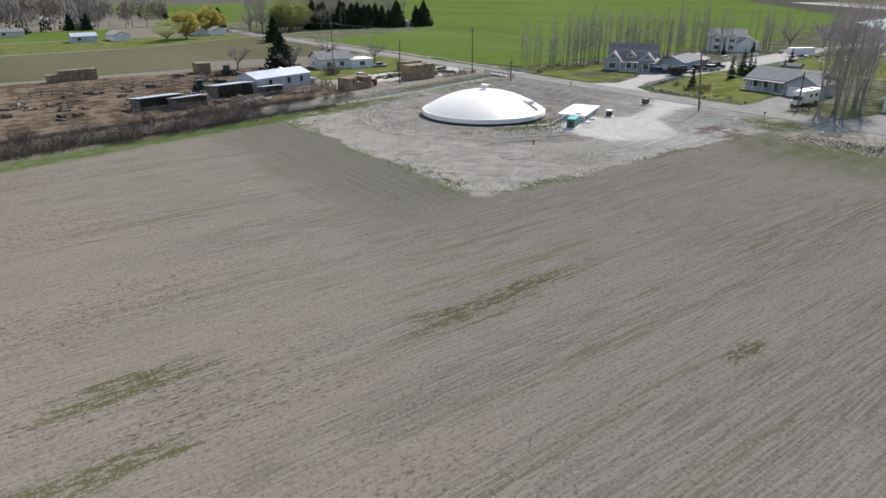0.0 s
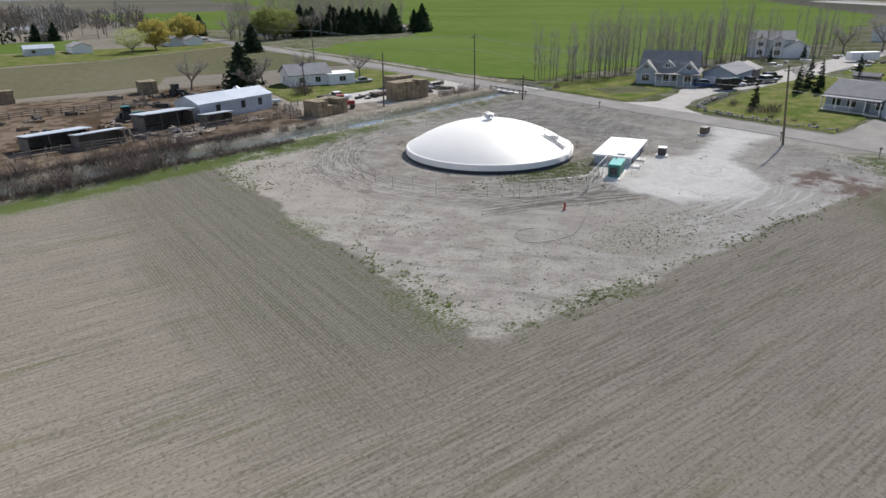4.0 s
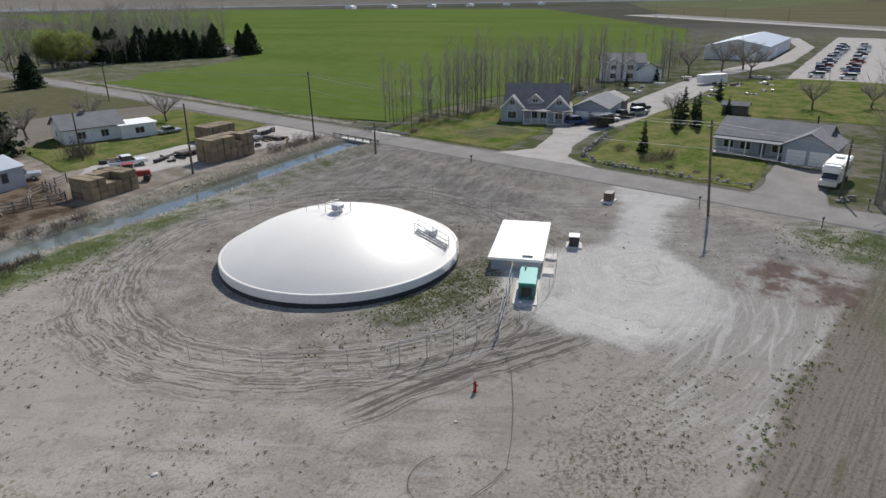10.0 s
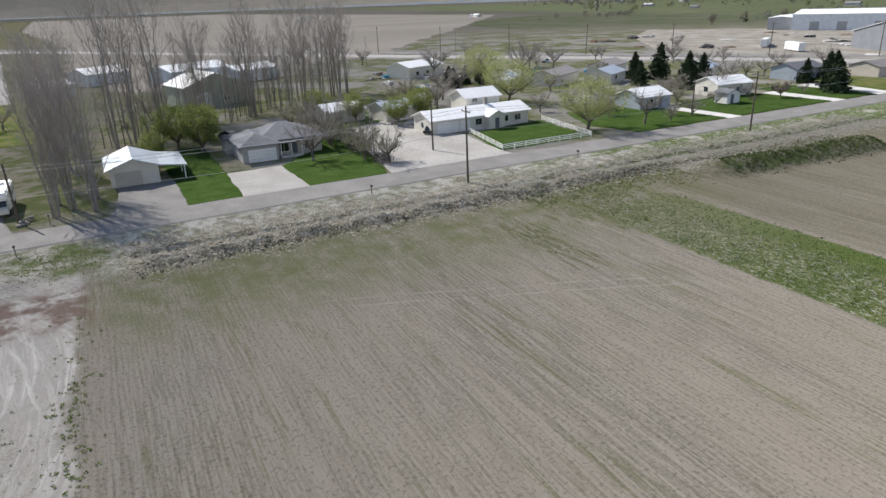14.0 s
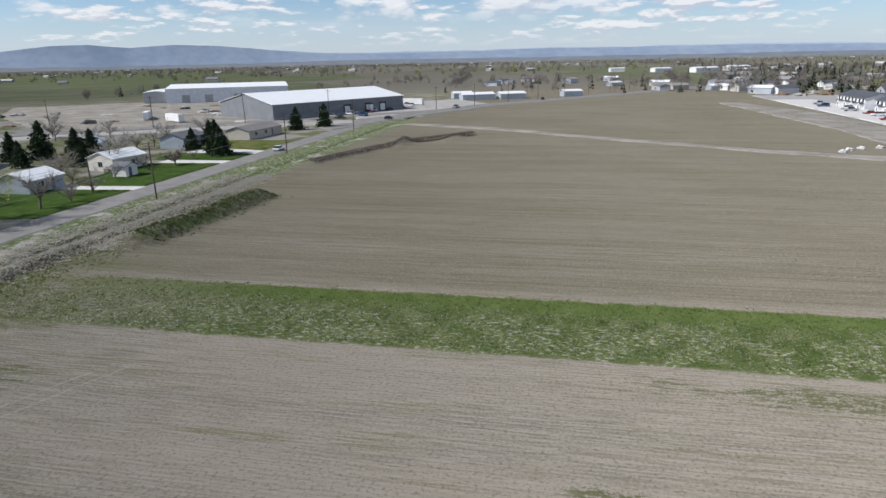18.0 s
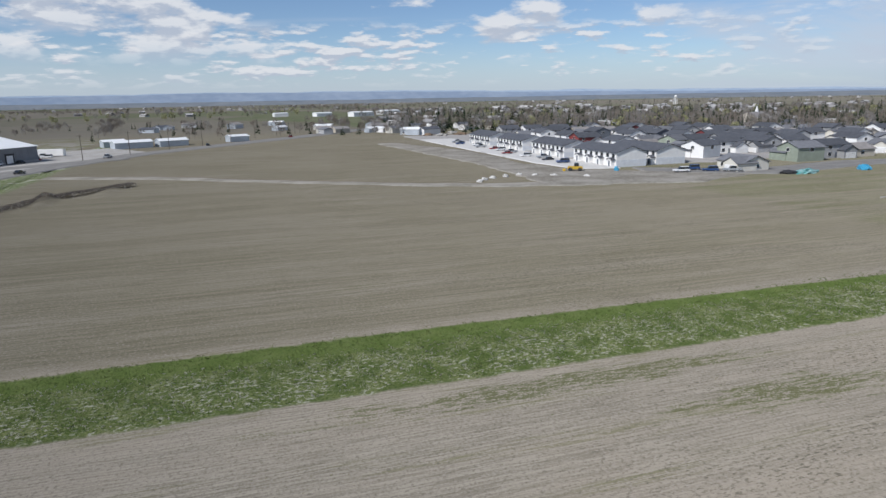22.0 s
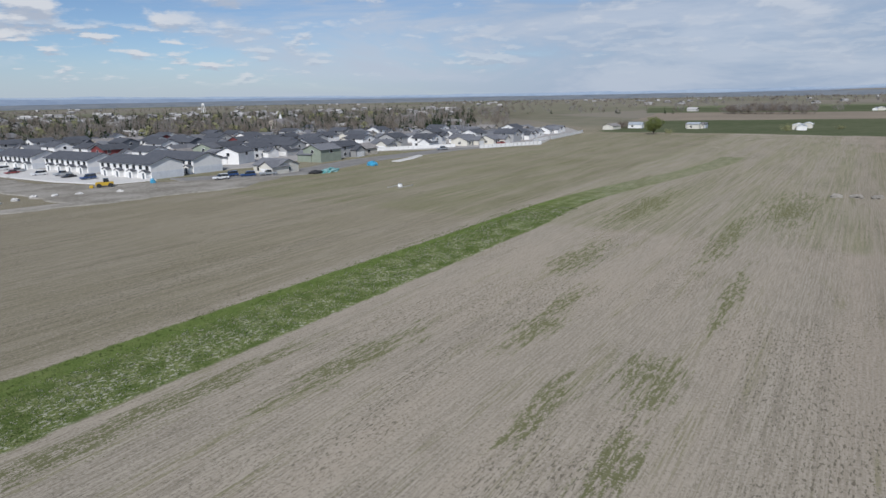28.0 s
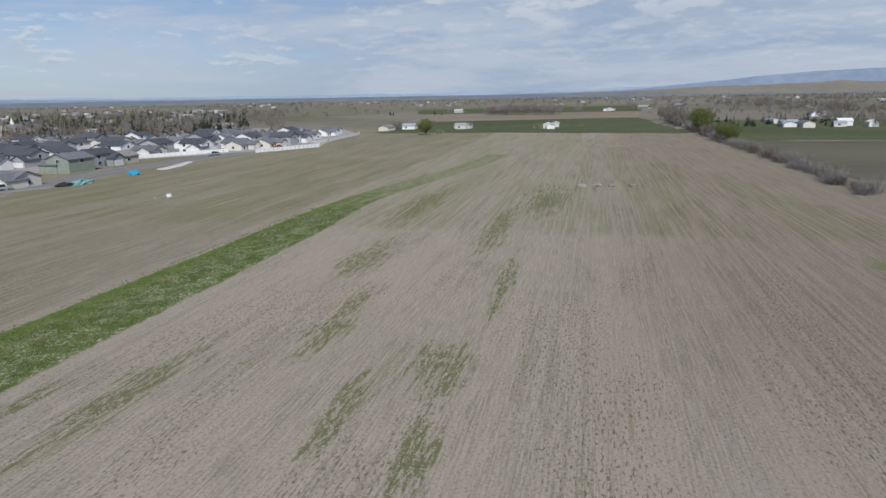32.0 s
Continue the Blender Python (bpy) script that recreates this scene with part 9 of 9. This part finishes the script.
# ---- woods: many trees joined ----
def far_template(kind, seed):
    r = random.Random(seed)
    q = Quads()
    if kind == "conifer":
        for k in range(64):
            t = r.random() ** 1.2
            a = r.uniform(0, 6.28)
            d = 2.3 * (1 - t) * r.uniform(0.3, 1)
            q.leaf((d * math.cos(a), d * math.sin(a), 0.6 + 9.4 * t), 0.75 * (1.25 - t), r)
    else:
        q.tube((0, 0, -0.3), (0, 0, 5), 0.22, 0.1, 4)
        for k in range(125 if kind == "bare" else 110):
            a, b = r.uniform(0, 6.28), r.uniform(-0.75, 1)
            d = r.uniform(0.35, 1) ** 0.6
            c = (3.6 * d * math.cos(a) * math.sqrt(1 - b * b * 0.8), 3.6 * d * math.sin(a) * math.sqrt(1 - b * b * 0.8), 5.6 + 3.9 * b * d)
            if kind == "bare":
                e = Vector(c) + Vector((r.gauss(0, 0.5), r.gauss(0, 0.5), r.uniform(0.8, 2.0)))
                q.blade(c, e, 0.15, 0.05, (r.gauss(0, 1), r.gauss(0, 1), 0))
            else:
                q.leaf(c, 0.75, r)
    return q.arrays()


def mass(name, label, mat, kind, places, seed):
    r = random.Random(seed)
    ts = [far_template(kind, seed * 10 + k) for k in range(5)]
    V, F, base_i = [], [], 0
    for x, y, s in places:
        v, f = r.choice(ts)
        a = r.uniform(0, 6.28)
        c, sn = math.cos(a), math.sin(a)
        w = v * np.array((s, s, s * r.uniform(0.8, 1.25)), np.float32)
        V.append(np.stack([w[:, 0] * c - w[:, 1] * sn + x, w[:, 0] * sn + w[:, 1] * c + y, w[:, 2]], 1))
        F.append(f + base_i)
        base_i += len(v)
    me = bpy.data.meshes.new(name)
    fast_mesh(me, np.concatenate(V), np.concatenate(F))
    me.materials.append(MAT[mat])
    return tagged(new(name, me), label, "trees", kind="stuff")


def polar(r, a0, a1, d0, d1, p=1.0):
    a, d = math.radians(r.uniform(a0, a1)), d0 + (d1 - d0) * r.random() ** p
    return 41 + d * math.sin(a), 50 + d * math.cos(a)


rw = random.Random(21)
bare_w, con_w, green_w = [], [], []
for _ in range(1500):                     # the wooded town
    bare_w.append((*polar(rw, 190, 243, 440, 1300, 1.0), rw.uniform(0.45, 0.9)))
for _ in range(500):
    bare_w.append((*polar(rw, 205, 236, 430, 700, 1.0), rw.uniform(0.6, 1.05)))
for _ in range(560):
    con_w.append((*polar(rw, 192, 240, 430, 1300, 1.2), rw.uniform(0.7, 1.25)))
for _ in range(240):
    con_w.append((*polar(rw, 196, 240, 430, 850, 1.0), rw.uniform(0.7, 1.3)))
for _ in range(70):                       # dark row behind the church
    con_w.append((-372 - rw.uniform(0, 50), -352 + rw.uniform(0, 60), rw.uniform(0.8, 1.0)))
for _ in range(60):
    green_w.append((*polar(rw, 200, 236, 420, 900), rw.uniform(0.7, 1.1)))
for _ in range(420):                      # woods thinning out beyond the town
    bare_w.append((*polar(rw, 186, 250, 1300, 4000, 0.8), rw.uniform(0.5, 0.9)))
for _ in range(260):
    con_w.append((*polar(rw, 186, 245, 1000, 3200, 0.8), rw.uniform(0.5, 0.9)))
for _ in range(420):                      # far belts all round
    bare_w.append((*polar(rw, 128, 190, 1000, 2600, 0.8), rw.uniform(0.7, 1.3)))
for _ in range(90):
    con_w.append((*polar(rw, 128, 200, 900, 2600, 0.8), rw.uniform(0.5, 0.9)))
for _ in range(120):
    green_w.append((*polar(rw, 130, 185, 900, 2300), rw.uniform(0.7, 1.2)))
for _ in range(900):
    bare_w.append((*polar(rw, 236, 300, 800, 3600, 0.7), rw.uniform(0.6, 1.2)))
for k in range(64):                       # hedgerow belts across the plain
    a = rw.uniform(126, 305)
    d = 560 + 2900 * rw.random() ** 1.3
    cx0, cy0 = 41 + d * math.sin(radians(a)), 50 + d * math.cos(radians(a))
    th, L = radians(rw.choice((0, 90)) + rw.uniform(-6, 6)), rw.uniform(60, 200) * (0.5 + d / 1500)
    if 190 < a < 243 and d < 1000:
        continue
    for q in range(int(L / 6)):
        o = rw.uniform(-L, L)
        (con_w if k % 5 == 0 and rw.random() < 0.5 else bare_w).append((cx0 + o * math.cos(th), cy0 + o * math.sin(th) + rw.uniform(-6, 6), rw.uniform(0.4, 0.95)))
for _ in range(90):                       # trees among the buildings by the highway
    (con_w if rw.random() < 0.25 else bare_w).append((rw.uniform(-170, 140), rw.uniform(-640, -385), rw.uniform(0.5, 1.0)))
for _ in range(260):
    con_w.append((*polar(rw, 208, 238, 430, 620, 1.0), rw.uniform(0.6, 1.1)))
for _ in range(160):                      # plantation beyond the west fields
    bare_w.append((rw.uniform(-800, -752), rw.uniform(-85, 8), rw.uniform(0.8, 1.1)))
for _ in range(70):
    bare_w.append((rw.uniform(-445, -600), rw.uniform(106, 124), rw.uniform(0.7, 1.2)))
for _ in range(130):
    x = rw.uniform(-500, -1200)
    bare_w.append((x, 95 + rw.uniform(140, 240), rw.uniform(0.8, 1.3)))
for _ in range(60):
    con_w.append((rw.uniform(-520, -430), rw.uniform(130, 240), rw.uniform(0.4, 0.8)))
for _ in range(150):                      # farms to the north
    bare_w.append((rw.uniform(-60, 118), rw.uniform(420, 640), rw.uniform(0.9, 1.6)))
for _ in range(30):
    con_w.append((rw.uniform(-40, 118), rw.uniform(400, 600), rw.uniform(0.7, 1.1)))
for _ in range(16):                       # bare trees along the railway
    q = rw.random()
    spot(rw.choice(BARE[:1] + POPLAR), 225 + 120 * q + rw.uniform(-12, 12), -100 + 110 * q + rw.uniform(-12, 12), rw.uniform(0, 360), rw.uniform(0.6, 1.0))
for _ in range(12):
    spot(BARE[0], rw.uniform(160, 250), rw.uniform(-180, -110), rw.uniform(0, 360), rw.uniform(0.5, 0.8))
for k, (mt, lb) in enumerate((("twig_wood", "grey-brown leafless town trees and shelter belts"), ("twig_brown", "dark brown leafless town trees"), ("twig_grey", "grey leafless town trees"))):
    mass("bare_woods", lb, mt, "bare", bare_w[k::3], 1 + 7 * k)
tv, tf = [], []
for k in range(330):                      # roofs of the old town among its trees, and farms across the plain
    cx, cy = polar(rw, 192, 240, 470, 1500, 0.9) if k < 150 else polar(rw, 128, 305, 950, 3600, 0.8)
    if k >= 150 and -860 < cx < -370 and -200 < cy < 290:
        continue
    a, L, W, H = rw.uniform(0, 3.14), rw.uniform(5, 9), rw.uniform(4, 5.5), rw.uniform(2.6, 4.2)
    c, s_ = math.cos(a), math.sin(a)
    for pts, fs in (([(-L, -W, 0), (L, -W, 0), (L, W, 0), (-L, W, 0), (-L, -W, H), (L, -W, H), (L, W, H), (-L, W, H)], ((0, 1, 5, 4), (1, 2, 6, 5), (2, 3, 7, 6), (3, 0, 4, 7))),
                    ([(-L - 0.4, -W - 0.4, H - 0.1), (L + 0.4, -W - 0.4, H - 0.1), (L + 0.4, 0, H + W * 0.5), (-L - 0.4, 0, H + W * 0.5), (L + 0.4, W + 0.4, H - 0.1), (-L - 0.4, W + 0.4, H - 0.1)], ((0, 1, 2, 3), (3, 2, 4, 5)))):
        i0 = len(tv)
        tv += [(cx + x * c - y * s_, cy + x * s_ + y * c, z) for x, y, z in pts]
        tf += [tuple(i0 + i for i in f) for f in fs]
tagged(link_mesh("town_roofs", tv, tf, "town_mix"), "scattered houses of the old town among trees", "houses", kind="stuff")
mass("conifer_woods", "dark scattered conifers of the town", "needle", "conifer", con_w, 2)
mass("leafing_woods", "trees just turning yellow-green", "twig_green", "leafy", green_w, 3)
rg = random.Random(31)
for _ in range(36):                       # grove at the bend: dark spruces in front, bare trees behind
    s = rg.random()
    spot(FIR[0], 168 + 62 * s + rg.uniform(-4, 4), 352 - 14 * s + rg.uniform(-5, 8), rg.uniform(0, 360), rg.uniform(0.75, 1.15))
for _ in range(46):
    spot(rg.choice(BIG), rg.uniform(132, 232), rg.uniform(346, 400), rg.uniform(0, 360), rg.uniform(0.8, 1.25))
for _ in range(12):
    spot(rg.choice(POPLAR), rg.uniform(170, 232), rg.uniform(338, 352), rg.uniform(0, 360), rg.uniform(0.75, 1.0))
for _ in range(8):
    spot(BARE[0], rg.uniform(128, 172), rg.uniform(338, 372), rg.uniform(0, 360), rg.uniform(1.2, 1.7))
for _ in range(7):
    spot(FRESH, rg.uniform(135, 165), rg.uniform(335, 350), rg.uniform(0, 360), rg.uniform(1.2, 1.8))

# ---- hills on the horizon ----
HILLS = [(-180, 0.72), (-169, 0.66), (-160, 0.55), (-146, 0.30), (-132, 0.2), (-120, 0.08), (-110, 0.05), (-104, 0.05), (-98, 0.08), (-92, 0.15), (-86, 0.35), (-83, 0.6), (-78, 1.05), (-74, 1.35), (-69, 1.45), (-60, 1.2), (-40, 0.6), (0, 0.4), (60, 0.3), (100, 0.35),
         (126, 0.25), (131, 0.45), (135, 1.05), (138, 1.45), (140.5, 1.56), (143.4, 1.3), (146.4, 1.5), (149.5, 1.36), (152.7, 1.12), (155.5, 0.85), (158, 0.66), (162, 0.56), (170, 0.62), (180, 0.72)]


def hills(name, R, gain, add, rough, mat, label, seed, table=HILLS):
    n = 720
    verts, faces = [], []
    for i in range(n):
        a = -180 + 360 * i / n
        el = np.interp(a, [h[0] for h in table], [h[1] for h in table]) * gain + add
        el += rough * noise.fractal(Vector((math.cos(radians(a)) * 9 + seed, math.sin(radians(a)) * 9, 0)), 0.8, 2.1, 4)
        x, y = math.sin(radians(a)), math.cos(radians(a))
        h = 24 + R * math.tan(radians(max(-0.5, el)))
        verts += [(41 + x * (R - 260), 50 + y * (R - 260), -5), (41 + x * (R - 110), 50 + y * (R - 110), h * 0.45 + 6 * noise.noise(Vector((a * 0.7, seed, 0)))), (41 + x * R, 50 + y * R, h)]
    for i in range(n):
        j = (i + 1) % n
        for k in (0, 1):
            faces.append((3 * i + k, 3 * i + k + 1, 3 * j + k + 1, 3 * j + k))
    return tagged(link_mesh(name, verts, faces, mat, smooth=True), label, "hills", kind="structure")


hills("backdrop", 4780, 1.0, 0.0, 0.05, "hazy_hill", "low hills on the horizon, painted blue-grey with haze", 3)
hills("backdrop", 4860, 0.75, 0.22, 0.10, "hazy_hill_far", "far mountains behind the hills, painted pale with haze", 8)
hills("backdrop", 4700, 1.0, 0.0, 0.04, "hill_land", "tan tilled benchland rising to the horizon", 5, [(-180, -1.0), (-112, -1.0), (-104, -0.2), (-98, -0.05), (-92, 0.08), (-86, 0.22), (-80, 0.42), (-72, 0.7), (-60, 0.5), (-40, 0.1), (0, 0.1), (30, 1.0), (60, 1.5), (85, 1.35), (105, 0.9), (122, 0.3), (130, -1.0), (180, -1.0)])
hills("backdrop", 4640, 1.0, 0.0, 0.03, "hazy_plain", "wooded plain before the hills with haze in its colour", 12, [(-180, 0.04), (-120, 0.05), (-60, 0.05), (60, 0.1), (128, 0.06), (180, 0.04)])
